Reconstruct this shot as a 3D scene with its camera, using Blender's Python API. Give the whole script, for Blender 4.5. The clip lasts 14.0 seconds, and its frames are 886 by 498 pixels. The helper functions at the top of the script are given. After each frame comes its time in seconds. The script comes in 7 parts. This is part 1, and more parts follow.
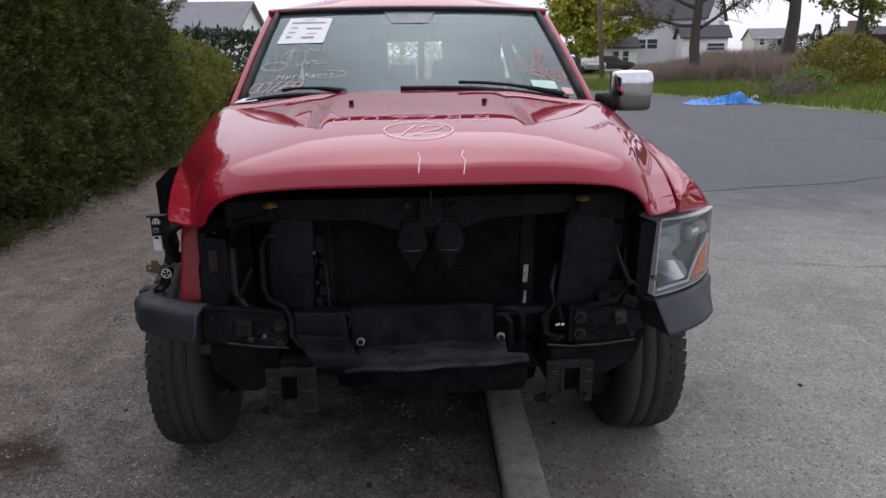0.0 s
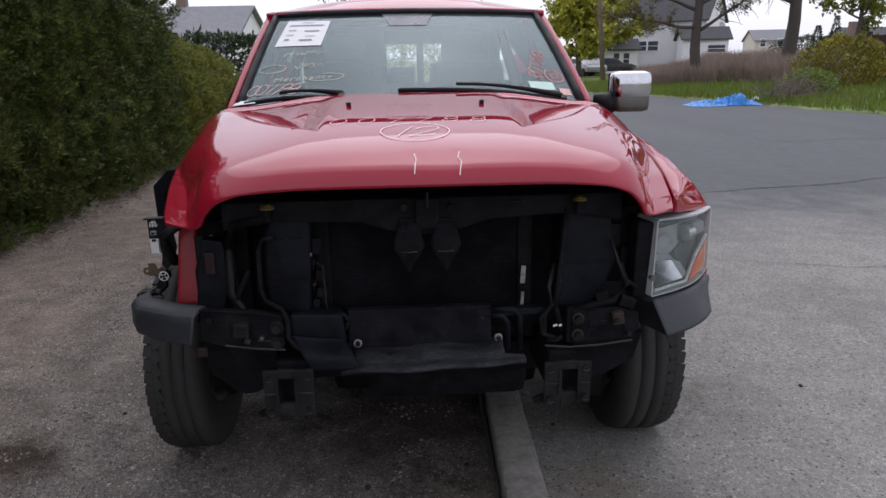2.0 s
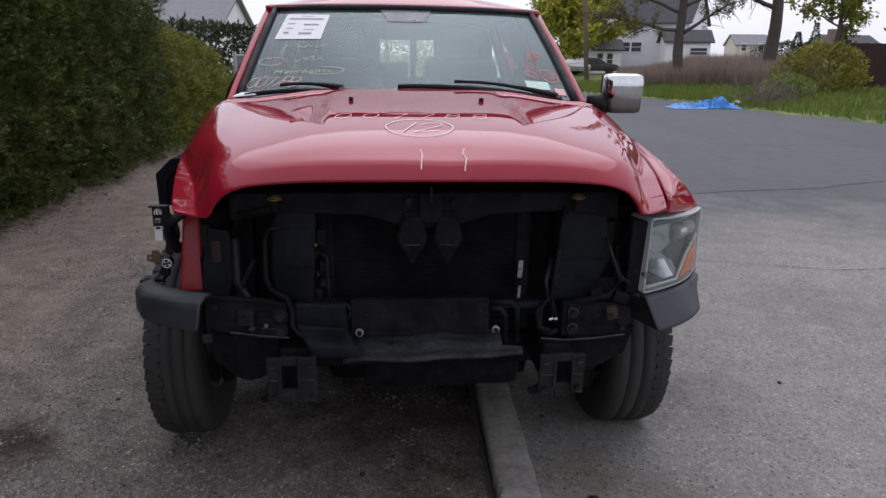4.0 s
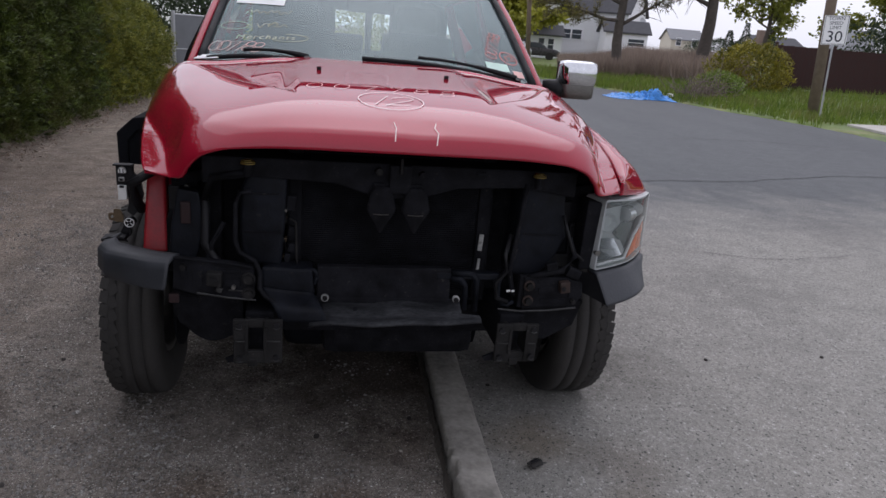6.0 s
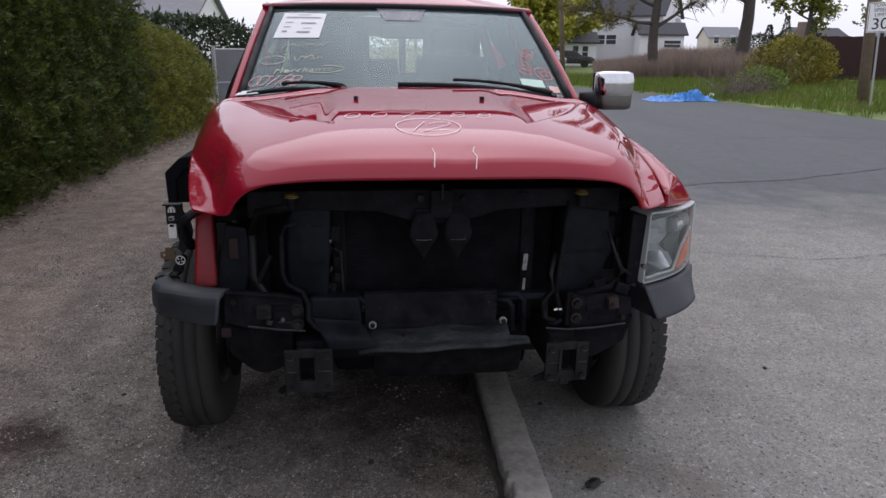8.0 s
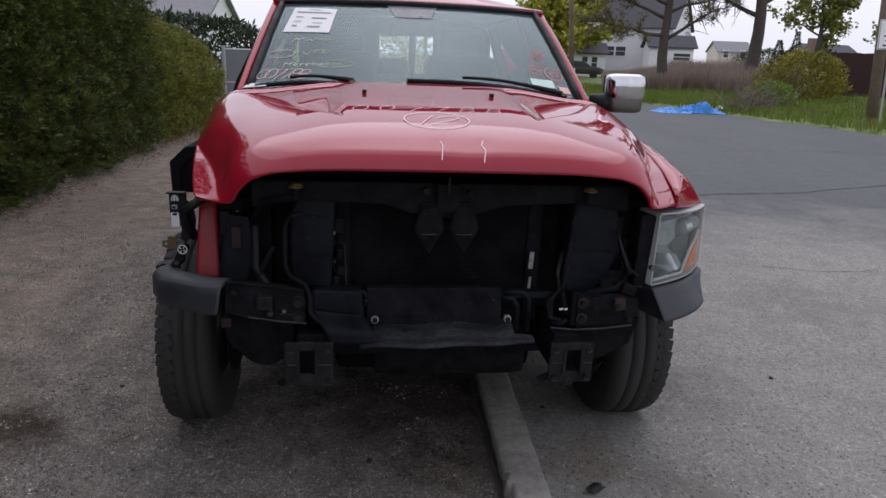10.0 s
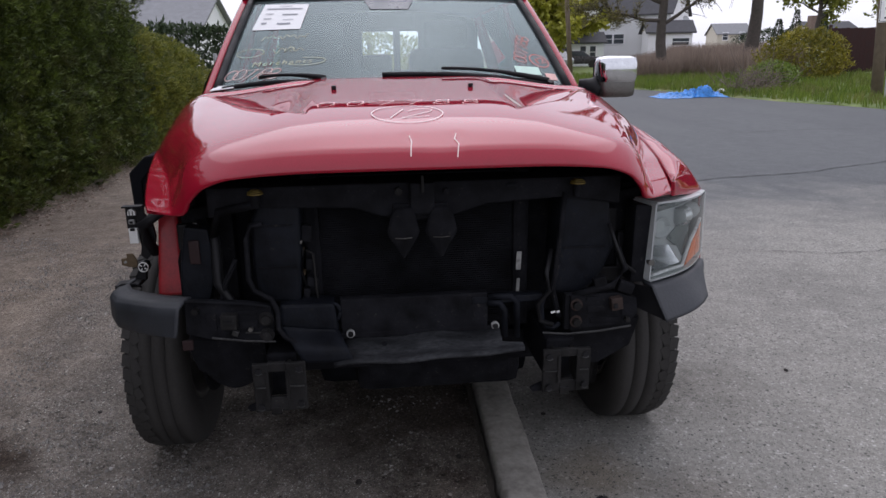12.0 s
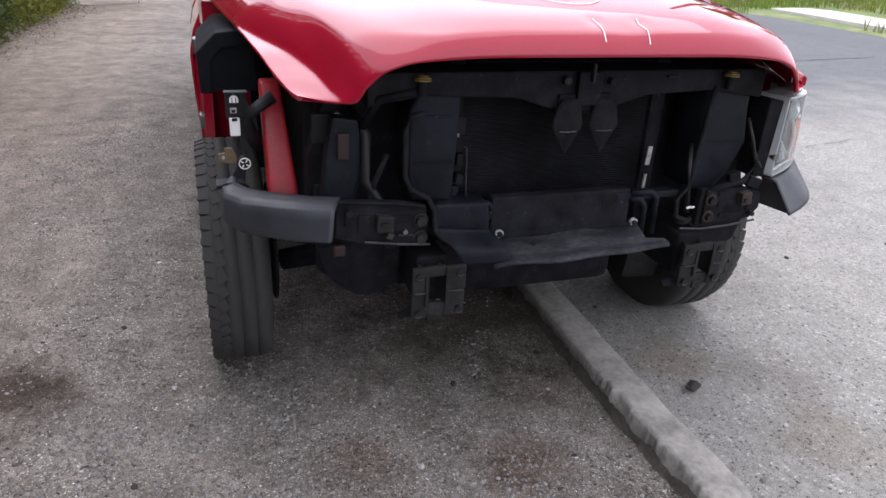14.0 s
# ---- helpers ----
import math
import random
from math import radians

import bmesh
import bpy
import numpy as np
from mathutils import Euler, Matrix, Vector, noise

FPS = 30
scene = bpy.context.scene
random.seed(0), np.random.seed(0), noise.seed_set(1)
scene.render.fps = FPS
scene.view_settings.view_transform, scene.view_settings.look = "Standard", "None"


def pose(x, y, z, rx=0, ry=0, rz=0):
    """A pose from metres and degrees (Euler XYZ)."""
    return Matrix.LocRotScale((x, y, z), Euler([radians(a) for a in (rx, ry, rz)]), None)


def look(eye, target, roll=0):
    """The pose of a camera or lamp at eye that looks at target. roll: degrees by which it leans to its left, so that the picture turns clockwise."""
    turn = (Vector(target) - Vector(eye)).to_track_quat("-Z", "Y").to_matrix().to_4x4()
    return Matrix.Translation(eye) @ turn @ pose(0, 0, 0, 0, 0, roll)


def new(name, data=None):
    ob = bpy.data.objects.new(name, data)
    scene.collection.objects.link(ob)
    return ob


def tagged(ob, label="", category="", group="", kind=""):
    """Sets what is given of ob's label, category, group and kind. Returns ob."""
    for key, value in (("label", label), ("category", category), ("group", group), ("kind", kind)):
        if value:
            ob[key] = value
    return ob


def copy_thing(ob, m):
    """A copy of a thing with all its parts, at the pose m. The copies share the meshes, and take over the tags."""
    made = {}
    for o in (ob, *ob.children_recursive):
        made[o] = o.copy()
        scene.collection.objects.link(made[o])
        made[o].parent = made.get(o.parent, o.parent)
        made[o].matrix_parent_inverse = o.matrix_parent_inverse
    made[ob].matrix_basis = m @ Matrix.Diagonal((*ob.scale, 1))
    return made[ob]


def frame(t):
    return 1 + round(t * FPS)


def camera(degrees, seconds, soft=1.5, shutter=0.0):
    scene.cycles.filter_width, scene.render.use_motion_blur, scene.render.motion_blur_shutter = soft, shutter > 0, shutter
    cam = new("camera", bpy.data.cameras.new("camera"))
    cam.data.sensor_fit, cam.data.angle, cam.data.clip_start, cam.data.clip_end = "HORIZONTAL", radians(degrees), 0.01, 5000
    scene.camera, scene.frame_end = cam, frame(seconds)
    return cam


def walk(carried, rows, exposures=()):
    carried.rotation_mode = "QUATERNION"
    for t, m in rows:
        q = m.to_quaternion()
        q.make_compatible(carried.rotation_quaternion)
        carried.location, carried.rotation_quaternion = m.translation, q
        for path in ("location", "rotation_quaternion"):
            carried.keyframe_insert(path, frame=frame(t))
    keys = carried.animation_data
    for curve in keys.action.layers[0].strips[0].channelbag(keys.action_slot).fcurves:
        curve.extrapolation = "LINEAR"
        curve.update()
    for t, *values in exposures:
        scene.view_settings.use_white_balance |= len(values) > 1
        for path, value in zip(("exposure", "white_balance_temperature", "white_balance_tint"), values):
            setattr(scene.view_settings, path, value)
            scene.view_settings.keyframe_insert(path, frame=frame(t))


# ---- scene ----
cam = camera(65.0, 14.0)
PATH = [
    (0, (-0.039, -2.636, 1.546), (0.024, -0.71, 1.013), -0.6),
    (0.5, (-0.035, -2.637, 1.535), (0.049, -0.714, 0.993), -0.0),
    (1, (-0.027, -2.636, 1.541), (0.029, -0.705, 1.022), -0.5),
    (1.5, (-0.028, -2.63, 1.538), (0.035, -0.697, 1.028), -0.3),
    (2, (-0.024, -2.635, 1.54), (0.034, -0.706, 1.015), -0.9),
    (2.5, (-0.026, -2.631, 1.54), (0.039, -0.705, 1.005), -1.1),
    (3, (-0.032, -2.639, 1.543), (0.037, -0.713, 1.008), -0.2),
    (5.5, (-0.201, -2.774, 1.558), (0.052, -0.875, 0.982), 3.7),
    (6, (-0.208, -2.777, 1.553), (0.101, -0.891, 0.962), 4.9),
    (6.5, (-0.218, -2.767, 1.56), (0.086, -0.877, 0.983), 3.7),
    (7, (-0.223, -2.762, 1.569), (0.033, -0.861, 1.001), 1.5),
    (7.5, (-0.206, -2.772, 1.575), (-0.01, -0.855, 1.039), 0.0),
    (8, (-0.207, -2.769, 1.579), (-0.025, -0.856, 1.022), 0.8),
    (8.5, (-0.224, -2.778, 1.57), (-0.062, -0.85, 1.061), 2.3),
    (8.7, (-0.222, -2.774, 1.564), (-0.062, -0.852, 1.036), 2.1),
    (11, (-0.162, -2.662, 1.516), (0.016, -0.745, 0.974), 2.3),
    (11.5, (-0.112, -2.591, 1.509), (0.067, -0.677, 0.958), -0.9),
    (12, (-0.101, -2.574, 1.502), (0.046, -0.655, 0.958), -0.8),
    (12.5, (-0.188, -2.533, 1.489), (-0.102, -0.632, 0.873), 1.2),
    (13, (-0.436, -2.527, 1.477), (-0.13, -0.676, 0.785), 3.6),
    (13.5, (-0.696, -2.524, 1.457), (-0.258, -0.752, 0.639), 4.5),
    (14, (-0.927, -2.311, 1.452), (-0.383, -0.568, 0.636), 2.9),
]
LIGHT = [(0, 0.1), (3, 0.08), (5.5, -0.06), (6.5, 0.08), (7.5, 0.06), (8.0, 0.04), (8.5, -0.06), (11, -0.02), (11.5, 0.18), (12, 0.13), (12.5, 0.45), (13, 0.7), (13.5, 1.0), (14, 1.2)]
walk(cam, [(t, look(eye, target, roll)) for t, eye, target, roll in PATH], [(t, stops, 6150, 19) for t, stops in LIGHT])


# ---- light ----
world = bpy.data.worlds.new("overcast_sky")
scene.world = world
world.use_nodes = True
wn = world.node_tree
wbg = wn.nodes["Background"]
sky = wn.nodes.new("ShaderNodeTexSky")
sky.sky_type = "NISHITA"
sky.sun_disc = False
sky.sun_elevation = radians(60)
sky.sun_rotation = radians(5)
sky.air_density, sky.dust_density, sky.ozone_density = 1.0, 3.0, 1.0
whiten = wn.nodes.new("ShaderNodeHueSaturation")
whiten.inputs["Saturation"].default_value = 0.25
wn.links.new(sky.outputs[0], whiten.inputs["Color"])
cloud = wn.nodes.new("ShaderNodeMix")
cloud.data_type = "RGBA"
cloud.inputs[0].default_value = 0.7
cloud.inputs[7].default_value = (7.6, 7.8, 8.1, 1)
wn.links.new(whiten.outputs[0], cloud.inputs[6])
wn.links.new(cloud.outputs[2], wbg.inputs[0])
wbg.inputs[1].default_value = 0.14
SUN = bpy.data.lights.new("sun", "SUN")
SUN.energy, SUN.angle, SUN.color = 0.9, radians(75), (1.0, 0.98, 0.95)
new("sun", SUN).matrix_world = look((1.0, 11, 19), (0, 0, 0))


# ---- materials ----
def node_mat(name):
    m = bpy.data.materials.new(name)
    m.use_nodes = True
    nt = m.node_tree
    return m, nt, nt.nodes["Principled BSDF"]


def link(nt, a, b):
    nt.links.new(a, b)


def coords(nt, scale=(1, 1, 1), space="Object"):
    tc = nt.nodes.new("ShaderNodeTexCoord")
    mp = nt.nodes.new("ShaderNodeMapping")
    mp.inputs["Scale"].default_value = scale
    link(nt, tc.outputs[space], mp.inputs[0])
    return mp.outputs[0]


def noise_tex(nt, vec, scale, detail=5.0, rough=0.55):
    n = nt.nodes.new("ShaderNodeTexNoise")
    n.inputs["Scale"].default_value, n.inputs["Detail"].default_value, n.inputs["Roughness"].default_value = scale, detail, rough
    link(nt, vec, n.inputs["Vector"])
    return n.outputs["Fac"]


def ramp(nt, fac, stops):
    r = nt.nodes.new("ShaderNodeValToRGB")
    el = r.color_ramp.elements
    while len(el) < len(stops):
        el.new(0.5)
    for e, (p, c) in zip(el, stops):
        e.position, e.color = p, (*c, 1)
    link(nt, fac, r.inputs[0])
    return r.outputs[0]


def mix(nt, fac, a, b, mode="MIX"):
    m = nt.nodes.new("ShaderNodeMix")
    m.data_type, m.blend_type = "RGBA", mode
    for sock, v in ((m.inputs[0], fac), (m.inputs[6], a), (m.inputs[7], b)):
        if isinstance(v, bpy.types.NodeSocket):
            link(nt, v, sock)
        elif isinstance(v, tuple):
            sock.default_value = (*v, 1)
        else:
            sock.default_value = v
    return m.outputs[2]


def bump(nt, b, height, strength, dist):
    n = nt.nodes.new("ShaderNodeBump")
    n.inputs["Strength"].default_value, n.inputs["Distance"].default_value = strength, dist
    link(nt, height, n.inputs["Height"])
    link(nt, n.outputs[0], b.inputs["Normal"])


def simple(name, col, rough=0.6, metal=0.0, vary=0.25, scale=8.0, fine=120.0, bumpy=0.15, spec=0.5, rvary=0.12):
    """A surface with stains at one scale, grain at a finer one and a slight relief."""
    m, nt, b = node_mat(name)
    v = coords(nt)
    big, small = noise_tex(nt, v, scale), noise_tex(nt, v, fine, 3.0)
    lo = tuple(c * (1 - vary) for c in col)
    hi = tuple(min(1, c * (1 + vary)) for c in col)
    c1 = ramp(nt, big, [(0.3, lo), (0.7, hi)])
    c2 = mix(nt, 0.35, c1, ramp(nt, small, [(0.3, lo), (0.7, hi)]))
    link(nt, c2, b.inputs["Base Color"])
    link(nt, ramp(nt, big, [(0.3, (max(0, rough - rvary),) * 3), (0.7, (min(1, rough + rvary),) * 3)]), b.inputs["Roughness"])
    b.inputs["Metallic"].default_value = metal
    b.inputs["Specular IOR Level"].default_value = spec
    if bumpy:
        bump(nt, b, small, bumpy, 0.004)
    return m


def paint_mat():
    m, nt, b = node_mat("red_car_paint")
    v = coords(nt)
    big, small = noise_tex(nt, v, 3.0, 6.0), noise_tex(nt, v, 260.0, 2.0)
    base = ramp(nt, small, [(0.3, (0.265, 0.0035, 0.018)), (0.7, (0.32, 0.0050, 0.024))])
    dusty = ramp(nt, big, [(0.45, (0, 0, 0)), (0.75, (0.03, 0.03, 0.03))])
    link(nt, mix(nt, dusty, base, (0.42, 0.16, 0.15)), b.inputs["Base Color"])
    b.inputs["Metallic"].default_value = 0.08
    b.inputs["Specular IOR Level"].default_value = 0.0
    link(nt, ramp(nt, big, [(0.3, (0.42,) * 3), (0.7, (0.50,) * 3)]), b.inputs["Roughness"])
    b.inputs["Coat Weight"].default_value = 1.0
    b.inputs["Coat IOR"].default_value = 1.54
    link(nt, ramp(nt, big, [(0.3, (0.006,) * 3), (0.75, (0.020,) * 3)]), b.inputs["Coat Roughness"])
    return m


def clear_mat(name, tint, ior, dust, rough=0.0, sheen=(0.98, 0.98, 0.98)):
    """Thin glass: lets light straight through, mirrors more at a slant, with a film of dust that also holds painted sky
    glare.
    """
    m, nt, b = node_mat(name)
    nt.nodes.remove(b)
    tr, gl, df, fr = (nt.nodes.new("ShaderNode" + k) for k in ("BsdfTransparent", "BsdfGlossy", "BsdfDiffuse", "Fresnel"))
    tr.inputs[0].default_value = (*tint, 1)
    gl.inputs["Roughness"].default_value = rough
    # bluish diffuse tint: sky glare painted into the film
    df.inputs[0].default_value = (0.47, 0.60, 0.62, 1)
    gl.inputs[0].default_value = (*sheen, 1)
    fr.inputs[0].default_value = ior
    v = coords(nt)
    film = ramp(nt, noise_tex(nt, v, 2.5, 6.0), [(0.3, (dust * 0.5,) * 3), (0.7, (dust * 1.5,) * 3)])
    m1, m2 = nt.nodes.new("ShaderNodeMixShader"), nt.nodes.new("ShaderNodeMixShader")
    link(nt, film, m1.inputs[0])
    link(nt, tr.outputs[0], m1.inputs[1])
    link(nt, df.outputs[0], m1.inputs[2])
    link(nt, fr.outputs[0], m2.inputs[0])
    link(nt, m1.outputs[0], m2.inputs[1])
    link(nt, gl.outputs[0], m2.inputs[2])
    link(nt, m2.outputs[0], nt.nodes["Material Output"].inputs[0])
    return m


def leaf_mat(name, a, c, scale=0.8, dry=None):
    """Leaves that differ one by one and in drifts; dry: a second tint that takes over in wide patches."""
    m, nt, b = node_mat(name)
    v = coords(nt)
    geo = nt.nodes.new("ShaderNodeNewGeometry")
    c1 = ramp(nt, geo.outputs["Random Per Island"], [(0.0, a), (0.65, tuple((x + y) / 2 for x, y in zip(a, c))), (1.0, c)])
    c2 = ramp(nt, noise_tex(nt, v, scale), [(0.35, tuple(x * 0.75 for x in a)), (0.65, c)])
    if dry:
        c1 = mix(nt, ramp(nt, noise_tex(nt, v, 0.9, 3.0), [(0.48, (0, 0, 0)), (0.64, (0.75,) * 3)]), c1, dry)
    link(nt, mix(nt, 0.45, c1, c2), b.inputs["Base Color"])
    b.inputs["Roughness"].default_value = 0.5
    tr = nt.nodes.new("ShaderNodeBsdfTranslucent")
    link(nt, c1, tr.inputs[0])
    ms = nt.nodes.new("ShaderNodeMixShader")
    ms.inputs[0].default_value = 0.25
    link(nt, b.outputs[0], ms.inputs[1])
    link(nt, tr.outputs[0], ms.inputs[2])
    link(nt, ms.outputs[0], nt.nodes["Material Output"].inputs[0])
    return m


def stain_and_shade(nt, v, col, ragged, blots):
    """Dark oil and mud stains, and the truck's painted shade, with ragged edges: places, sizes and how much of the
    colour is left.
    """
    for cx, cy, r, shade in blots:
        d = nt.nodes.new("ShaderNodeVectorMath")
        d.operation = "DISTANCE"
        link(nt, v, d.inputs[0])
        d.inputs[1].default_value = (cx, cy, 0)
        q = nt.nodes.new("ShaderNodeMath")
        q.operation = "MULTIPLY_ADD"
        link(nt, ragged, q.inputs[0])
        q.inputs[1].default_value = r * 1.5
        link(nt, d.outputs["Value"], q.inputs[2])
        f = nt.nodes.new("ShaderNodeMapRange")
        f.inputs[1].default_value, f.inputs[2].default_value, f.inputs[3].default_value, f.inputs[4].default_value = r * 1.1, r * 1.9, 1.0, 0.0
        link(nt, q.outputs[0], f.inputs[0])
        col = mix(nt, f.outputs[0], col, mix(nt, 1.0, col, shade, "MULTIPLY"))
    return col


def arith(nt, op, a, b, c=None):
    n = nt.nodes.new("ShaderNodeMath")
    n.operation = op
    for k, q in enumerate((a, b, c)):
        if q is None:
            continue
        if isinstance(q, (int, float)):
            n.inputs[k].default_value = q
        else:
            link(nt, q, n.inputs[k])
    return n.outputs[0]


def pebbles(nt, v, scale, amount, density, spread_k):
    """Scattered stones: how much of a stone lies here (0 to 1), and a random tone for each."""
    wob = nt.nodes.new("ShaderNodeTexNoise")
    wob.inputs["Scale"].default_value = scale * 1.3
    wob.inputs["Detail"].default_value = 1.0
    link(nt, v, wob.inputs["Vector"])
    shift = nt.nodes.new("ShaderNodeVectorMath")
    shift.operation = "MULTIPLY_ADD"
    link(nt, wob.outputs["Color"], shift.inputs[0])
    shift.inputs[1].default_value = (1.1 / scale,) * 3
    link(nt, v, shift.inputs[2])
    vo = nt.nodes.new("ShaderNodeTexVoronoi")
    vo.inputs["Scale"].default_value = scale
    link(nt, shift.outputs[0], vo.inputs["Vector"])
    sep = nt.nodes.new("ShaderNodeSeparateColor")
    link(nt, vo.outputs["Color"], sep.inputs[0])
    pick = arith(nt, "MULTIPLY_ADD", density, spread_k, sep.outputs[0])
    sieve = nt.nodes.new("ShaderNodeMapRange")
    sieve.inputs[1].default_value, sieve.inputs[2].default_value = 1 - amount, 1.03 - amount
    link(nt, pick, sieve.inputs[0])
    chosen = sieve.outputs[0]
    shape = ramp(nt, vo.outputs["Distance"], [(0.30, (1, 1, 1)), (0.46, (0, 0, 0))])
    return mix(nt, 1.0, chosen, shape, "MULTIPLY"), sep.outputs[1]


def gravel_mat():
    m, nt, b = node_mat("gravel_and_dirt")
    v = coords(nt)
    patch, fine, grain, mid, wide = noise_tex(nt, v, 2.2, 7.0, 0.68), noise_tex(nt, v, 55.0, 6.0, 0.7), noise_tex(nt, v, 210.0, 3.0, 0.6), noise_tex(nt, v, 5.0, 8.0, 0.66), noise_tex(nt, v, 0.35, 4.0)
    sep = nt.nodes.new("ShaderNodeSeparateXYZ")
    link(nt, v, sep.inputs[0])
    # packed earth towards the hedge, loose gravel beside the kerb
    worn = nt.nodes.new("ShaderNodeMapRange")
    worn.inputs[1].default_value, worn.inputs[2].default_value = -1.7, -0.7
    link(nt, arith(nt, "MULTIPLY_ADD", patch, 1.5, sep.outputs[0]), worn.inputs[0])
    loose = arith(nt, "MULTIPLY_ADD", worn.outputs[0], 0.30, arith(nt, "MULTIPLY", patch, 1.0))
    dirt = ramp(nt, fine, [(0.30, (0.110, 0.097, 0.086)), (0.5, (0.212, 0.192, 0.174)), (0.70, (0.315, 0.290, 0.266))])
    dirt = mix(nt, worn.outputs[0], mix(nt, 1.0, dirt, (1.02, 0.955, 0.89), "MULTIPLY"), dirt)
    col = dirt
    heights = fine
    for scale, amount, spread_k, lift in ((170.0, -0.64, 1.7, 0.6), (85.0, -0.85, 1.45, 1.0), (42.0, -0.88, 1.2, 1.4)):
        here, tone = pebbles(nt, v, scale, amount, loose, spread_k)
        stone = ramp(nt, tone, [(0.0, (0.050, 0.046, 0.043)), (0.40, (0.165, 0.156, 0.148)), (0.72, (0.36, 0.347, 0.332)), (1.0, (0.72, 0.71, 0.69))])
        col = mix(nt, here, col, stone)
        heights = arith(nt, "MULTIPLY_ADD", here, lift, heights)
    col = mix(nt, 1.0, col, ramp(nt, grain, [(0.32, (0.70, 0.70, 0.70)), (0.68, (1.32, 1.32, 1.30))]), "MULTIPLY")
    col = mix(nt, 1.0, col, ramp(nt, mid, [(0.30, (0.62, 0.60, 0.58)), (0.70, (1.30, 1.29, 1.27))]), "MULTIPLY")
    col = mix(nt, 1.0, col, ramp(nt, wide, [(0.35, (0.86, 0.85, 0.84)), (0.65, (1.12, 1.115, 1.10))]), "MULTIPLY")
    # discs at (-0.05, 0.22) and (-0.2, 1.4) paint the truck's shade into the gravel
    col = stain_and_shade(nt, v, col, mid, ((-1.74, -0.10, 0.26, (0.32, 0.27, 0.24)), (-0.16, -0.80, 0.16, (0.66, 0.55, 0.49)), (-0.05, 0.22, 0.62, (0.36, 0.33, 0.31)), (-0.2, 1.4, 0.9, (0.42, 0.40, 0.38)), (-0.62, -0.70, 0.16, (0.84, 0.77, 0.72)), (0.08, -0.42, 0.16, (0.74, 0.70, 0.67))))
    link(nt, col, b.inputs["Base Color"])
    b.inputs["Roughness"].default_value = 0.92
    b.inputs["Specular IOR Level"].default_value = 0.2
    bump(nt, b, heights, 1.0, 0.014)
    return m


def grimy_mat(name, col, rough, spec, dirt):
    """Dark part of the engine bay with blotches and scattered specks of dried dirt."""
    m, nt, b = node_mat(name)
    v = coords(nt)
    blot, speck, fine = noise_tex(nt, v, 16.0, 5.0, 0.6), noise_tex(nt, v, 85.0, 3.0, 0.6), noise_tex(nt, v, 240.0, 3.0)
    c = ramp(nt, blot, [(0.32, tuple(q * 0.45 for q in col)), (0.70, tuple(q * 1.7 for q in col))])
    k = ramp(nt, speck, [(0.60, (0.0,) * 3), (0.72, (1.0,) * 3)])
    k = mix(nt, 1.0, k, ramp(nt, blot, [(0.45, (0.0,) * 3), (0.62, (1.0,) * 3)]), "MULTIPLY")
    c = mix(nt, k, c, ramp(nt, fine, [(0.3, (dirt * 0.4, dirt * 0.38, dirt * 0.35)), (0.7, (dirt, dirt * 0.95, dirt * 0.87))]))
    link(nt, c, b.inputs["Base Color"])
    link(nt, ramp(nt, blot, [(0.3, (rough - 0.15,) * 3), (0.7, (min(1, rough + 0.12),) * 3)]), b.inputs["Roughness"])
    b.inputs["Specular IOR Level"].default_value = spec
    bump(nt, b, speck, 0.35, 0.004)
    return m


def dusty_mat():
    """Black moulding with dried road dust lying in streaks and blotches."""
    m, nt, b = node_mat("dusty_black_moulding")
    v = coords(nt, (0.35, 1, 1))
    blot, fine = noise_tex(nt, v, 13.0, 6.0, 0.62), noise_tex(nt, v, 130.0, 5.0, 0.7)
    k = ramp(nt, blot, [(0.42, (0.0,) * 3), (0.66, (1.0,) * 3)])
    clean = ramp(nt, fine, [(0.35, (0.006, 0.0065, 0.008)), (0.7, (0.012, 0.0125, 0.014))])
    dust = ramp(nt, fine, [(0.35, (0.022, 0.0225, 0.025)), (0.7, (0.060, 0.063, 0.068))])
    link(nt, mix(nt, k, clean, dust), b.inputs["Base Color"])
    b.inputs["Roughness"].default_value = 0.7
    b.inputs["Specular IOR Level"].default_value = 0.2
    bump(nt, b, fine, 0.3, 0.003)
    return m


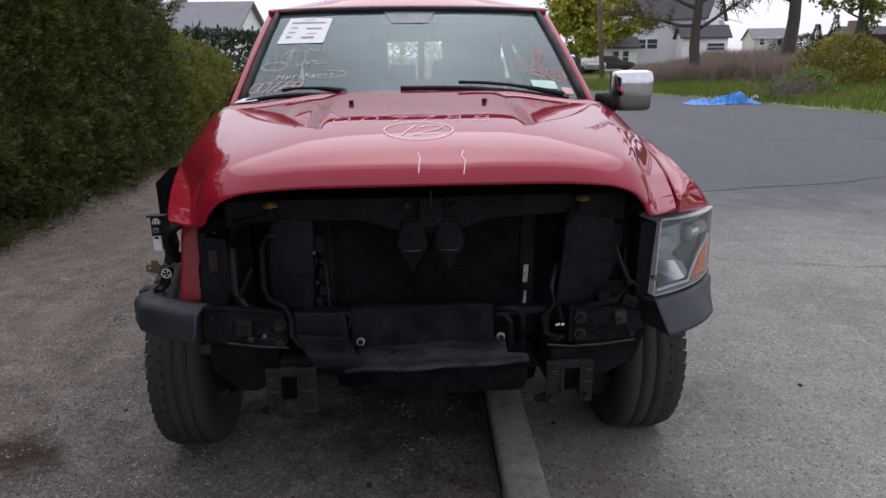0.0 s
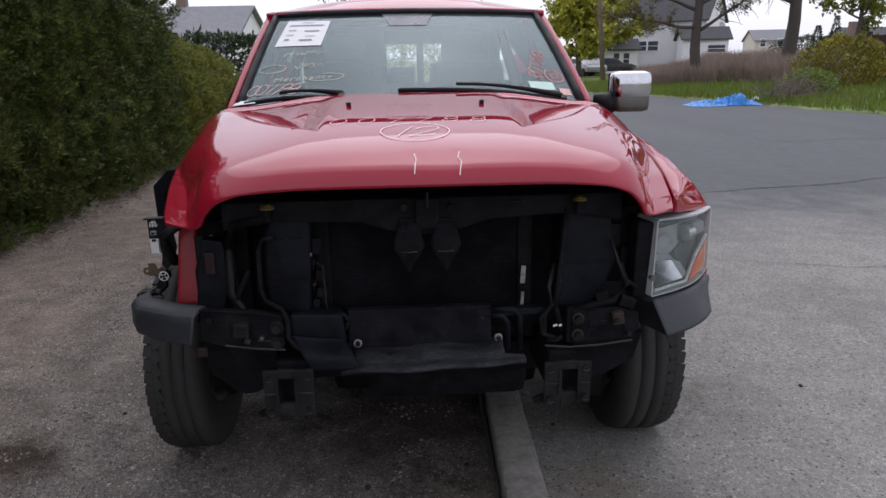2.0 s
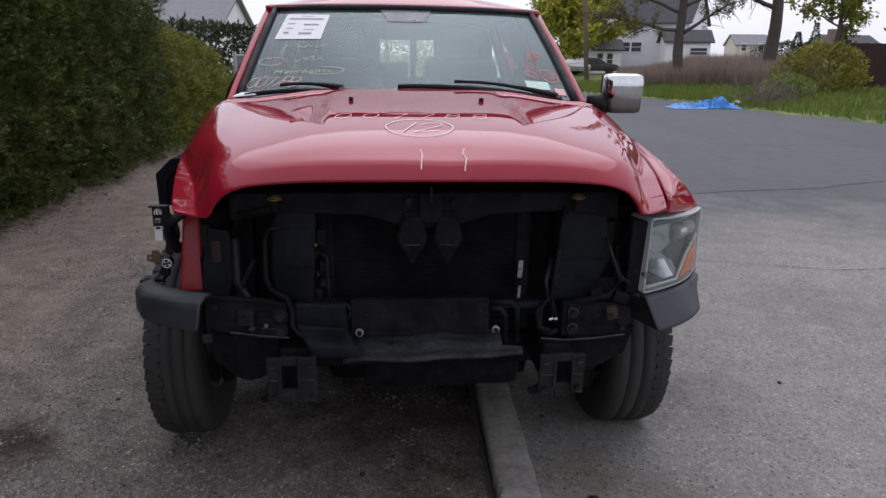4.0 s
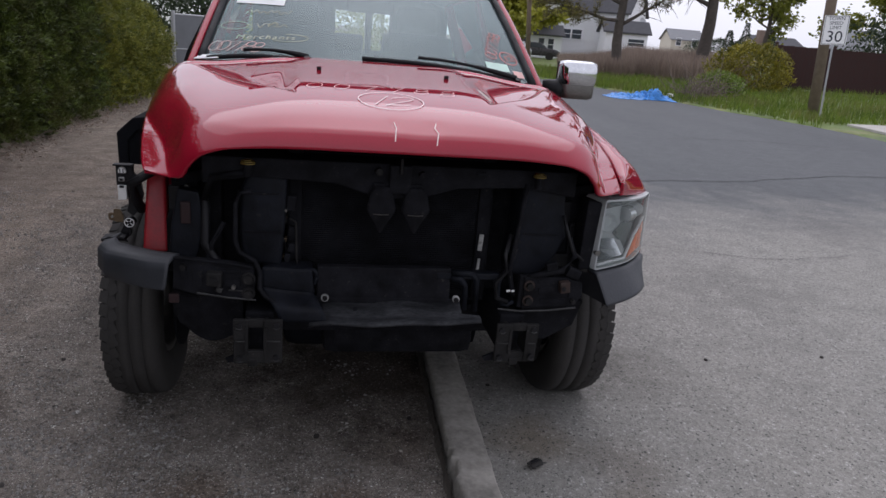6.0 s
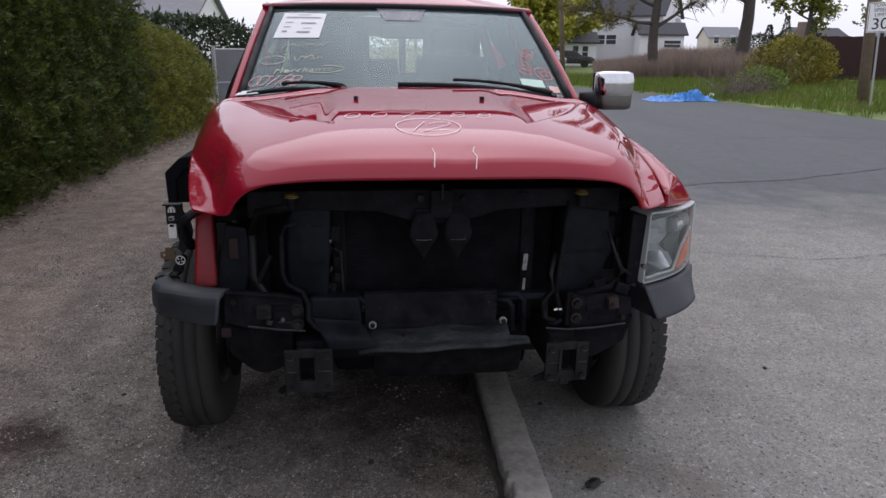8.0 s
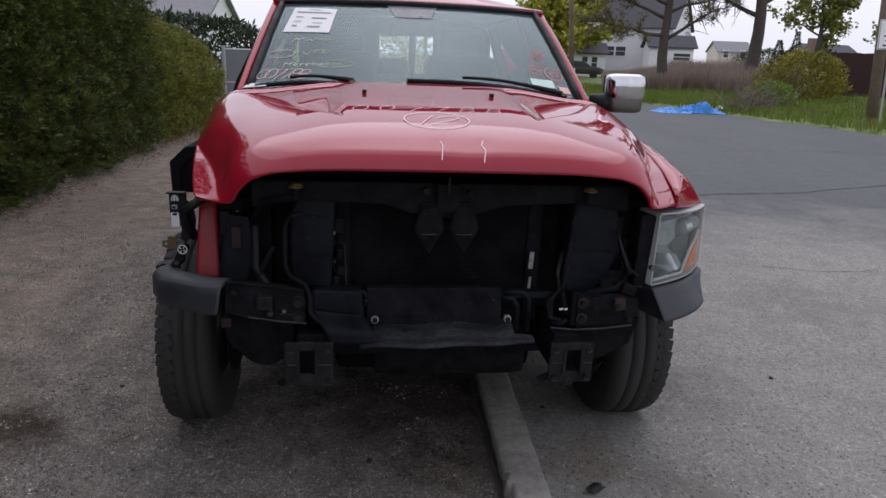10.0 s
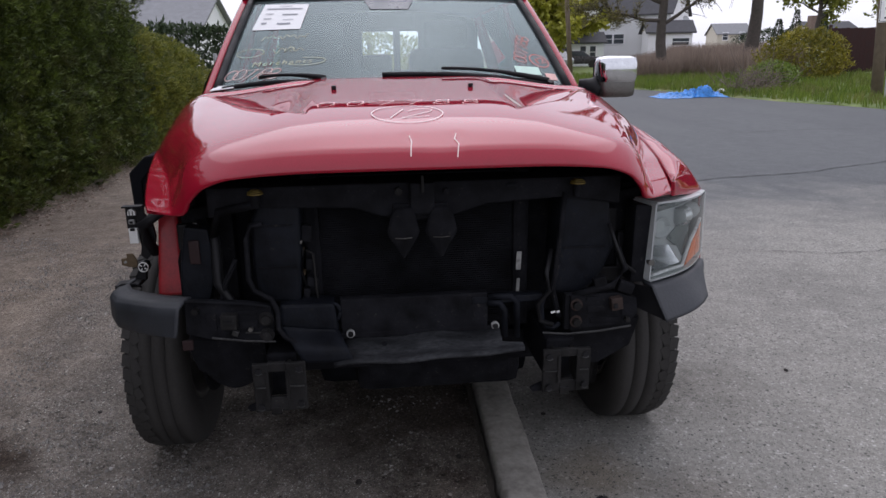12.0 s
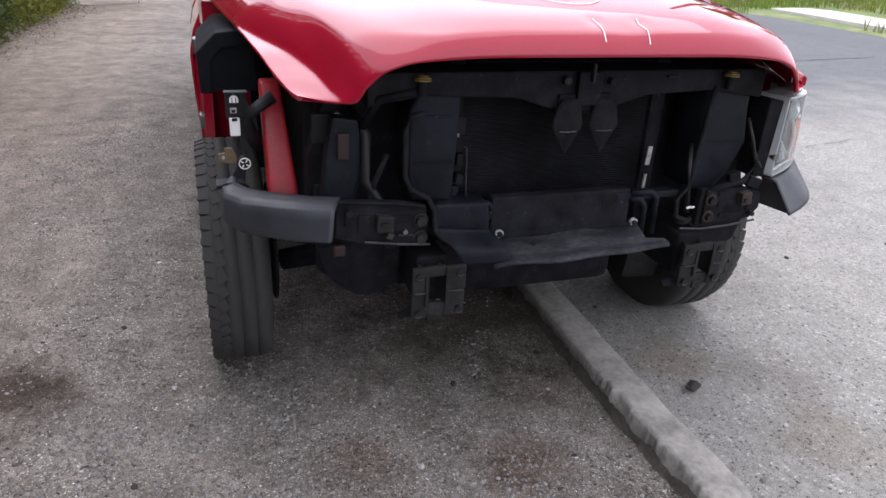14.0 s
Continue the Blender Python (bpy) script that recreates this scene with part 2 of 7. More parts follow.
def asphalt_mat():
    m, nt, b = node_mat("worn_asphalt")
    v = coords(nt)
    grain, fine, mid, blot = noise_tex(nt, v, 240.0, 4.0, 0.7), noise_tex(nt, v, 38.0, 9.0, 0.72), noise_tex(nt, v, 5.0, 8.0, 0.66), noise_tex(nt, v, 1.3, 8.0, 0.66)
    sand = ramp(nt, fine, [(0.30, (0.160, 0.155, 0.140)), (0.5, (0.226, 0.220, 0.202)), (0.70, (0.290, 0.283, 0.262))])
    tar = ramp(nt, fine, [(0.30, (0.083, 0.088, 0.092)), (0.70, (0.115, 0.121, 0.126))])
    sep = nt.nodes.new("ShaderNodeSeparateXYZ")
    link(nt, v, sep.inputs[0])
    far = nt.nodes.new("ShaderNodeMath")
    far.operation = "MULTIPLY_ADD"
    link(nt, blot, far.inputs[0])
    far.inputs[1].default_value = 4.0
    link(nt, sep.outputs[1], far.inputs[2])
    k = nt.nodes.new("ShaderNodeMapRange")
    k.inputs[1].default_value, k.inputs[2].default_value = 4.6, 7.0
    link(nt, far.outputs[0], k.inputs[0])
    col = mix(nt, k.outputs[0], sand, tar)
    # coarse chippings show through where the surface has worn
    for scale, amount, tones in ((150.0, 0.16, ((0.050, 0.058, 0.056), (0.36, 0.345, 0.33))), (70.0, -0.02, ((0.040, 0.043, 0.042), (0.40, 0.39, 0.375)))):
        here, tone = pebbles(nt, v, scale, amount, mid, 0.62)
        here = mix(nt, 1.0, here, ramp(nt, k.outputs[0], [(0.2, (0.85,) * 3), (0.9, (0.12,) * 3)]), "MULTIPLY")
        col = mix(nt, here, col, ramp(nt, tone, [(0.35, tones[0]), (0.65, tones[1])]))
    col = mix(nt, 1.0, col, ramp(nt, grain, [(0.3, (0.74, 0.74, 0.74)), (0.7, (1.28, 1.28, 1.27))]), "MULTIPLY")
    col = mix(nt, 1.0, col, ramp(nt, mid, [(0.32, (0.89, 0.89, 0.89)), (0.68, (1.09, 1.085, 1.08))]), "MULTIPLY")
    col = mix(nt, 1.0, col, ramp(nt, noise_tex(nt, coords(nt, (0.45, 0.12, 1)), 1.0, 6.0), [(0.3, (0.90, 0.90, 0.905)), (0.7, (1.08, 1.075, 1.065))]), "MULTIPLY")
    # disc at (0.75, 0.45) paints the truck's shade into the asphalt
    col = stain_and_shade(nt, v, col, mid, ((1.2, 0.2, 0.35, (0.84, 0.83, 0.82)), (2.6, 1.4, 0.5, (0.86, 0.86, 0.86)), (0.95, -0.6, 0.2, (0.85, 0.82, 0.8)), (4.6, 3.2, 0.7, (0.85, 0.85, 0.86)), (0.75, 0.45, 0.5, (0.55, 0.53, 0.52)), (0.60, -0.40, 0.20, (0.86, 0.79, 0.71)), (0.85, -0.95, 0.22, (0.90, 0.85, 0.79))))
    link(nt, col, b.inputs["Base Color"])
    b.inputs["Roughness"].default_value = 0.85
    b.inputs["Specular IOR Level"].default_value = 0.3
    bump(nt, b, fine, 0.7, 0.010)
    return m


M = {
    "paint": paint_mat(),
    "black": simple("black_plastic", (0.009, 0.009, 0.0105), 0.55, vary=0.35, spec=0.25),
    "bay": grimy_mat("dusty_black_metal", (0.0095, 0.0097, 0.0118), 0.8, 0.10, 0.055),
    "navy": grimy_mat("dark_blue_grey_plastic", (0.0068, 0.0079, 0.0112), 0.6, 0.14, 0.030),
    "grey_plastic": simple("faded_grey_plastic", (0.023, 0.0255, 0.031), 0.55, vary=0.3),
    "dusty_plastic": dusty_mat(),
    "steel": simple("dull_steel", (0.17, 0.165, 0.155), 0.45, 0.9, vary=0.35),
    "rusty": grimy_mat("grimy_frame_steel", (0.013, 0.0125, 0.0125), 0.7, 0.2, 0.09),
    "rubber": simple("tyre_rubber", (0.037, 0.035, 0.033), 0.85, vary=0.3, scale=10, spec=0.3),
    "chrome": simple("chrome", (0.62, 0.63, 0.65), 0.12, 1.0, vary=0.16, bumpy=0.04, rvary=0.06),
    "silver": simple("lamp_reflector", (0.82, 0.84, 0.84), 0.25, 0.15, vary=0.08, bumpy=0),
    "reflector": simple("brushed_reflector", (0.62, 0.64, 0.64), 0.22, 0.8, vary=0.1, bumpy=0),
    "lamp_dark": simple("greenish_grey_bezel", (0.11, 0.125, 0.12), 0.3, vary=0.2, bumpy=0),
    "lamp_grey": simple("pale_lamp_plastic", (0.42, 0.44, 0.44), 0.35, vary=0.12, bumpy=0),
    "frit": simple("dark_screen_print", (0.075, 0.09, 0.105), 0.3, vary=0.15, bumpy=0),
    "damp_soil": simple("damp_dark_earth", (0.095, 0.082, 0.070), 0.95, vary=0.45, scale=20, fine=90, bumpy=1.0),
    "old_red": simple("dusty_dull_red_paint", (0.27, 0.012, 0.017), 0.42, vary=0.4, scale=14, spec=0.4),
    "amber": simple("amber_lens", (0.80, 0.20, 0.04), 0.3, vary=0.15, bumpy=0),
    "yellow": simple("yellow_rubber", (0.14, 0.095, 0.012), 0.6, vary=0.3),
    "dull_red": simple("dull_dark_red", (0.012, 0.001, 0.0015), 0.7, vary=0.3),
    "lump": simple("dark_earth_lump", (0.030, 0.026, 0.023), 0.95, vary=0.4, scale=40),
    "pale_stone": simple("pale_pebble", (0.34, 0.33, 0.31), 0.9, vary=0.3, scale=60),
    "white": simple("white_plastic", (0.72, 0.72, 0.70), 0.5, vary=0.08),
    "worn_pale": simple("scuffed_pale_metal", (0.30, 0.30, 0.29), 0.7, vary=0.6, scale=45, fine=140),
    "worn_edge": simple("worn_dirty_steel_edge", (0.030, 0.030, 0.030), 0.6, 0.2, vary=0.85, scale=30, fine=120),
    "rust_brown": simple("rusty_brown_steel", (0.030, 0.017, 0.013), 0.8, vary=0.5, scale=40, fine=150),
    "brass": simple("brass_clip", (0.13, 0.09, 0.05), 0.6, 0.3, vary=0.3),
    "paper": simple("white_paper", (0.80, 0.80, 0.80), 0.8, vary=0.04),
    "print_grey": simple("grey_print", (0.30, 0.31, 0.34), 0.8, vary=0.2),
    "ink": simple("dark_ink", (0.012, 0.015, 0.03), 0.7, vary=0.2),
    "chalk": simple("pale_grease_pencil", (0.88, 0.74, 0.71), 0.9, vary=0.15, bumpy=0),
    "chalk_green": simple("yellowish_grease_pencil", (0.44, 0.48, 0.36), 0.8, vary=0.25, bumpy=0),
    "chalk_red": simple("red_grease_pencil", (0.62, 0.22, 0.20), 0.8, vary=0.25, bumpy=0),
    "chalk_pink": simple("pinkish_grease_pencil", (0.70, 0.44, 0.40), 0.8, vary=0.25, bumpy=0),
    "sticker": simple("pale_green_sticker", (0.50, 0.66, 0.58), 0.6, vary=0.15),
    "glass": clear_mat("windshield_glass", (0.72, 0.84, 0.83), 1.5, 0.10, 0.0, (0.84, 0.98, 1.0)),
    "dark_glass": clear_mat("tinted_glass", (0.08, 0.09, 0.09), 1.5, 0.02),
    "lens": clear_mat("lamp_lens", (0.95, 0.97, 0.96), 1.45, 0.07, 0.02),
    "cloth": simple("dark_grey_cloth", (0.055, 0.055, 0.058), 0.9, vary=0.25),
    "dash": simple("grey_dashboard_plastic", (0.09, 0.092, 0.095), 0.7, vary=0.15),
    "concrete": simple("weathered_concrete", (0.258, 0.243, 0.217), 0.9, vary=0.50, scale=9, fine=45, bumpy=1.0),
    "side_concrete": simple("pale_pavement_concrete", (0.42, 0.40, 0.37), 0.9, vary=0.2, scale=2, fine=60, bumpy=0.4),
    "gravel": gravel_mat(),
    "tar": simple("dark_tar_crack", (0.03, 0.03, 0.032), 0.9, vary=0.4),
    "asphalt": asphalt_mat(),
    "felt": simple("black_felt_liner", (0.007, 0.0076, 0.0095), 0.95, vary=0.4, spec=0.1),
    "stone": leaf_mat("pebble_stone", (0.10, 0.092, 0.085), (0.40, 0.385, 0.36), 60),
    "soil": simple("bare_soil", (0.13, 0.11, 0.08), 0.95, vary=0.4, scale=2, fine=50, bumpy=0.6),
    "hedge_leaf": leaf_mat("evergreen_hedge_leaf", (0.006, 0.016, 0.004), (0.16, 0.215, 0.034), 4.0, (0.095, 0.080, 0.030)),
    "hedge_pale": leaf_mat("yellowish_hedge_leaf", (0.055, 0.08, 0.010), (0.30, 0.30, 0.045), 4.0),
    "grass": leaf_mat("spring_grass", (0.075, 0.13, 0.015), (0.22, 0.30, 0.035), 0.8, (0.26, 0.22, 0.10)),
    "weed": leaf_mat("dry_brown_weeds", (0.20, 0.15, 0.12), (0.42, 0.33, 0.265)),
    "forsythia": leaf_mat("yellow_green_leaf", (0.060, 0.070, 0.008), (0.36, 0.30, 0.020)),
    "spring_leaf": leaf_mat("young_green_leaf", (0.12, 0.14, 0.018), (0.34, 0.35, 0.06)),
    "bright_leaf": leaf_mat("yellow_green_spring_leaf", (0.24, 0.25, 0.02), (0.52, 0.50, 0.07)),
    "needle": leaf_mat("pine_needles", (0.07, 0.068, 0.02), (0.19, 0.155, 0.05)),
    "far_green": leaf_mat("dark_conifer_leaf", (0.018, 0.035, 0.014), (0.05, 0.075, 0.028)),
    "bark": simple("grey_brown_bark", (0.085, 0.072, 0.062), 0.95, vary=0.4, scale=9, fine=40, bumpy=0.9),
    "pole_wood": simple("weathered_pole_wood", (0.19, 0.145, 0.11), 0.9, vary=0.3, scale=6, fine=50, bumpy=0.5),
    "siding": simple("white_siding", (0.86, 0.87, 0.88), 0.7, vary=0.06),
    "cream": simple("cream_siding", (0.62, 0.58, 0.48), 0.8, vary=0.08),
    "shingle": simple("dark_roof_shingles", (0.075, 0.075, 0.082), 0.9, vary=0.3, scale=3, fine=20),
    "grey_shingle": simple("grey_roof_shingles", (0.21, 0.215, 0.225), 0.9, vary=0.2, scale=3, fine=18),
    "window_dark": simple("dark_window_pane", (0.05, 0.06, 0.07), 0.15, vary=0.2, bumpy=0),
    "brick": simple("chimney_brick", (0.21, 0.155, 0.125), 0.9, vary=0.3, scale=10),
    "fence": simple("red_brown_fence_wood", (0.045, 0.020, 0.019), 0.9, vary=0.3, scale=5),
    "tarp": simple("blue_tarpaulin", (0.035, 0.22, 0.60), 0.35, vary=0.55, scale=6, fine=25, bumpy=0.5),
    "sign": simple("white_sign_face", (0.86, 0.86, 0.86), 0.5, vary=0.05),
    "galv": simple("galvanised_steel", (0.42, 0.43, 0.44), 0.5, 0.7, vary=0.15),
    "gate_grey": simple("weathered_grey_sheet", (0.17, 0.18, 0.19), 0.7, vary=0.2, scale=4),
    "twig": simple("dead_twigs", (0.17, 0.135, 0.115), 0.95, vary=0.4),
    "car_dark": simple("dark_car_paint", (0.05, 0.045, 0.05), 0.3, vary=0.15, bumpy=0),
    "car_pale": simple("silver_car_paint", (0.42, 0.43, 0.45), 0.3, 0.3, vary=0.1, bumpy=0),
}


# ---- mesh tools ----
def put(name, bm, mat, smooth=False):
    me = bpy.data.meshes.new(name)
    bm.normal_update()
    bm.to_mesh(me)
    bm.free()
    if smooth:
        for p in me.polygons:
            p.use_smooth = True
    ob = new(name, me)
    me.materials.append(M[mat])
    return ob


def part(name, bm, mat, parent, label="", smooth=False):
    ob = put(name, bm, mat, smooth)
    ob.parent = parent
    return tagged(ob, label)


def empty(name, m=None):
    ob = new(name)
    ob.empty_display_size = 0.1
    if m is not None:
        ob.matrix_basis = m
    return ob


def raw(name, verts, faces, mat, parent=None, smooth=False):
    me = bpy.data.meshes.new(name)
    me.from_pydata([tuple(v) for v in verts], [], [tuple(f) for f in faces])
    me.update()
    if smooth:
        for p in me.polygons:
            p.use_smooth = True
    me.materials.append(M[mat])
    ob = new(name, me)
    if parent:
        ob.parent = parent
    return ob


def add_box(bm, c, size, rot=(0, 0, 0), bevel=0.0, taper=1.0):
    m = pose(*c, *rot) @ Matrix.Diagonal((*size, 1))
    g = bmesh.ops.create_cube(bm, size=1.0)
    vs = g["verts"]
    for v in vs:
        if v.co.z > 0:
            v.co.x *= taper
            v.co.y *= taper
    bmesh.ops.transform(bm, matrix=m, verts=vs)
    if bevel:
        es = list({e for v in vs for e in v.link_edges})
        bmesh.ops.bevel(bm, geom=es, offset=bevel, segments=2, affect="EDGES", profile=0.6)
    return bm


def box(c, size, rot=(0, 0, 0), bevel=0.0, taper=1.0):
    return add_box(bmesh.new(), c, size, rot, bevel, taper)


def add_cyl(bm, a, b, r, r2=None, n=14):
    a, b = Vector(a), Vector(b)
    d = b - a
    m = Matrix.Translation((a + b) / 2) @ d.to_track_quat("Z", "Y").to_matrix().to_4x4()
    bmesh.ops.create_cone(bm, cap_ends=True, segments=n, radius1=r, radius2=r if r2 is None else r2, depth=d.length, matrix=m)
    return bm


def cyl(a, b, r, r2=None, n=14):
    return add_cyl(bmesh.new(), a, b, r, r2, n)


def add_tube(bm, pts, radii, n=8):
    """A tapered tube through points; radii one number or a list."""
    pts = [Vector(p) for p in pts]
    if not isinstance(radii, (list, tuple)):
        radii = [radii] * len(pts)
    rings, side = [], Vector((0.31, 0.22, 0.92))
    for i, p in enumerate(pts):
        d = (pts[min(i + 1, len(pts) - 1)] - pts[max(i - 1, 0)]).normalized()
        u = d.cross(side)
        u = (u if u.length > 1e-3 else d.cross(Vector((1, 0, 0)))).normalized()
        w = d.cross(u)
        rings.append([bm.verts.new(p + radii[i] * (math.cos(2 * math.pi * k / n) * u + math.sin(2 * math.pi * k / n) * w)) for k in range(n)])
    for a, b in zip(rings, rings[1:]):
        for k in range(n):
            bm.faces.new((a[k], a[(k + 1) % n], b[(k + 1) % n], b[k]))
    bm.faces.new(rings[0][::-1])
    bm.faces.new(rings[-1])
    return bm


def tube(pts, radii, n=8):
    return add_tube(bmesh.new(), pts, radii, n)


def add_prism(bm, poly, axis, a, b):
    """A polygon given in the two other axes, drawn out along an axis from a to b."""
    def at(p, v):
        p = list(p)
        p.insert("xyz".index(axis), v)
        return bm.verts.new(p)
    lo, hi = [at(p, a) for p in poly], [at(p, b) for p in poly]
    n = len(poly)
    bm.faces.new(lo)
    bm.faces.new(hi[::-1])
    for k in range(n):
        bm.faces.new((lo[k], hi[k], hi[(k + 1) % n], lo[(k + 1) % n]))
    bmesh.ops.recalc_face_normals(bm, faces=bm.faces[:])
    return bm


def prism(poly, axis, a, b, bevel=0.0):
    bm = add_prism(bmesh.new(), poly, axis, a, b)
    if bevel:
        bmesh.ops.bevel(bm, geom=bm.edges[:], offset=bevel, segments=2, affect="EDGES", profile=0.6)
    return bm


def grid(fn, us, vs):
    bm = bmesh.new()
    rows = [[bm.verts.new(fn(u, v)) for u in us] for v in vs]
    for a, b in zip(rows, rows[1:]):
        for k in range(len(us) - 1):
            bm.faces.new((a[k], a[k + 1], b[k + 1], b[k]))
    return bm


def thick(ob, t, offset=-1.0):
    m = ob.modifiers.new("thickness", "SOLIDIFY")
    m.thickness, m.offset = t, offset
    return ob


def lin(a, b, n):
    return [a + (b - a) * k / (n - 1) for k in range(n)]


def tab(x, xs, ys):
    return float(np.interp(x, xs, ys))


def curve(x, xs, ys):
    """Smooth interpolation through the given places, without overshoot."""
    n = len(xs)
    x = max(xs[0], min(xs[-1], x))
    i = max(0, min(n - 2, int(np.searchsorted(xs, x)) - 1))

    def tangent(k):
        if k == 0:
            return (ys[1] - ys[0]) / (xs[1] - xs[0])
        if k == n - 1:
            return (ys[-1] - ys[-2]) / (xs[-1] - xs[-2])
        a, b = (ys[k] - ys[k - 1]) / (xs[k] - xs[k - 1]), (ys[k + 1] - ys[k]) / (xs[k + 1] - xs[k])
        return 0.0 if a * b <= 0 else 2 * a * b / (a + b)

    h = xs[i + 1] - xs[i]
    t = (x - xs[i]) / h
    return (1 + 2 * t) * (1 - t) ** 2 * ys[i] + t * (1 - t) ** 2 * h * tangent(i) + t * t * (3 - 2 * t) * ys[i + 1] + t * t * (t - 1) * h * tangent(i + 1)


def smooth01(x):
    x = max(0.0, min(1.0, x))
    return x * x * (3 - 2 * x)


def text_mesh(body, size, spacing=1.0):
    """Flat lettering as verts and faces in x, y."""
    cu = bpy.data.curves.new("lettering", "FONT")
    cu.body, cu.size, cu.align_x, cu.align_y, cu.space_character, cu.resolution_u = body, size, "CENTER", "CENTER", spacing, 3
    ob = new("lettering", cu)
    me = bpy.data.meshes.new_from_object(ob.evaluated_get(bpy.context.evaluated_depsgraph_get()))
    vs, fs = [v.co.copy() for v in me.vertices], [tuple(p.vertices) for p in me.polygons]
    bpy.data.objects.remove(ob)
    bpy.data.curves.remove(cu)
    bpy.data.meshes.remove(me)
    return vs, fs


# ---- ground ----
EDGE = [(11.0, -60), (11.3, 4), (11.8, 9), (12.1, 12.5), (11.8, 14.5), (11.1, 16.5), (10.6, 19.0), (10.0, 22.5), (8.9, 26), (6.8, 29.0), (2.0, 33), (-12, 41), (-60, 60)]


def beyond(x, y):
    """Metres by which a place lies past the far edge of the road (minus: on the near side)."""
    best, sign = 1e9, 1.0
    for (ax, ay), (bx, by) in zip(EDGE, EDGE[1:]):
        dx, dy = bx - ax, by - ay
        k = max(0.0, min(1.0, ((x - ax) * dx + (y - ay) * dy) / (dx * dx + dy * dy)))
        d = math.hypot(x - ax - k * dx, y - ay - k * dy)
        if d < best:
            best, sign = d, -1.0 if dx * (y - ay) - dy * (x - ax) > 0 else 1.0
    return best * sign


def land(x, y):
    """Height of the ground."""
    d = beyond(x, y)
    k = smooth01((x / (abs(y) + 2.6) - 0.31) / 0.11) if y > 22 else 1.0
    z = -0.03 if d < 0 else 0.035 + 0.036 * min(d, 42) * k
    return z + (0.02 * noise.noise((x * 0.5, y * 0.5, 0)) if d > 0.4 else 0)


def spread(a, b, near, step):
    """Positions from a to b, close together in the near stretch and wider outside it."""
    out, v, s = [], near[0], step
    mid = lin(near[0], near[1], int((near[1] - near[0]) / step) + 1)
    while v > a:
        s *= 1.35
        v -= s
        out.append(max(v, a))
    out = out[::-1] + mid
    v, s = near[1], step
    while v < b:
        s *= 1.35
        v += s
        out.append(min(v, b))
    return out


GX, GY = spread(-900, 900, (-6, 40), 0.8), spread(-900, 1500, (-4, 60), 0.8)
ground = put("ground", grid(lambda x, y: (x, y, land(x, y)), GX, GY), "soil", True)
tagged(ground, "bare earth and rough land under and round the street", "ground", kind="structure")


def gravel_height(x, y):
    k = smooth01((-0.4 - x) / 1.5)
    return 0.004 + 0.010 * noise.noise((x * 1.7, y * 1.7, 3)) + k * 0.012 * noise.noise((x * 0.8, y * 0.6, 7)) + 0.004 * noise.noise((x * 9, y * 9, 1)) - 0.012 * smooth01((x + 0.3) / 0.5) - 0.016 * smooth01(1.6 - 2.2 * abs(x + 0.96)) * smooth01(1.5 - abs(y - 0.2))


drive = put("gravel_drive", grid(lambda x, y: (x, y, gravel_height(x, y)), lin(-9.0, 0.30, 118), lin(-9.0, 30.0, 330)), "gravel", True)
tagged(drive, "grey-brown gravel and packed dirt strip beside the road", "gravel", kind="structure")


def road_mesh():
    bm = bmesh.new()
    ys = spread(-60, 60, (-3, 30), 0.5)
    xs = lin(0, 1, 36)
    rows = []
    for y in ys:
        right = 11.0
        for (ax, ay), (bx, by) in zip(EDGE, EDGE[1:]):
            if ay <= y <= by:
                right = ax + (bx - ax) * (y - ay) / (by - ay)
        right = max(right, 0.5 if y < 33 else -59)
        left = 0.40 if y < 30 else -60.0
        rows.append([bm.verts.new((left + (right - left) * k ** 1.4, y, 0.030 * smooth01((left + (right - left) * k ** 1.4 - 0.3) / 0.6) + 0.004 * noise.noise((left + (right - left) * k, y, 0)))) for k in xs])
    for a, b in zip(rows, rows[1:]):
        for k in range(len(xs) - 1):
            bm.faces.new((a[k], a[k + 1], b[k + 1], b[k]))
    return bm


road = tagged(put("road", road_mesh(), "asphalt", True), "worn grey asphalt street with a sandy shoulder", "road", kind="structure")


def crack(pts, width, seed):
    bm = bmesh.new()
    rnd = random.Random(seed)
    prev = None
    for (ax, ay), (bx, by) in zip(pts, pts[1:]):
        n = max(2, int(math.hypot(bx - ax, by - ay) / 0.06))
        for k in range(n):
            x, y = ax + (bx - ax) * k / n, ay + (by - ay) * k / n
            w = width * rnd.uniform(0.2, 1.0)
            y += 0.05 * noise.noise((x * 3, seed, 0)) + 0.02 * noise.noise((x * 11, seed, 2))
            row = (bm.verts.new((x, y - w / 2, 0.0375)), bm.verts.new((x, y + w / 2, 0.0375)))
            if prev:
                bm.faces.new((prev[0], row[0], row[1], prev[1]))
            prev = row
    return bm


for k, (pts, w) in enumerate((([(3.0, 5.02), (4.0, 5.3), (4.9, 5.45), (6.9, 6.3), (9.0, 6.7)], 0.030), ([(4.9, 5.45), (5.6, 4.4), (7.5, 3.6)], 0.016), ([(6.0, 9.6), (8.0, 9.9), (10.5, 9.4)], 0.03), ([(2.2, 2.4), (3.2, 2.1), (4.2, 2.3)], 0.010))):
    part("crack", crack(pts, w, k), "tar", road, "dark crack in the asphalt")


def kerb_x(y):
    """Middle of the kerb's top."""
    return 0.328 + 0.005 * math.sin(y * 1.3) - 0.012 * smooth01((y + 0.2) / 2) + 0.022 * smooth01((-y - 0.7) / 0.5)


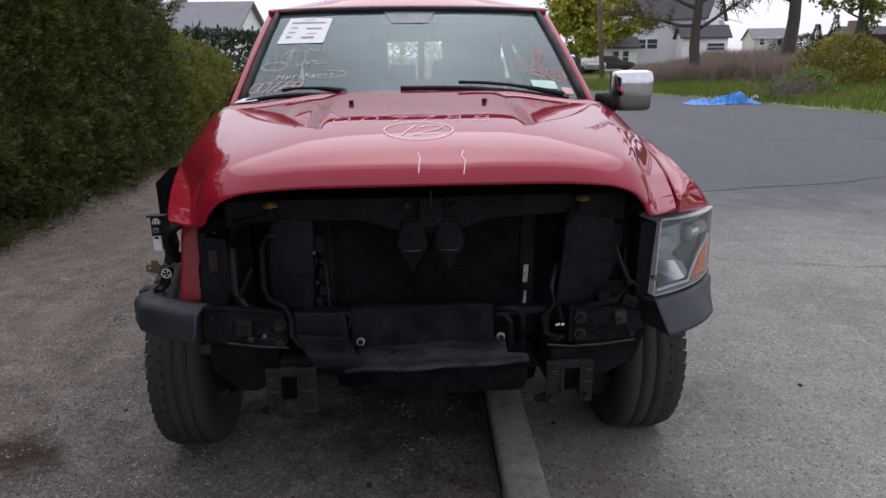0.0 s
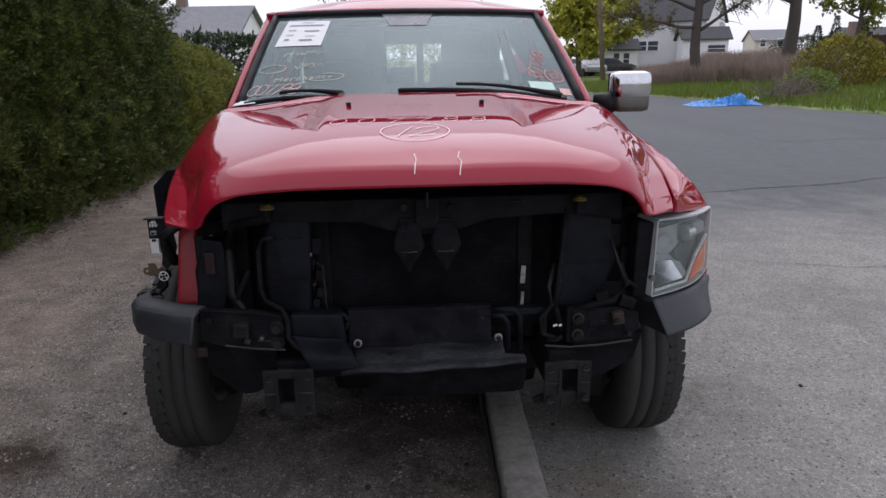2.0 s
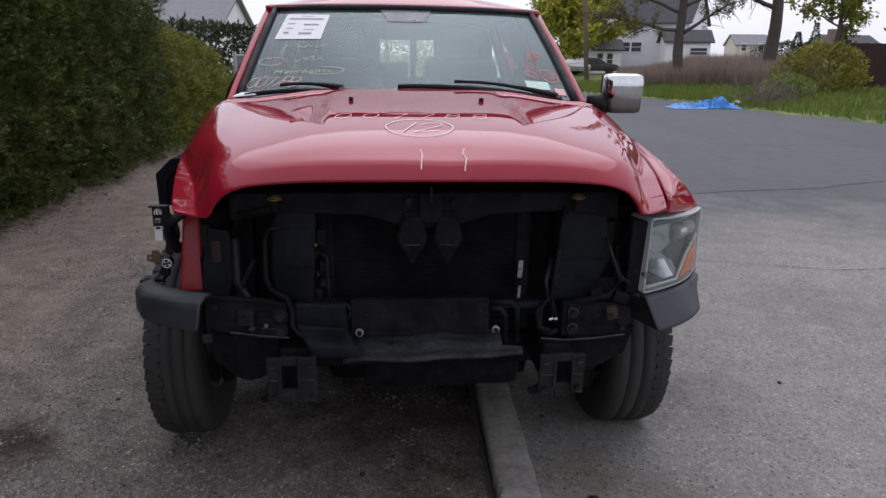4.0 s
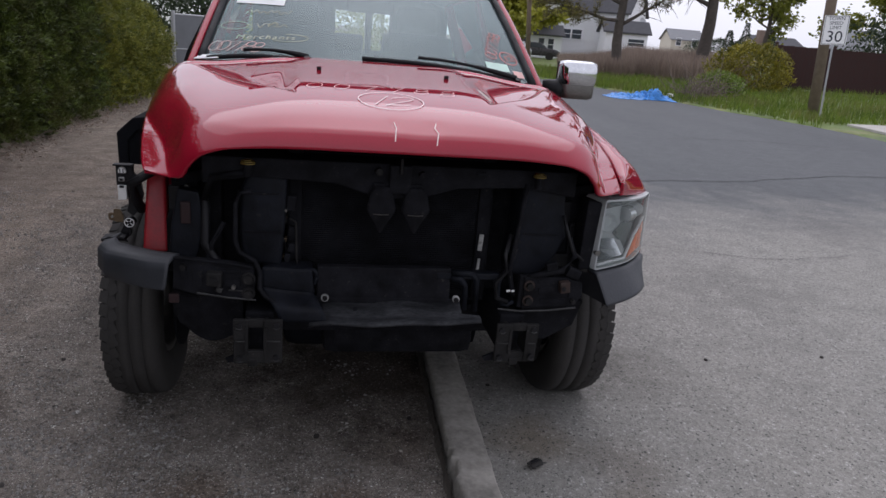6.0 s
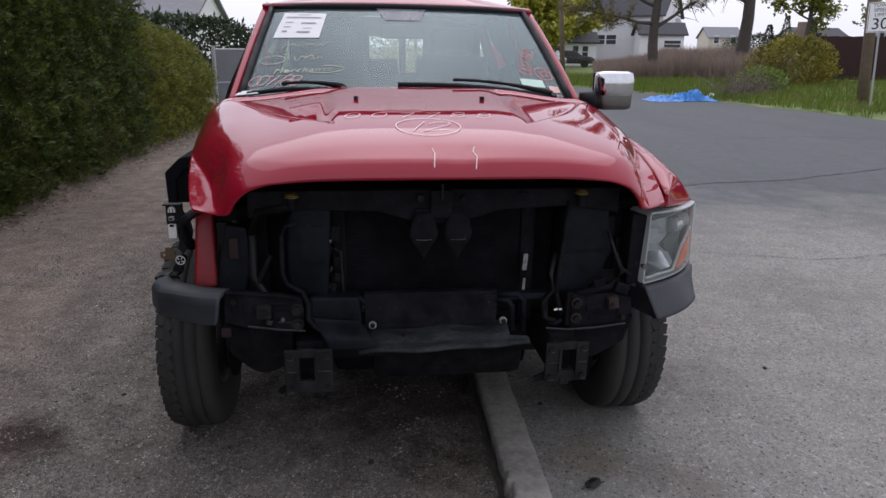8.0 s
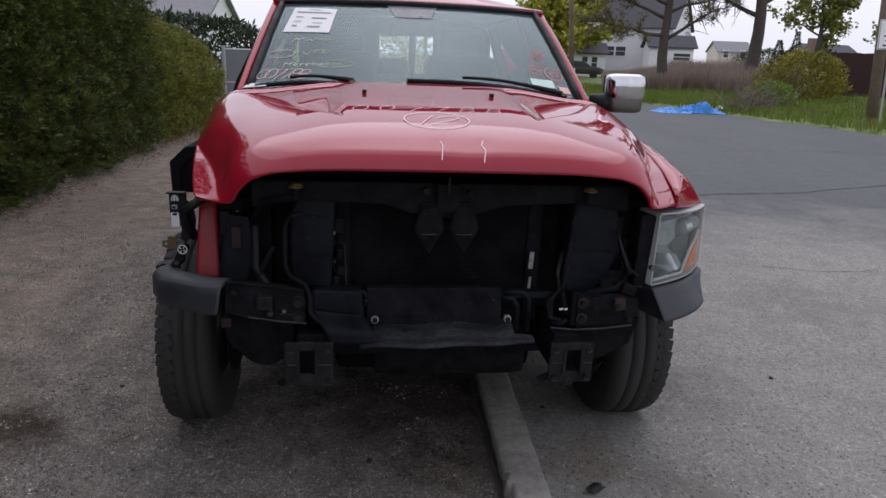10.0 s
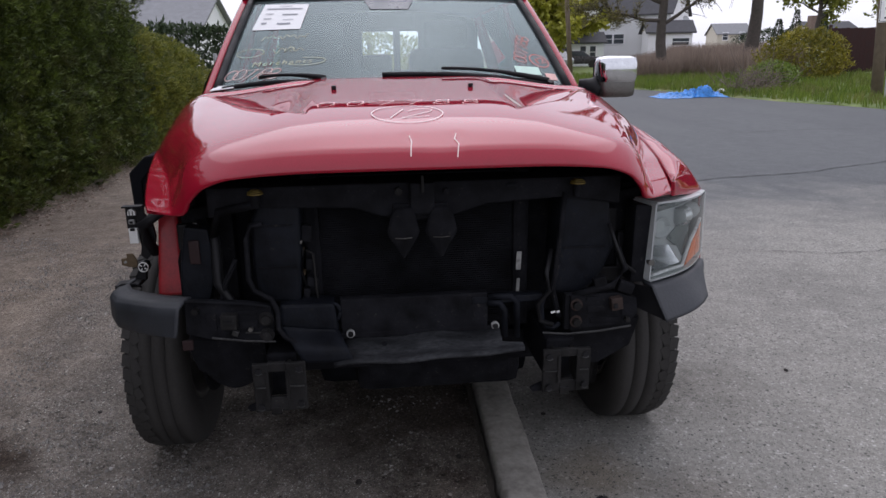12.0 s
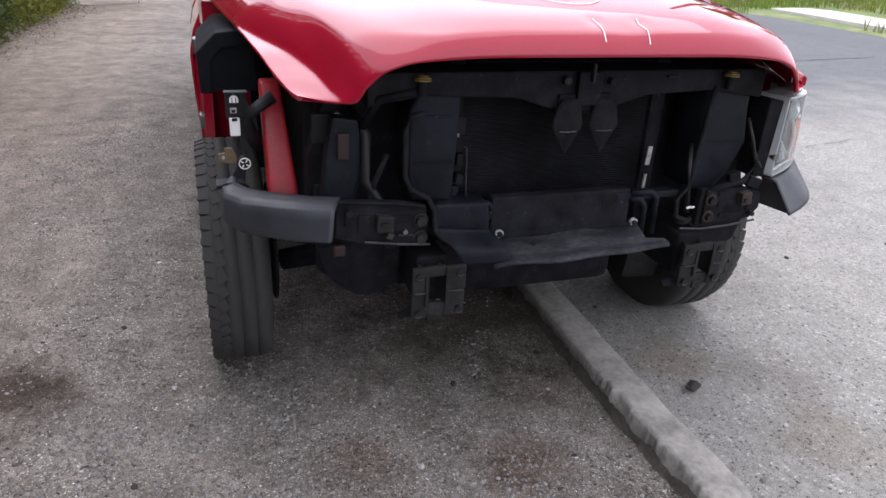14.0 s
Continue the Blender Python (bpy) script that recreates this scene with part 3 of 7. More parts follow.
def kerb_mesh():
    """A chipped concrete kerb, level with the street on one side, that breaks off at its near end."""
    bm = bmesh.new()
    ys = lin(-1.19, 1.2, 300) + lin(1.22, 6.0, 60)
    rows = []
    rnd = random.Random(4)
    for y in ys:
        cx = kerb_x(y)
        end = smooth01((y + 1.20) / 0.14 + 0.15 * noise.noise((3, y * 9, 1)))
        worn = smooth01((-y - 0.25) / 0.4)
        ch = 0.6 * abs(noise.noise((0, y * 7, 1))) + 0.6 * abs(noise.noise((0, y * 29, 2))) + 0.5 * abs(noise.noise((0, y * 71, 2)))
        top = 0.060 * end
        lo = 0.080 - (0.006 + 0.030 * worn) * ch
        hi = 0.072 + 0.010 * noise.noise((5, y * 5, 1))
        prof = [(-0.092, -0.06), (-0.088 + 0.006 * ch, 0.0), (-lo - 0.004, top * 0.55), (-lo, top - 0.006 - 0.012 * worn * ch), (-lo + 0.006, top - 0.001)]
        prof += [(-lo + 0.006 + (hi + lo - 0.012) * q, top - 0.010 * q * q) for q in (0.12, 0.25, 0.4, 0.55, 0.7, 0.85, 1.0)]
        prof += [(hi + 0.004, top - 0.022), (hi + 0.03, -0.06)]
        rows.append([bm.verts.new((cx + a + rnd.uniform(-1, 1) * 0.0006, y, b + rnd.uniform(-1, 1) * 0.0004 + (0.003 * noise.noise((a * 25, y * 14, 3)) + 0.0015 * noise.noise((a * 70, y * 50, 6))) * (b > 0.02))) for a, b in prof])
    for a, b in zip(rows, rows[1:]):
        for k in range(len(a) - 1):
            bm.faces.new((a[k], a[k + 1], b[k + 1], b[k]))
    bm.faces.new(rows[0])
    bm.faces.new(rows[-1][::-1])
    return bm


tagged(put("kerb", kerb_mesh(), "concrete", True), "chipped grey concrete kerb that crumbles at its end", "kerb", kind="structure")


def kerb_soil(u, v):
    """Damp earth thrown up against the kerb's open face, with a ragged upper edge."""
    y = -1.10 + 3.4 * u
    cx = kerb_x(y)
    top = 0.036 + 0.020 * noise.noise((4, y * 11, 2)) + 0.012 * noise.noise((4, y * 45, 5))
    return Vector((cx - 0.096 - (0.030 + 0.02 * noise.noise((9, y * 8, 1))) * (1 - v) ** 2 + 0.006 * noise.noise((y * 30, v * 3, 1)), y, -0.03 + v * (top + 0.03)))


soil_strip = put("kerb_soil", grid(kerb_soil, lin(0, 1, 420), lin(0, 1, 7)), "damp_soil", True)
tagged(soil_strip, "dark damp earth against the kerb's broken face", "soil", kind="structure")


def verge_mesh():
    bm = bmesh.new()
    rows = []
    for t in np.linspace(0, len(EDGE) - 2.001, 260):
        k = int(t)
        (ax, ay), (bx, by) = EDGE[k], EDGE[k + 1]
        f = t - k
        p = Vector((ax + (bx - ax) * f, ay + (by - ay) * f))
        nrm = Vector((by - ay, -(bx - ax))).normalized()
        row = []
        for d in (0.0, 0.05, 0.3, 0.8, 1.6, 3, 5, 8, 12, 18, 26, 36):
            q = p + nrm * (d + 0.16 * noise.noise((p.x * 1.3, p.y * 1.3, 5)) * (d < 1))
            z = 0.028 if d == 0 else land(q.x, q.y) + 0.035 + 0.03 * noise.noise((q.x * 1.5, q.y * 1.5, 2))
            row.append(bm.verts.new((q.x, q.y, z)))
        rows.append(row)
    for a, b in zip(rows, rows[1:]):
        for k in range(len(a) - 1):
            bm.faces.new((a[k], b[k], b[k + 1], a[k + 1]))
    bmesh.ops.recalc_face_normals(bm, faces=bm.faces[:])
    return bm


tagged(put("grass_verge", verge_mesh(), "grass", True), "green grass verge rising behind the street", "grass", kind="structure")
tagged(put("pavement", prism([(12.2, -20), (13.6, -20), (13.8, 9), (14.6, 13.6), (14.3, 14.2), (12.9, 13.9), (12.2, 9)], "z", 0.0, 0.16, 0.01), "side_concrete"),
       "pale concrete pavement slab at the edge of the street", "pavement", kind="structure")

# ---- the pickup ----
truck = empty("pickup_truck", pose(-0.035, 0, 0, 0, 0, 2.0))
tagged(truck, "damaged red pickup truck without bumper, grille and one wing", "truck")
AXLE, TYRE_R, TRACK = 0.15, 0.402, 0.895

FS = (0, 0.35, 0.6, 0.72, 0.80, 0.86, 0.92, 1.0)
FX = (0, 0.30, 0.50, 0.58, 0.625, 0.65, 0.70, 0.765)
FY = (-0.745, -0.742, -0.727, -0.713, -0.698, -0.685, -0.645, -0.585)
FZ = (1.203, 1.202, 1.190, 1.166, 1.125, 1.090, 1.085, 1.090)


def pocket(x, y):
    """Depth of the pressed hollows at the rear of the bonnet."""
    ax = abs(x)
    d1 = ax - 0.318
    d2 = ((y + 0.345) * 0.415 - (ax - 0.362) * 0.72) / 0.831 + 0.030 * math.sin(max(0.0, min(1.0, (ax - 0.36) / 0.40)) * math.pi)
    rim = 0.42 + 0.186 * x * x - 0.05 - y
    deep = 0.017 * (1 - 0.55 * smooth01((y + 0.25) / 0.55))
    return deep * smooth01(rim / 0.022) * smooth01(d1 / 0.085) * smooth01(d2 / 0.028)


def dent(x, y, cx, cy, r, deep):
    return deep * math.exp(-((x - cx) ** 2 + (y - cy) ** 2) / (r * r))


def hood(s, v):
    """The bonnet's skin: s across from -1 to 1, v from the nose to the screen."""
    a = abs(s)
    fx, fy, fz = curve(a, FS, FX), curve(a, FS, FY), curve(a, FS, FZ)
    rx, ry = 0.957 * a, 0.42 + 0.17 * a * a
    x, y = fx + (rx - fx) * v ** 0.72, fy + (ry - fy) * v
    zc = curve(y, (-0.745, -0.70, -0.62, -0.50, -0.30, 0.0, 0.42, 0.6), (1.238, 1.262, 1.291, 1.315, 1.341, 1.371, 1.406, 1.413))
    edge = curve(v, (0, 0.03, 0.157, 0.243, 0.328, 0.413, 0.5, 0.668, 0.838, 1.0), (1.09, 1.094, 1.125, 1.149, 1.164, 1.178, 1.185, 1.200, 1.215, 1.228))
    # a raised middle between two soft creases, then shoulders that fall outwards
    over = x - 0.285
    fall = over + math.sqrt(over * over + 0.0012) - (-0.285 + math.sqrt(0.285 ** 2 + 0.0012))
    z = zc - 0.008 * min(a / 0.76, 1) ** 2 - 0.026 * fall - 0.022 * smooth01((a - 0.40) / 0.36)
    lip_w = 0.11 - 0.107 * smooth01((v - 0.10) / 0.40)
    low = edge + 0.10 * lip_w
    if a > 0.58:
        q = min(1, (a - 0.58) / (0.42 - lip_w))
        z += (low - z) * q ** (3.2 + 3.6 * v)
    if a > 1 - lip_w:
        z += (edge - low) * (a - 1 + lip_w) / lip_w
    z -= pocket(x, y)
    xs = math.copysign(x, s)
    z -= dent(xs, y, -0.03, -0.655, 0.026, 0.003) + dent(xs, y, 0.10, -0.655, 0.026, 0.003) + dent(xs, y, 0.05, -0.70, 0.06, 0.003)
    nose = 0.038 + 0.062 * smooth01((a - 0.50) / 0.25)
    if v < nose:
        z = fz + (z - fz) * math.sqrt(max(0.0, 1 - (1 - v / nose) ** 2))
    return Vector((xs, y, z))


def hood_at(x, y, lift=0.002):
    s, v = x / 0.8, 0.5
    for _ in range(25):
        p = hood(s, v)
        s = max(-1, min(1, s + (x - p.x) * 1.1))
        v = max(0.0, min(1, v + (y - p.y) * 0.8))
    p = hood(s, v)
    return Vector((x, y, p.z + lift))


HV = [0, 0.0012, 0.003, 0.006, 0.010, 0.015, 0.020, 0.025, 0.030, 0.035, 0.042, 0.05, 0.06, 0.07, 0.08, 0.09, 0.10] + lin(0.11, 1.0, 120)
bonnet = part("bonnet", grid(hood, lin(-1, 1, 281), HV), "paint", truck, "glossy red bonnet with a dent and chalk marks", True)
thick(bonnet, 0.012)
under = part("bonnet_frame", grid(lambda s, v: hood(s * 0.70, 0.10 + v * 0.8) + Vector((0, 0.02, -0.05)), lin(-1, 1, 40), lin(0, 1, 20)), "bay", truck, "black inner frame of the bonnet", True)
thick(under, 0.01)

# wing with headlamp, on the side that still has one


def wing(u, v):
    y = -0.575 + v * 1.33
    hv = max(0, min(1, (y + 0.585) / 1.17))
    e = hood(1.0, hv) + Vector((0.003, 0, -0.002))
    crest_x = tab(y, (-0.575, -0.44, -0.31, 0.1, 0.75), (0.775, 0.895, 1.003, 1.03, 1.01))
    crest_z = tab(y, (-0.575, -0.31, 0.1, 0.75), (1.083, 1.035, 1.08, 1.10))
    arch = 0.40 + math.sqrt(max(0, 0.50 ** 2 - (y - AXLE) ** 2)) if abs(y - AXLE) < 0.50 else 0.42
    if y < -0.31:
        arch = crest_z - 0.012
    if u < 0.5:
        k = u / 0.5
        bul = math.sin(k * math.pi) * 0.030
        return Vector((e.x + (crest_x - e.x) * k, y, e.z + (crest_z - e.z) * k ** 1.5 + bul))
    k = (u - 0.5) / 0.5
    return Vector((crest_x + 0.02 * math.sin(k * math.pi) * (y > -0.31), y, crest_z + (arch - crest_z) * k))


thick(part("wing", grid(wing, lin(0, 1, 25), lin(0, 1, 60)), "paint", truck, "red front wing above the headlamp", True), 0.006)


def lamp_face(u, v, back=0.0):
    """Front of the headlamp: u from its inner to its outer side, v upwards."""
    bi, bo = Vector((0.712, -0.602, 0.812)), Vector((0.990, -0.365, 0.822))
    ti, to = Vector((0.722, -0.592, 1.050)), Vector((1.004, -0.330, 1.028))
    p = bi.lerp(bo, u).lerp(ti.lerp(to, u), v)
    bow = math.sin(u * math.pi) * 0.035
    return p + Vector((0.7, -0.7, 0)) * bow + Vector((-0.35, 0.93, 0)) * back


headlamp = part("headlamp", grid(lambda u, v: lamp_face(u, v, 0.055), lin(0, 1, 12), lin(0, 1, 10)), "lamp_grey", truck, "clear headlamp with an amber corner", True)
thick(headlamp, 0.01)
rim_bm = bmesh.new()
for a, b in (((0, 0), (1, 0)), ((1, 0), (1, 1)), ((1, 1), (0, 1)), ((0, 1), (0, 0))):
    pts0 = [lamp_face(a[0] + (b[0] - a[0]) * k / 8, a[1] + (b[1] - a[1]) * k / 8, 0.0) for k in range(9)]
    pts1 = [lamp_face(a[0] + (b[0] - a[0]) * k / 8, a[1] + (b[1] - a[1]) * k / 8, 0.10) for k in range(9)]
    r0, r1 = [rim_bm.verts.new(p) for p in pts0], [rim_bm.verts.new(p) for p in pts1]
    for k in range(8):
        rim_bm.faces.new((r0[k], r0[k + 1], r1[k + 1], r1[k]))
thick(part("lamp_housing", rim_bm, "lamp_grey", headlamp, "pale grey lamp housing"), 0.006)
lens_ob = part("lamp_lens", grid(lambda u, v: lamp_face(u, v, -0.004), lin(0, 1, 14), lin(0, 1, 12)), "lens", headlamp, "clear plastic lens", True)
lens_ob.visible_shadow = False


def bowl(cu, cv, r, deep):
    def f(u, v):
        a, q = u * 2 * math.pi, v
        p = lamp_face(cu + math.cos(a) * r * q * 0.85, cv + math.sin(a) * r * q, 0.048 + deep * 0.8 * (1 - q * q) - 0.006)
        return p
    return grid(f, lin(0, 1, 25), lin(0.05, 1, 8))


thick(part("reflector", bowl(0.20, 0.62, 0.15, 0.030), "lamp_grey", headlamp, "round chrome reflector", True), 0.003)


def facet(name, pts, mat, label):
    b = bmesh.new()
    b.faces.new([b.verts.new(lamp_face(u, v, q)) for u, v, q in pts])
    return thick(part(name, b, mat, headlamp, label), 0.003)


facet("reflector_facet", ((0.05, 0.08, 0.016), (0.40, 0.10, 0.014), (0.30, 0.36, 0.040), (0.06, 0.40, 0.044)), "chrome", "bright lower reflector facet")
facet("reflector_facet", ((0.40, 0.10, 0.016), (0.49, 0.12, 0.020), (0.44, 0.30, 0.044), (0.30, 0.36, 0.042)), "lamp_grey", "grey lower reflector facet")
facet("bezel", ((0.44, 0.30, 0.046), (0.50, 0.16, 0.030), (0.66, 0.50, 0.036), (0.82, 0.66, 0.042), (0.50, 0.62, 0.050), (0.30, 0.44, 0.050)), "lamp_dark", "dark greenish bezel")
facet("bezel", ((0.05, 0.84, 0.040), (0.40, 0.88, 0.044), (0.80, 0.90, 0.044), (0.80, 0.96, 0.030), (0.05, 0.94, 0.026)), "lamp_dark", "dark upper bezel")
barrel = part("projector", tube([lamp_face(0.42, 0.73, 0.040), lamp_face(0.74, 0.76, 0.034)], 0.026, 16), "lamp_grey", headlamp, "pale lamp barrel", True)
for u in (0.43, 0.47, 0.51):
    part("ring", tube([lamp_face(u, 0.73, 0.040), lamp_face(u + 0.014, 0.73, 0.040)], 0.031, 16), "reflector", barrel, "bright ring", True)
facet("indicator", ((0.47, 0.04, 0.004), (0.95, 0.05, 0.004), (0.975, 0.50, 0.006), (0.76, 0.42, 0.006), (0.62, 0.34, 0.006)), "amber", "amber indicator in the lamp corner")
for a, b in (((0.44, 0.04), (0.59, 0.37)), ((0.59, 0.37), (0.74, 0.47)), ((0.74, 0.47), (0.97, 0.56)), ((0.04, 0.04), (0.44, 0.04)), ((0.44, 0.04), (0.95, 0.03))):
    part("divider", tube([lamp_face(*a, 0.012), lamp_face(*b, 0.012)], 0.0055, 6), "silver", headlamp, "bright dividing rib")

# plastic strips that carried the bumper ends


def strip_left():
    def f(u, v):
        # u from the wheel inwards along the front, v from the lower edge up over the top
        front = [(-0.985, -0.36), (-0.985, -0.46), (-0.945, -0.54), (-0.87, -0.60), (-0.79, -0.655), (-0.715, -0.690)]
        k = u * (len(front) - 1)
        i = min(int(k), len(front) - 2)
        x, y = [front[i][c] + (front[i + 1][c] - front[i][c]) * (k - i) for c in (0, 1)]
        lo, hi = 0.706 + 0.040 * u + 0.022 * (1 - u) ** 3, 0.792 + 0.034 * u
        pts = [(0.012, lo - 0.012), (0.0, lo), (0.0, hi - 0.012), (0.010, hi), (0.035 + 0.05 * (1 - u), hi + 0.006)]
        q = v * (len(pts) - 1)
        j = min(int(q), len(pts) - 2)
        off, z = [pts[j][c] + (pts[j + 1][c] - pts[j][c]) * (q - j) for c in (0, 1)]
        off += 0.055 * u * v
        return Vector((x + off * 0.55 * (1 - 0.6 * u) - 0.022 * u ** 4 * (1 - v), y + off * 0.9 - 0.02 * u, z))
    return grid(f, lin(0, 1, 31), lin(0, 1, 13))


thick(part("bumper_strip", strip_left(), "grey_plastic", truck, "loose grey plastic bumper end strip", True), 0.006).location = (0.024, 0.03, 0)


def strip_right():
    def f(u, v):
        a = Vector((0.735, -0.690, 0.706)).lerp(Vector((0.958, -0.515, 0.736)), u)
        b = Vector((0.706, -0.632, 0.800)).lerp(Vector((0.990, -0.390, 0.805)), u)
        c = Vector((0.690, -0.520, 0.806)).lerp(Vector((0.93, -0.27, 0.812)), u)
        p = a.lerp(b, min(v * 1.6, 1)) if v < 0.625 else b.lerp(c, (v - 0.625) / 0.375)
        return p + Vector((0.7, -0.7, 0)) * 0.030 * math.sin(u * math.pi) + Vector((0, 0.10, 0.05)) * smooth01((u - 0.86) / 0.14) * max(0.0, 1 - v * 1.6) ** 2
    return grid(f, lin(0, 1, 29), lin(0, 1, 17))


strip_r = part("bumper_strip", strip_right(), "grey_plastic", truck, "grey plastic strip under the headlamp", True)
thick(strip_r, 0.006)
part("inner_return", grid(lambda u, v: Vector((0.735, -0.688, 0.708)).lerp(Vector((0.708, -0.632, 0.798)), v).lerp(Vector((0.655, -0.575, 0.728)).lerp(Vector((0.660, -0.545, 0.790)), v), u), lin(0, 1, 6), lin(0, 1, 6)), "black", strip_r, "black inner side of the strip", True)


# wheels
def tyre_mesh():
    prof = [(-0.100, 0.225), (-0.128, 0.27), (-0.134, 0.32), (-0.130, 0.362), (-0.118, 0.385), (-0.098, 0.396)]
    for g in (-0.060, 0.0, 0.060):
        prof += [(g - 0.004, 0.4005), (g - 0.003, 0.395), (g + 0.003, 0.395), (g + 0.004, 0.4005)]
    prof += [(-x, r) for x, r in prof[5::-1]]
    n = 72
    def f(u, v):
        k = min(int(round(v * (len(prof) - 1))), len(prof) - 1)
        x, r = prof[k]
        a = u * 2 * math.pi
        z = r * math.sin(a)
        return Vector((x * (1 + 0.05 * (z < -0.3)), r * math.cos(a), max(z, -TYRE_R + 0.008)))
    return grid(f, lin(0, 1, n + 1), lin(0, 1, len(prof)))


def tread_mesh():
    bm = bmesh.new()
    n = 50
    for k in range(n):
        a = 360 * k / n
        for x, w, l, tw, ph in ((0.070, 0.034, 0.043, 26, 0.1), (0.110, 0.044, 0.042, -10, 0.5)):
            m = pose(0, 0, 0, a + ph * 360 / n) @ pose(x, 0, TYRE_R - (0.0155 if abs(x) > 0.1 else 0.0078), 0, math.copysign(14, x) if abs(x) > 0.1 else 0, tw) @ Matrix.Diagonal((w, l, 0.014, 1))
            if (m.translation.z) < -TYRE_R + 0.012:
                m = Matrix.Translation((0, 0, 0.006)) @ m
            bmesh.ops.create_cube(bm, size=1, matrix=m)
    return bm


def rim_mesh():
    prof = [(0.10, 0.226), (0.108, 0.222), (0.10, 0.205), (0.05, 0.20), (0.03, 0.20), (-0.10, 0.205), (-0.108, 0.222), (-0.10, 0.226)]
    return grid(lambda u, v: Vector((prof[int(round(v * 7))][0], prof[int(round(v * 7))][1] * math.cos(u * 2 * math.pi), prof[int(round(v * 7))][1] * math.sin(u * 2 * math.pi))), lin(0, 1, 49), lin(0, 1, 8))


def spokes_mesh():
    bm = cyl((0.03, 0, 0), (0.085, 0, 0), 0.075, 0.06, 24)
    for k in range(5):
        add_box(bm, (0.055, math.cos(k * 1.2566) * 0.13, math.sin(k * 1.2566) * 0.13), (0.03, 0.16, 0.07), (math.degrees(k * 1.2566), 0, 0), 0.006)
    return bm


wheel = part("wheel", tyre_mesh(), "rubber", truck, "worn black all-terrain tyre on an alloy rim", True)
tagged(part("tread", tread_mesh(), "rubber", wheel, "blocky tyre tread"), "blocky tyre tread", kind="stuff")
thick(part("rim", rim_mesh(), "steel", wheel, "grey alloy rim", True), 0.006)
part("spokes", spokes_mesh(), "steel", wheel, "five-spoke alloy centre")
SLIM = Matrix.Diagonal((0.88, 1, 1, 1))
wheel.matrix_basis = pose(0.866, AXLE - 0.04, TYRE_R - 0.006) @ SLIM
for x, y, z in ((-0.926, AXLE + 0.005, TYRE_R - 0.020), (TRACK, 3.67, TYRE_R), (-TRACK, 3.67, TYRE_R)):
    w = copy_thing(wheel, pose(x, y, z, 0, 0, 180 if x < 0 else 0) @ SLIM)


# wheel liners
def liner(u, v, start):
    a = radians(start + (170 - start) * u)
    r = 0.60 if v < 0.9 else 0.62
    return Vector((0.70 + 0.275 * v, AXLE + 0.06 - math.cos(a) * (r - 0.08), 0.50 + math.sin(a) * 0.64 * (1 - 0.14 * v ** 5)))


for sx in (-1, 1):
    first = 72 if sx < 0 else 42
    ln = part("wheel_liner", grid(lambda u, v: Vector((sx * (1 if sx < 0 else 0.965) * liner(u, v, first).x, liner(u, v, first).y, liner(u, v, first).z - (0.07 if sx > 0 else 0))), lin(0, 1, 40), lin(0, 1, 8)), "felt", truck, "black felt wheel arch liner", True)
    thick(ln, 0.006)

flap = part("liner_flap", prism([(-0.992, 0.975), (-0.995, 1.10), (-0.935, 1.158), (-0.80, 1.175), (-0.80, 1.13), (-0.92, 1.11), (-0.955, 1.07), (-0.955, 0.975)], "y", 0.01, 0.52, 0.006), "felt", truck, "black moulded edge of the wheel arch liner")
part("flap_front", prism([(-0.990, 0.98), (-0.990, 1.095), (-0.930, 1.150), (-0.82, 1.160), (-0.82, 0.98)], "y", 0.02, 0.032, 0.003), "felt", flap, "")
part("strut_top", tube([(-0.87, 0.06, 0.98), (-0.855, 0.08, 1.10), (-0.84, 0.10, 1.17)], [0.040, 0.032, 0.028], 12), "bay", truck, "dark strut tower pipe", True)

# cab
WS_BX, WS_TX = 0.80, 0.70


def screen(a, b, off=0.0):
    """The windscreen: a across, b up; off lifts a place off the glass towards the front."""
    w = WS_BX + (WS_TX - WS_BX) * b
    y = 0.44 + 0.14 * a * a + (0.75 - 0.06 * a * a) * b
    z = 1.375 - 0.045 * a * a + (0.408 + 0.035 * a * a) * b + 0.012 * math.sin(b * math.pi)
    return Vector((a * w, y - off * 0.45, z + off * 0.9))


windscreen = part("windscreen", grid(screen, lin(-0.97, 0.97, 31), lin(0, 0.985, 17)), "glass", truck, "sloping windscreen with chalk writing", True)
windscreen.visible_shadow = False
seal = bmesh.new()
for pts in ([screen(-0.975, b, 0.004) for b in lin(0, 1, 9)], [screen(0.975, b, 0.004) for b in lin(0, 1, 9)], [screen(a, 0.992, 0.004) for a in lin(-0.975, 0.975, 21)]):
    add_tube(seal, pts, 0.018, 6)
part("screen_seal", seal, "black", truck, "black rubber windscreen seal", True)
part("shade_band", grid(lambda a, b: screen(a * (1 - 0.25 * (0.97 - b) / 0.13), b, 0.0025), lin(-0.19, 0.19, 9), lin(0.80, 0.97, 5)), "frit", truck, "dark mirror patch at the top of the glass")


def roof(u, v):
    y = 1.175 + v * 1.75
    half = 0.735 + 0.01 * math.sin(v * math.pi)
    crown = 0.072 * (1 - abs(u) ** 2.6)
    z = 1.783 + crown * smooth01(v / 0.22 + 0.15) + 0.020 * math.sin(v * math.pi) - 0.02 * smooth01((v - 0.8) / 0.2)
    return Vector((u * half, y + 0.075 * u * u * (1 - v), z + (0.010 if v > 0.01 else 0)))


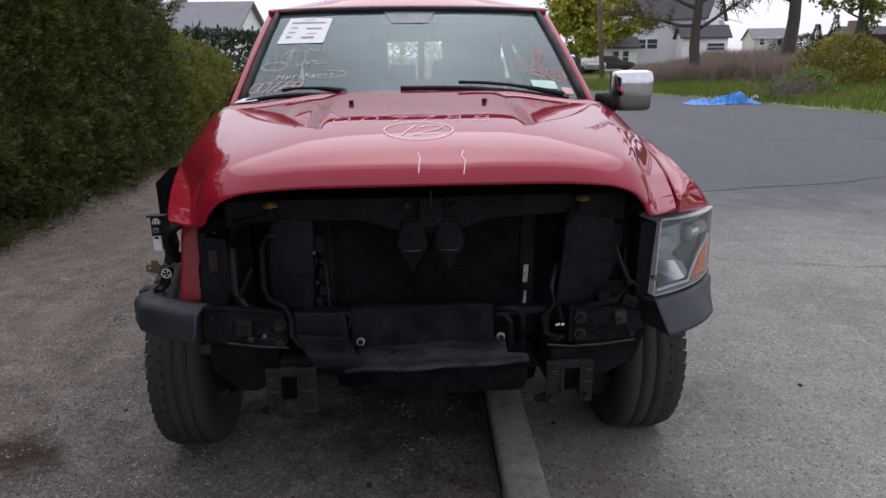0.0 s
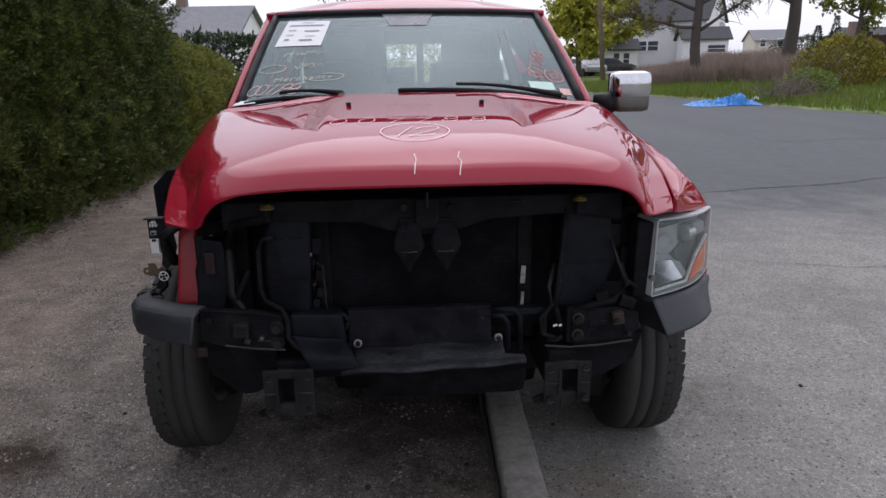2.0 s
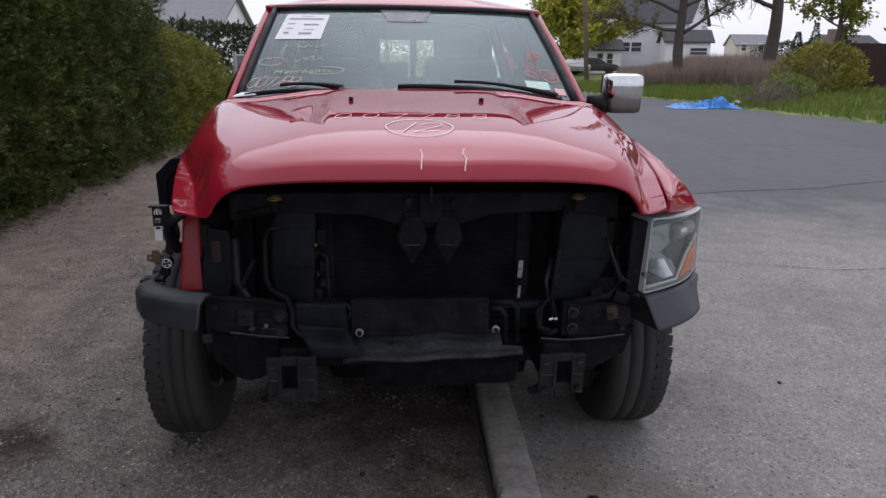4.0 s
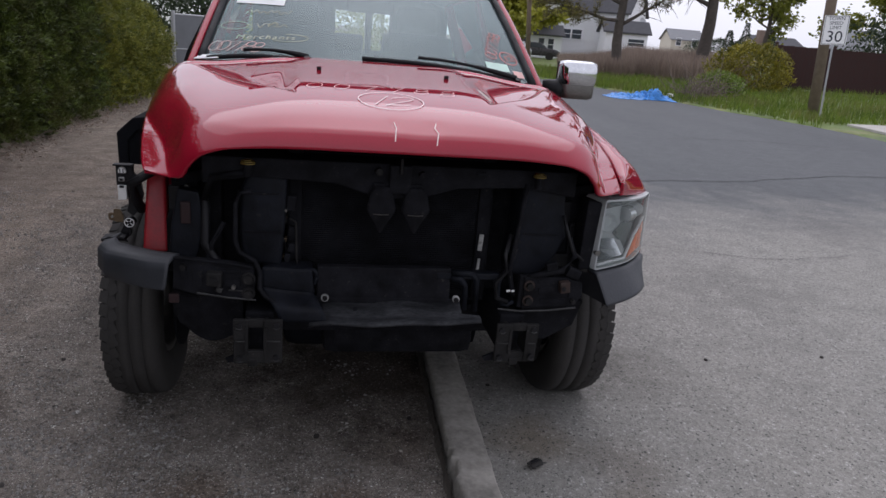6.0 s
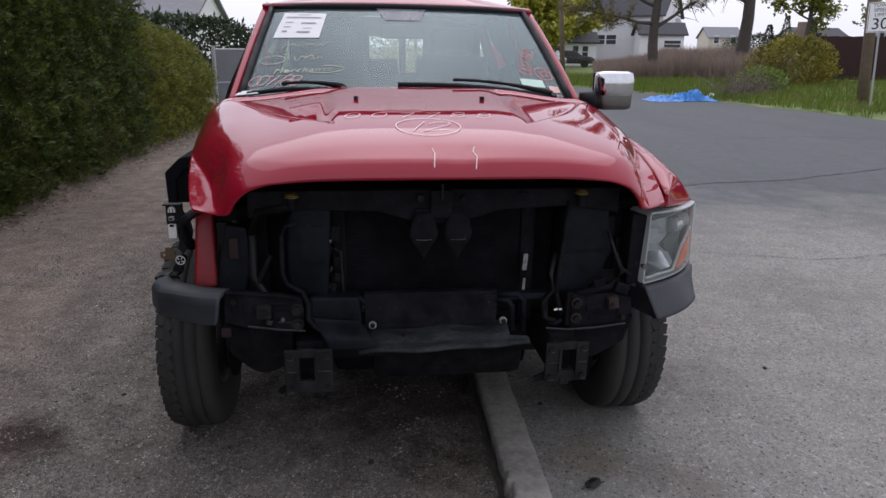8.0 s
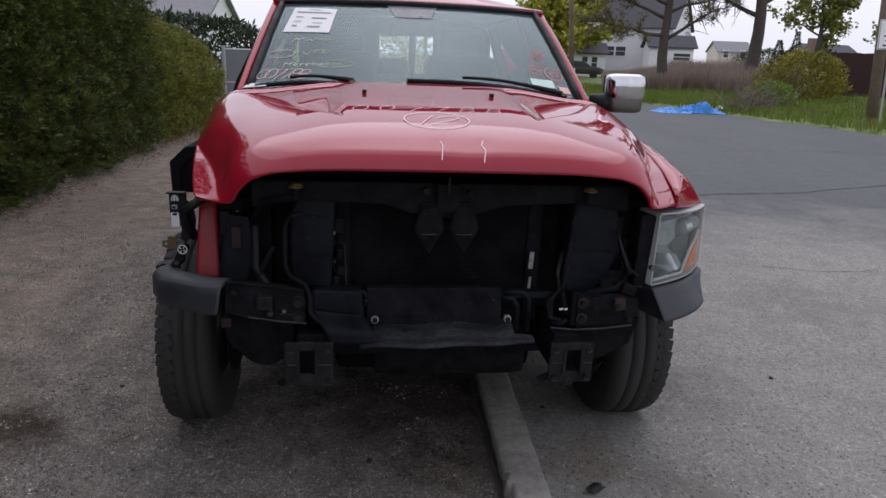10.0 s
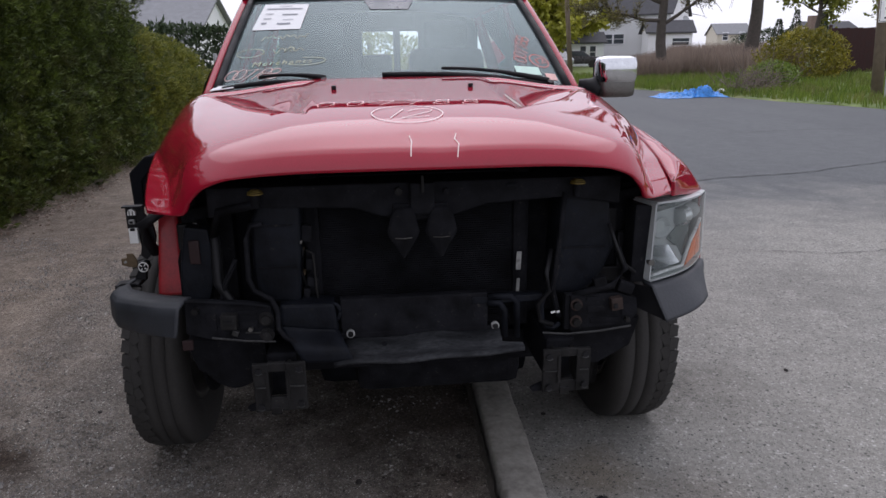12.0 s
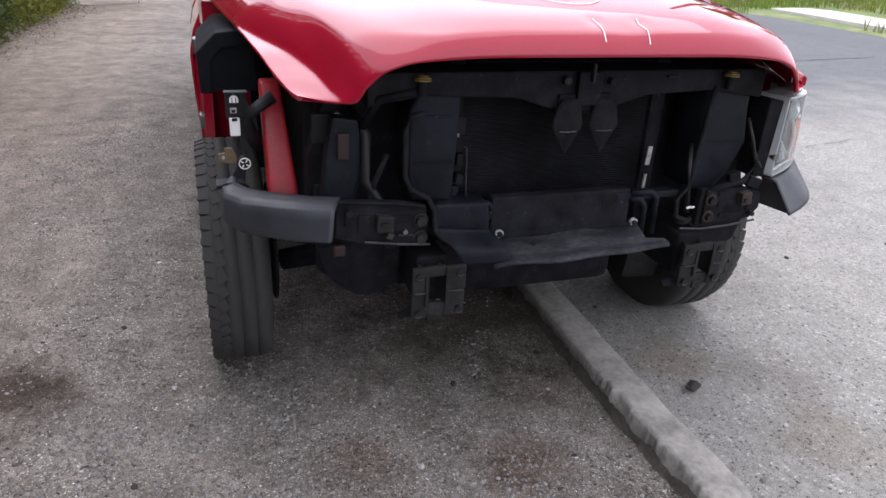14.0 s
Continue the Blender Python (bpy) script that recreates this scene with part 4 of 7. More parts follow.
thick(part("roof", grid(roof, lin(-1, 1, 41), lin(0, 1, 30)), "paint", truck, "red cab roof", True), 0.02)
for sx in (-1, 1):
    pil = [screen(sx * 1.012, b, 0.0) + Vector((sx * 0.010, 0.02, -0.004)) for b in lin(-0.06, 1.0, 12)]
    part("windscreen_pillar", tube(pil, 0.022, 10), "paint", truck, "red windscreen pillar", True)
    # cab side: lower body, window frame, glass
    def side(u, v, sx=sx):
        y = 0.76 + u * 2.17
        z = 0.50 + v * 0.80
        x = 0.985 + 0.025 * math.sin(v * math.pi * 0.9) - 0.10 * smooth01((v - 0.55) / 0.45)
        return Vector((sx * x, y, z))
    thick(part("cab_side", grid(side, lin(0, 1, 12), lin(0, 1, 10)), "paint", truck, "red cab side", True), 0.03 * sx)
    for y0, y1 in ((0.80, 1.82), (1.86, 2.86)):
        dbm = grid(lambda u, v: Vector((sx * (1.000 + 0.025 * math.sin(v * 2.8) - 0.10 * smooth01((v - 0.55) / 0.45)), y0 + u * (y1 - y0), 0.56 + v * 0.73)), lin(0, 1, 6), lin(0, 1, 10))
        door = part("door", dbm, "paint", truck, "red cab door", True)
        thick(door, 0.012 * sx)
        part("door_handle", box((sx * 1.035, y1 - 0.12, 1.14), (0.03, 0.16, 0.035), bevel=0.008), "chrome", door, "chrome door handle")
        part("window_glass", grid(lambda u, v: Vector((sx * (0.900 - 0.165 * v), max(y0 + u * (y1 - y0), 0.70 + 0.56 * v), 1.28 + v * 0.49)), lin(0, 1, 8), lin(0, 1, 6)), "dark_glass", door, "tinted side window", True)
    part("rocker", box((sx * 0.97, 1.85, 0.50), (0.09, 2.2, 0.10), bevel=0.02), "black", truck, "black sill under the doors")
    fr = bmesh.new()
    add_tube(fr, [(sx * 0.722, 1.40, 1.782), (sx * 0.735, 2.0, 1.79), (sx * 0.725, 2.9, 1.77)], 0.024, 8)
    add_tube(fr, [(sx * 0.90, 1.85, 1.27), (sx * 0.75, 1.85, 1.79)], 0.035, 8)
    add_tube(fr, [(sx * 0.90, 2.90, 1.27), (sx * 0.74, 2.90, 1.78)], 0.045, 8)
    part("window_frame", fr, "paint", truck, "red window frame", True)
part("hinge", box((-0.985, 0.72, 1.02), (0.05, 0.07, 0.06), bevel=0.008), "steel", truck, "bare door hinge")
part("hinge", box((-0.985, 0.72, 0.72), (0.05, 0.07, 0.06), bevel=0.008), "steel", truck, "bare door hinge")
part("hinge_pillar", prism([(-0.965, 0.60), (-0.80, 0.56), (-0.80, 0.75), (-0.975, 0.75)], "z", 0.48, 1.20, 0.006), "paint", truck, "red door pillar laid bare")
part("wing_bracket", prism([(-0.99, 0.50), (-0.955, 0.48), (-0.94, 0.60), (-0.985, 0.62)], "z", 0.44, 0.92, 0.004), "paint", truck, "shiny red lower wing remnant")

# cab rear wall with the small sliding window
rear = bmesh.new()
for c, sz in (((0, 2.90, 1.02), (1.86, 0.04, 0.72)), ((-0.435, 2.90, 1.555), (0.61, 0.04, 0.37)), ((0.515, 2.90, 1.555), (0.45, 0.04, 0.37)), ((0, 2.90, 1.73), (1.46, 0.04, 0.14))):
    add_box(rear, c, sz)
part("cab_rear_wall", rear, "bay", truck, "dark rear wall of the cab")
for x in (0.125,):
    part("slider_frame", box((x, 2.885, 1.555), (0.050, 0.03, 0.36)), "black", truck, "black sliding window bar")
part("cab_floor", box((0, 1.85, 0.55), (1.9, 2.15, 0.05)), "bay", truck, "dark cab floor")
part("headliner", grid(lambda u, v: roof(u * 0.97, v) - Vector((0, 0, 0.04)), lin(-1, 1, 11), lin(0, 1, 8)), "dash", truck, "grey headliner", True)
part("cowl", grid(lambda u, v: Vector((u * 0.86, 0.40 + 0.16 * u * u + v * 0.16, 1.352 - 0.03 * u * u + 0.006 * v)), lin(-1, 1, 21), lin(0, 1, 4)), "black", truck, "black plastic cowl panel", True)
part("firewall", box((0, 0.56, 0.95), (1.62, 0.04, 0.78)), "bay", truck, "dark firewall")
dashb = prism([(0.50, 1.28), (0.60, 1.345), (0.78, 1.375), (0.92, 1.34), (1.0, 1.22), (0.98, 0.95), (0.55, 0.95)], "x", -0.76, 0.76, 0.012)
part("dashboard", dashb, "dash", truck, "grey dashboard")
part("steering_wheel", tube([Vector((0.38, 1.12, 1.22)) + Vector((math.cos(a) * 0.18, math.sin(a) * 0.08, math.sin(a) * 0.165)) for a in np.linspace(0, 2 * math.pi, 33)], 0.014, 8), "black", truck, "black steering wheel", True)
part("rear_view_mirror", box((0.0, 1.02, 1.655), (0.24, 0.03, 0.07), (12, 0, 0), 0.012), "black", truck, "interior mirror")
for x in (-0.40, 0.40):
    seat = part("seat", box((x, 1.75, 0.98), (0.54, 0.50, 0.16), (6, 0, 0), 0.05), "cloth", truck, "dark cloth seat", True)
    part("backrest", box((x, 2.02, 1.22), (0.54, 0.16, 0.62), (-12, 0, 0), 0.05, 0.88), "cloth", seat, "", True)
    part("headrest", box((x, 2.10, 1.61), (0.28, 0.11, 0.17), (-10, 0, 0), 0.04), "cloth", seat, "", True)
part("centre_seat", box((0.0, 2.0, 1.15), (0.22, 0.16, 0.5), (-10, 0, 0), 0.04), "cloth", truck, "folded centre seat", True)
part("rear_bench", box((0, 2.70, 1.10), (1.5, 0.16, 0.56), (-8, 0, 0), 0.04), "cloth", truck, "dark rear bench", True)
part("rear_headrest", box((-0.03, 2.72, 1.43), (0.22, 0.10, 0.12), (-8, 0, 0), 0.03), "cloth", truck, "rear headrest", True)

# bed
for sx in (-1, 1):
    def bed(u, v, sx=sx):
        y = 3.0 + u * 2.25
        arch = 0.40 + math.sqrt(max(0, 0.48 ** 2 - (y - 3.67) ** 2)) if abs(y - 3.67) < 0.48 else 0.52
        return Vector((sx * (0.985 + 0.03 * math.sin(v * 2.9)), y, arch + (1.32 - arch) * v))
    thick(part("bed_side", grid(bed, lin(0, 1, 46), lin(0, 1, 8)), "paint", truck, "red load bed side", True), 0.05 * sx)
part("tailgate", box((0, 5.22, 0.93), (1.9, 0.06, 0.76), bevel=0.015), "paint", truck, "red tailgate")
part("bed_front", box((0, 3.02, 0.95), (1.9, 0.04, 0.70)), "paint", truck, "red load bed front wall")
part("bed_floor", box((0, 4.1, 0.72), (1.9, 2.2, 0.04)), "bay", truck, "dark load bed floor")
part("rear_bumper", box((0, 5.36, 0.62), (1.9, 0.16, 0.2), bevel=0.04), "chrome", truck, "chrome rear bumper")

# door mirror, on one side only
mirror = part("door_mirror", box((1.052, 0.735, 1.412), (0.185, 0.13, 0.126), bevel=0.035), "chrome", truck, "chrome door mirror", True)
part("mirror_lower", box((1.053, 0.742, 1.340), (0.176, 0.118, 0.112), bevel=0.030), "steel", mirror, "grey lower mirror shell", True)
part("mirror_arm", tube([(0.90, 0.78, 1.315), (0.96, 0.75, 1.325), (0.985, 0.735, 1.345)], [0.055, 0.052, 0.05], 10), "black", mirror, "black mirror arm", True)
part("mirror_back", box((1.052, 0.805, 1.385), (0.17, 0.02, 0.16), bevel=0.008), "black", mirror, "black mirror frame")


# ---- front end laid bare ----
def bolt(c, r=0.014, mat="steel", deep=0.012, parent=None):
    b = part("bolt", cyl(Vector(c) + Vector((0, deep, 0)), Vector(c) - Vector((0, deep, 0)), r, r * 0.92, 12), mat, parent or truck, "")
    return b


support = part("radiator_support", prism([(-0.60, 1.145), (0.60, 1.145), (0.60, 1.06), (0.42, 1.085), (0.20, 1.075), (0.10, 1.045), (0.0, 1.035), (-0.10, 1.045), (-0.20, 1.075), (-0.45, 1.085), (-0.60, 1.06)], "y", -0.60, -0.42, 0.006), "bay", truck, "black upper radiator support")
bolt((-0.063, -0.612, 1.122), 0.012, "rusty", 0.010, support)
bolt((0.075, -0.612, 1.118), 0.010, "bay", 0.010, support)
part("latch", box((0.005, -0.63, 1.145), (0.008, 0.014, 0.05), bevel=0.002), "rusty", support, "thin bonnet latch hook")
part("latch_plate", box((0.005, -0.612, 1.10), (0.07, 0.02, 0.09), bevel=0.004), "bay", support, "black latch plate")
for x in (-0.463, 0.463):
    rub = part("bump_stop", cyl((x, -0.615, 1.128), (x, -0.615, 1.132), 0.022, 0.022, 18), "yellow", truck, "yellow-marked rubber bump stop")
    for k, r in ((1.137, 0.020), (1.141, 0.013)):
        part("ring", cyl((x, -0.615, k - 0.003), (x, -0.615, k), r, r, 16), "yellow", rub, "")
    part("stem", cyl((x, -0.615, 1.09), (x, -0.615, 1.13), 0.012), "bay", rub, "black stem")
part("pad", box((0.27, -0.605, 1.128), (0.030, 0.01, 0.005)), "navy", truck, "small bright clip")

# added panel: hides the bright ground behind gaps round the radiator
part("gap_blocker", box((-0.02, -0.37, 0.86), (1.42, 0.02, 0.52)), "bay", truck, "black panel added behind the radiator to block light gaps")
radiator = part("radiator", box((0.0, -0.44, 0.90), (0.66, 0.05, 0.50), bevel=0.006), "bay", truck, "black radiator core")
for k in range(62):
    part("fin", box((0.0, -0.468, 0.675 + k * 0.0072), (0.60, 0.006, 0.0026)), "bay", radiator, "")
for x in (-0.325, 0.325):
    part("tank", box((x, -0.45, 0.90), (0.05, 0.07, 0.52), bevel=0.012), "bay", radiator, "black side tank")
part("worn_strip", box((0.318, -0.492, 0.862), (0.016, 0.006, 0.06), (0, 3, 0), 0.002), "worn_pale", radiator, "worn pale strip")
part("worn_strip", box((0.3165, -0.492, 0.775), (0.010, 0.006, 0.055), (0, 3, 0), 0.002), "worn_pale", radiator, "worn pale strip")

# horn-shaped deflectors in front of the core
for x in (-0.052, 0.058):
    def kite(u, v, x=x):
        w = tab(v, (0, 0.35, 0.5, 0.85, 1), (0.003, 0.034, 0.048, 0.036, 0.022))
        return Vector((x + u * w, -0.622 - 0.012 * (1 - abs(u)) * tab(v, (0, 0.45, 1), (0.2, 1, 0.5)), 0.925 + v * 0.15))
    horn = part("horn", grid(kite, lin(-1, 1, 9), lin(0, 1, 14)), "bay", truck, "dark pointed horn shell", True)
    thick(horn, 0.006)
    part("edge", tube([kite(u, 0.42) + Vector((0, -0.003, 0)) for u in lin(-0.6, 0.6, 5)], 0.0016, 5), "steel", horn, "thin bright edge line")
part("horn_bracket", box((0.0, -0.60, 1.06), (0.16, 0.02, 0.05), bevel=0.006), "bay", truck, "black horn bracket")

# side air guides
def guide(x0, x1, z0, z1, bulge):
    return grid(lambda u, v: Vector((x0 + (x1 - x0) * u, -0.60 - bulge * math.sin(u * math.pi) + 0.02 * v, z0 + (z1 - z0) * v)), lin(0, 1, 12), lin(0, 1, 8))


def air_guide(poly, rim, seams):
    """Moulded duct wall beside the radiator: a shaped panel, its raised edge and its moulded steps."""
    g = part("air_guide", prism(poly, "y", -0.585, -0.45, 0.012), "navy", truck, "smooth dark plastic air guide", True)
    part("rim", tube(rim, 0.008, 8), "bay", g, "raised moulded rim", True)
    for x, z, w in seams:
        part("step", box((x, -0.586, z), (w, 0.008, 0.006), bevel=0.002), "bay", g, "moulded step")
    return g


air_guide([(-0.475, 0.80), (-0.362, 0.79), (-0.352, 0.93), (-0.345, 1.115), (-0.455, 1.115), (-0.488, 1.04), (-0.492, 0.88)],
          [(-0.452, -0.60, 1.04), (-0.488, -0.60, 1.035), (-0.500, -0.605, 1.00), (-0.502, -0.61, 0.88), (-0.488, -0.615, 0.845), (-0.440, -0.625, 0.820), (-0.424, -0.635, 0.785), (-0.424, -0.645, 0.735), (-0.405, -0.655, 0.712), (-0.366, -0.67, 0.692), (-0.345, -0.675, 0.655)],
          [(-0.42, 1.03, 0.10), (-0.42, 0.905, 0.11)])
air_guide([(0.405, 0.78), (0.505, 0.77), (0.560, 0.84), (0.595, 0.92), (0.580, 1.00), (0.572, 1.11), (0.425, 1.115), (0.418, 0.95)],
          [(0.430, -0.60, 1.10), (0.420, -0.60, 0.98), (0.408, -0.60, 0.86), (0.400, -0.60, 0.78)],
          [(0.50, 0.925, 0.13)])
for x, z, w, h in ((-0.335, 0.995, 0.030, 0.05), (-0.330, 0.900, 0.024, 0.035), (-0.325, 0.845, 0.032, 0.03), (-0.345, 0.800, 0.02, 0.05)):
    part("mount", box((x, -0.545, z), (w, 0.03, h), (0, 6, 0), 0.005), "bay", truck, "black radiator mount")
part("rod", tube([(-0.338, -0.56, 0.945), (-0.318, -0.565, 0.935), (-0.314, -0.565, 0.82), (-0.310, -0.565, 0.775)], 0.004, 6), "rusty", truck, "thin worn rod", True)
part("lug", box((-0.352, -0.575, 0.975), (0.012, 0.01, 0.010), bevel=0.002), "steel", truck, "small bright lug")

# dark backing panels to both sides
for sx, x0, x1 in ((-1, -0.735, -0.56), (1, 0.575, 0.72)):
    pan = part("side_panel", prism([(x0, 0.72), (x1, 0.72), (x1, 1.08), (x0 + (0.05 if sx < 0 else 0), 1.06), (x0, 0.90)], "y", -0.46, -0.40, 0.006), "bay", truck, "black inner panel")
    for k, (fx, z, w, h) in enumerate(((0.25, 0.98, 0.06, 0.08), (0.65, 0.86, 0.05, 0.16), (0.35, 0.80, 0.09, 0.05))):
        part("recess", box((x0 + (x1 - x0) * fx, -0.472, z), (w, 0.02, h), bevel=0.006), "black", pan, "")
part("hose", tube([(-0.62, -0.48, 1.03), (-0.595, -0.56, 0.98), (-0.60, -0.57, 0.86), (-0.56, -0.58, 0.80), (-0.52, -0.60, 0.74)], 0.014, 10), "black", truck, "black hose", True)
part("bracket_post", prism([(-0.715, 0.76), (-0.64, 0.76), (-0.60, 0.90), (-0.615, 1.02), (-0.68, 1.03), (-0.70, 0.92)], "y", -0.56, -0.50, 0.008), "navy", truck, "dark lamp carrier bracket")
part("slot", box((-0.655, -0.566, 0.955), (0.03, 0.012, 0.07), bevel=0.004), "dull_red", truck, "dark red slot in the lamp carrier")
for z in (0.93, 0.86, 0.80):
    part("cable_clip", box((-0.355, -0.505, z), (0.014, 0.03, 0.014), bevel=0.003), "brass", truck, "small clip")
part("cable", tube([(-0.37, -0.50, 1.0), (-0.352, -0.52, 0.93), (-0.365, -0.52, 0.88), (-0.345, -0.52, 0.82), (-0.352, -0.52, 0.74)], 0.006, 7), "black", truck, "black cable", True)
part("cable", tube([(0.40, -0.58, 0.92), (0.375, -0.62, 0.86), (0.385, -0.62, 0.80), (0.35, -0.62, 0.76), (0.36, -0.62, 0.705), (0.40, -0.62, 0.69)], 0.008, 7), "black", truck, "black cable", True)
for x, w in ((0.398, 0.014), (0.414, 0.010)):
    part("tag", box((x, -0.625, 0.733), (w, 0.004, 0.006), (0, -12, 0)), "white", truck, "small white tag")
part("hose", tube([(0.385, -0.60, 0.80), (0.366, -0.605, 0.752), (0.368, -0.61, 0.704), (0.382, -0.61, 0.680), (0.402, -0.61, 0.674), (0.425, -0.61, 0.69)], 0.008, 8), "navy", truck, "dark looped hose", True)

part("reflector", box((-0.683, -0.645, 0.70), (0.03, 0.012, 0.03), bevel=0.004), "dull_red", truck, "dull red reflector end")
part("hose", tube([(-0.40, -0.50, 1.06), (-0.47, -0.60, 1.10), (-0.57, -0.60, 1.08), (-0.60, -0.55, 1.0)], 0.012, 9), "bay", truck, "black hose", True)
part("hose", tube([(0.60, -0.60, 0.92), (0.62, -0.62, 0.86), (0.58, -0.63, 0.81), (0.52, -0.63, 0.80), (0.46, -0.62, 0.78)], 0.011, 9), "bay", truck, "black hose", True)
part("cable", tube([(0.57, -0.60, 1.0), (0.59, -0.62, 0.93), (0.61, -0.62, 0.88), (0.66, -0.60, 0.84)], 0.006, 7), "black", truck, "black cable", True)
part("connector", box((0.625, -0.615, 0.80), (0.05, 0.03, 0.035), (0, 20, 0), 0.005), "bay", truck, "black plug connector")
part("connector", box((0.54, -0.625, 0.825), (0.04, 0.025, 0.03), (0, -15, 0), 0.005), "bay", truck, "black plug connector")
part("connector", box((-0.64, -0.60, 0.79), (0.04, 0.03, 0.03), (0, 12, 0), 0.005), "bay", truck, "black plug connector")
part("stay", tube([(-0.60, -0.58, 0.77), (-0.575, -0.58, 0.86), (-0.54, -0.57, 0.93)], 0.008, 6), "bay", truck, "black stay rod")
part("stay", tube([(0.43, -0.58, 0.70), (0.40, -0.60, 0.80), (0.415, -0.60, 0.88)], 0.009, 6), "bay", truck, "black stay rod")
part("wheel_guard", grid(lambda u, v: Vector((-0.72 + 0.27 * u, -0.47 - 0.06 * math.sin(u * 3.1), 0.67 - 0.17 * v * (0.55 + 0.45 * math.sin(u * 3.1)))), lin(0, 1, 16), lin(0, 1, 8)), "bay", truck, "sagging black wheel guard", True)
cooler = part("oil_cooler", box((-0.023, -0.585, 0.737), (0.445, 0.035, 0.125), bevel=0.005), "bay", truck, "black oil cooler panel")
part("cooler_rail", box((-0.023, -0.585, 0.683), (0.47, 0.04, 0.018), bevel=0.004), "bay", cooler, "")
for x in (-0.219, 0.222):
    bb = bolt((x, -0.606, 0.692), 0.009, "rusty", 0.010, cooler)
    part("washer", cyl((x, -0.610, 0.692), (x, -0.600, 0.692), 0.0125, 0.0125, 20), "worn_pale", bb, "pale washer")
    part("star", cyl((x, -0.6175, 0.692), (x, -0.612, 0.692), 0.005, 0.005, 6), "black", bb, "")
part("eye", tube([Vector((-0.265 + math.cos(a) * 0.018, -0.60, 0.762 + math.sin(a) * 0.026)) for a in np.linspace(0, 2 * math.pi, 17)], 0.007, 7), "navy", cooler, "lug", True)
part("pipe", tube([(0.20, -0.60, 0.765), (0.235, -0.605, 0.765), (0.25, -0.605, 0.74), (0.252, -0.605, 0.655)], 0.011, 10), "navy", cooler, "dark bent pipe", True)
part("pipe", tube([(0.20, -0.60, 0.785), (0.27, -0.605, 0.785), (0.288, -0.605, 0.765), (0.290, -0.605, 0.65)], 0.011, 10), "navy", cooler, "dark bent pipe", True)
part("crossbar", box((0.26, -0.585, 0.775), (0.22, 0.04, 0.022), bevel=0.004), "navy", truck, "dark cross bar")


def lip(u, v):
    pts = [(-0.565, 0.672), (-0.60, 0.668), (-0.648, 0.648), (-0.668, 0.637), (-0.696, 0.637), (-0.702, 0.628)]
    k = v * 5
    i = min(int(k), 4)
    y, z = [pts[i][c] + (pts[i + 1][c] - pts[i][c]) * (k - i) for c in (0, 1)]
    x0, x1 = (-0.235, 0.235) if i < 3 else (-0.268, 0.295)
    return Vector((x0 + (x1 - x0) * u, y + 0.006 * math.sin(u * 9), z + 0.012 * u + 0.004 * math.sin(u * 14)))


air_dam = part("air_dam", grid(lip, lin(0, 1, 30), lin(0, 1, 11)), "dusty_plastic", truck, "bent dusty grey plastic lower air dam", True)
thick(air_dam, 0.006)
for x in (-0.12, 0.14):
    part("hole", cyl((x, -0.628, 0.6585), (x, -0.632, 0.664), 0.008, 0.008, 10), "bay", air_dam, "")
duct = part("duct_box", prism([(-0.420, 0.80), (-0.262, 0.795), (-0.252, 0.70), (-0.300, 0.665), (-0.385, 0.67), (-0.420, 0.72)], "y", -0.62, -0.53, 0.010), "navy", truck, "dark blue-black plastic duct")


def duct_skirt(u, v):
    """The duct's lower lip, folded forwards and down towards the air dam."""
    x = (-0.425 + 0.165 * u) + (0.070 - 0.020 * u) * v
    return Vector((x, -0.622 - 0.062 * smooth01(v * 1.3) - 0.006 * math.sin(u * 3.1), 0.735 - 0.076 * v - 0.016 * smooth01((v - 0.75) / 0.25) - 0.02 * u * (1 - v)))


thick(part("duct_skirt", grid(duct_skirt, lin(0, 1, 14), lin(0, 1, 14)), "navy", duct, "folded lower lip of the duct", True), 0.006)

# plates that held the bumper, with bolts, cut-outs and a worn lower ledge
left_plate = part("bumper_bracket", prism([(-0.690, 0.725), (-0.605, 0.700), (-0.448, 0.690), (-0.438, 0.74), (-0.445, 0.800), (-0.52, 0.815), (-0.685, 0.828)], "y", -0.625, -0.60, 0.004), "bay", truck, "grimy black bumper bracket plate")
part("ledge", tube([(-0.615, -0.640, 0.716), (-0.52, -0.642, 0.702), (-0.436, -0.640, 0.694)], 0.0035, 6), "worn_edge", left_plate, "worn ledge")
part("upper_edge", tube([(-0.684, -0.628, 0.826), (-0.60, -0.63, 0.820), (-0.52, -0.63, 0.812), (-0.452, -0.63, 0.800)], 0.005, 6), "bay", left_plate, "rolled upper edge")
for z in (0.762, 0.712):
    bb = bolt((-0.460, -0.632, z), 0.015, "rusty", 0.012, left_plate)
    part("washer", cyl((-0.460, -0.630, z), (-0.460, -0.624, z), 0.021, 0.021, 16), "rusty", bb, "")
blk = part("clamp", box((-0.562, -0.64, 0.765), (0.046, 0.03, 0.046), (0, 3, 0), 0.005), "rusty", left_plate, "square clamp with a slot")
part("slot", box((-0.562, -0.658, 0.768), (0.022, 0.006, 0.010)), "black", blk, "")
part("shim", box((-0.548, -0.64, 0.728), (0.018, 0.012, 0.016), (0, 25, 0), 0.002), "worn_edge", left_plate, "bright worn shim")
for x, z, w, h in ((-0.510, 0.745, 0.05, 0.024), (-0.615, 0.762, 0.03, 0.05), (-0.520, 0.785, 0.07, 0.012), (-0.655, 0.775, 0.02, 0.03)):
    part("recess", box((x, -0.626, z), (w, 0.006, h), bevel=0.002), "bay", left_plate, "")
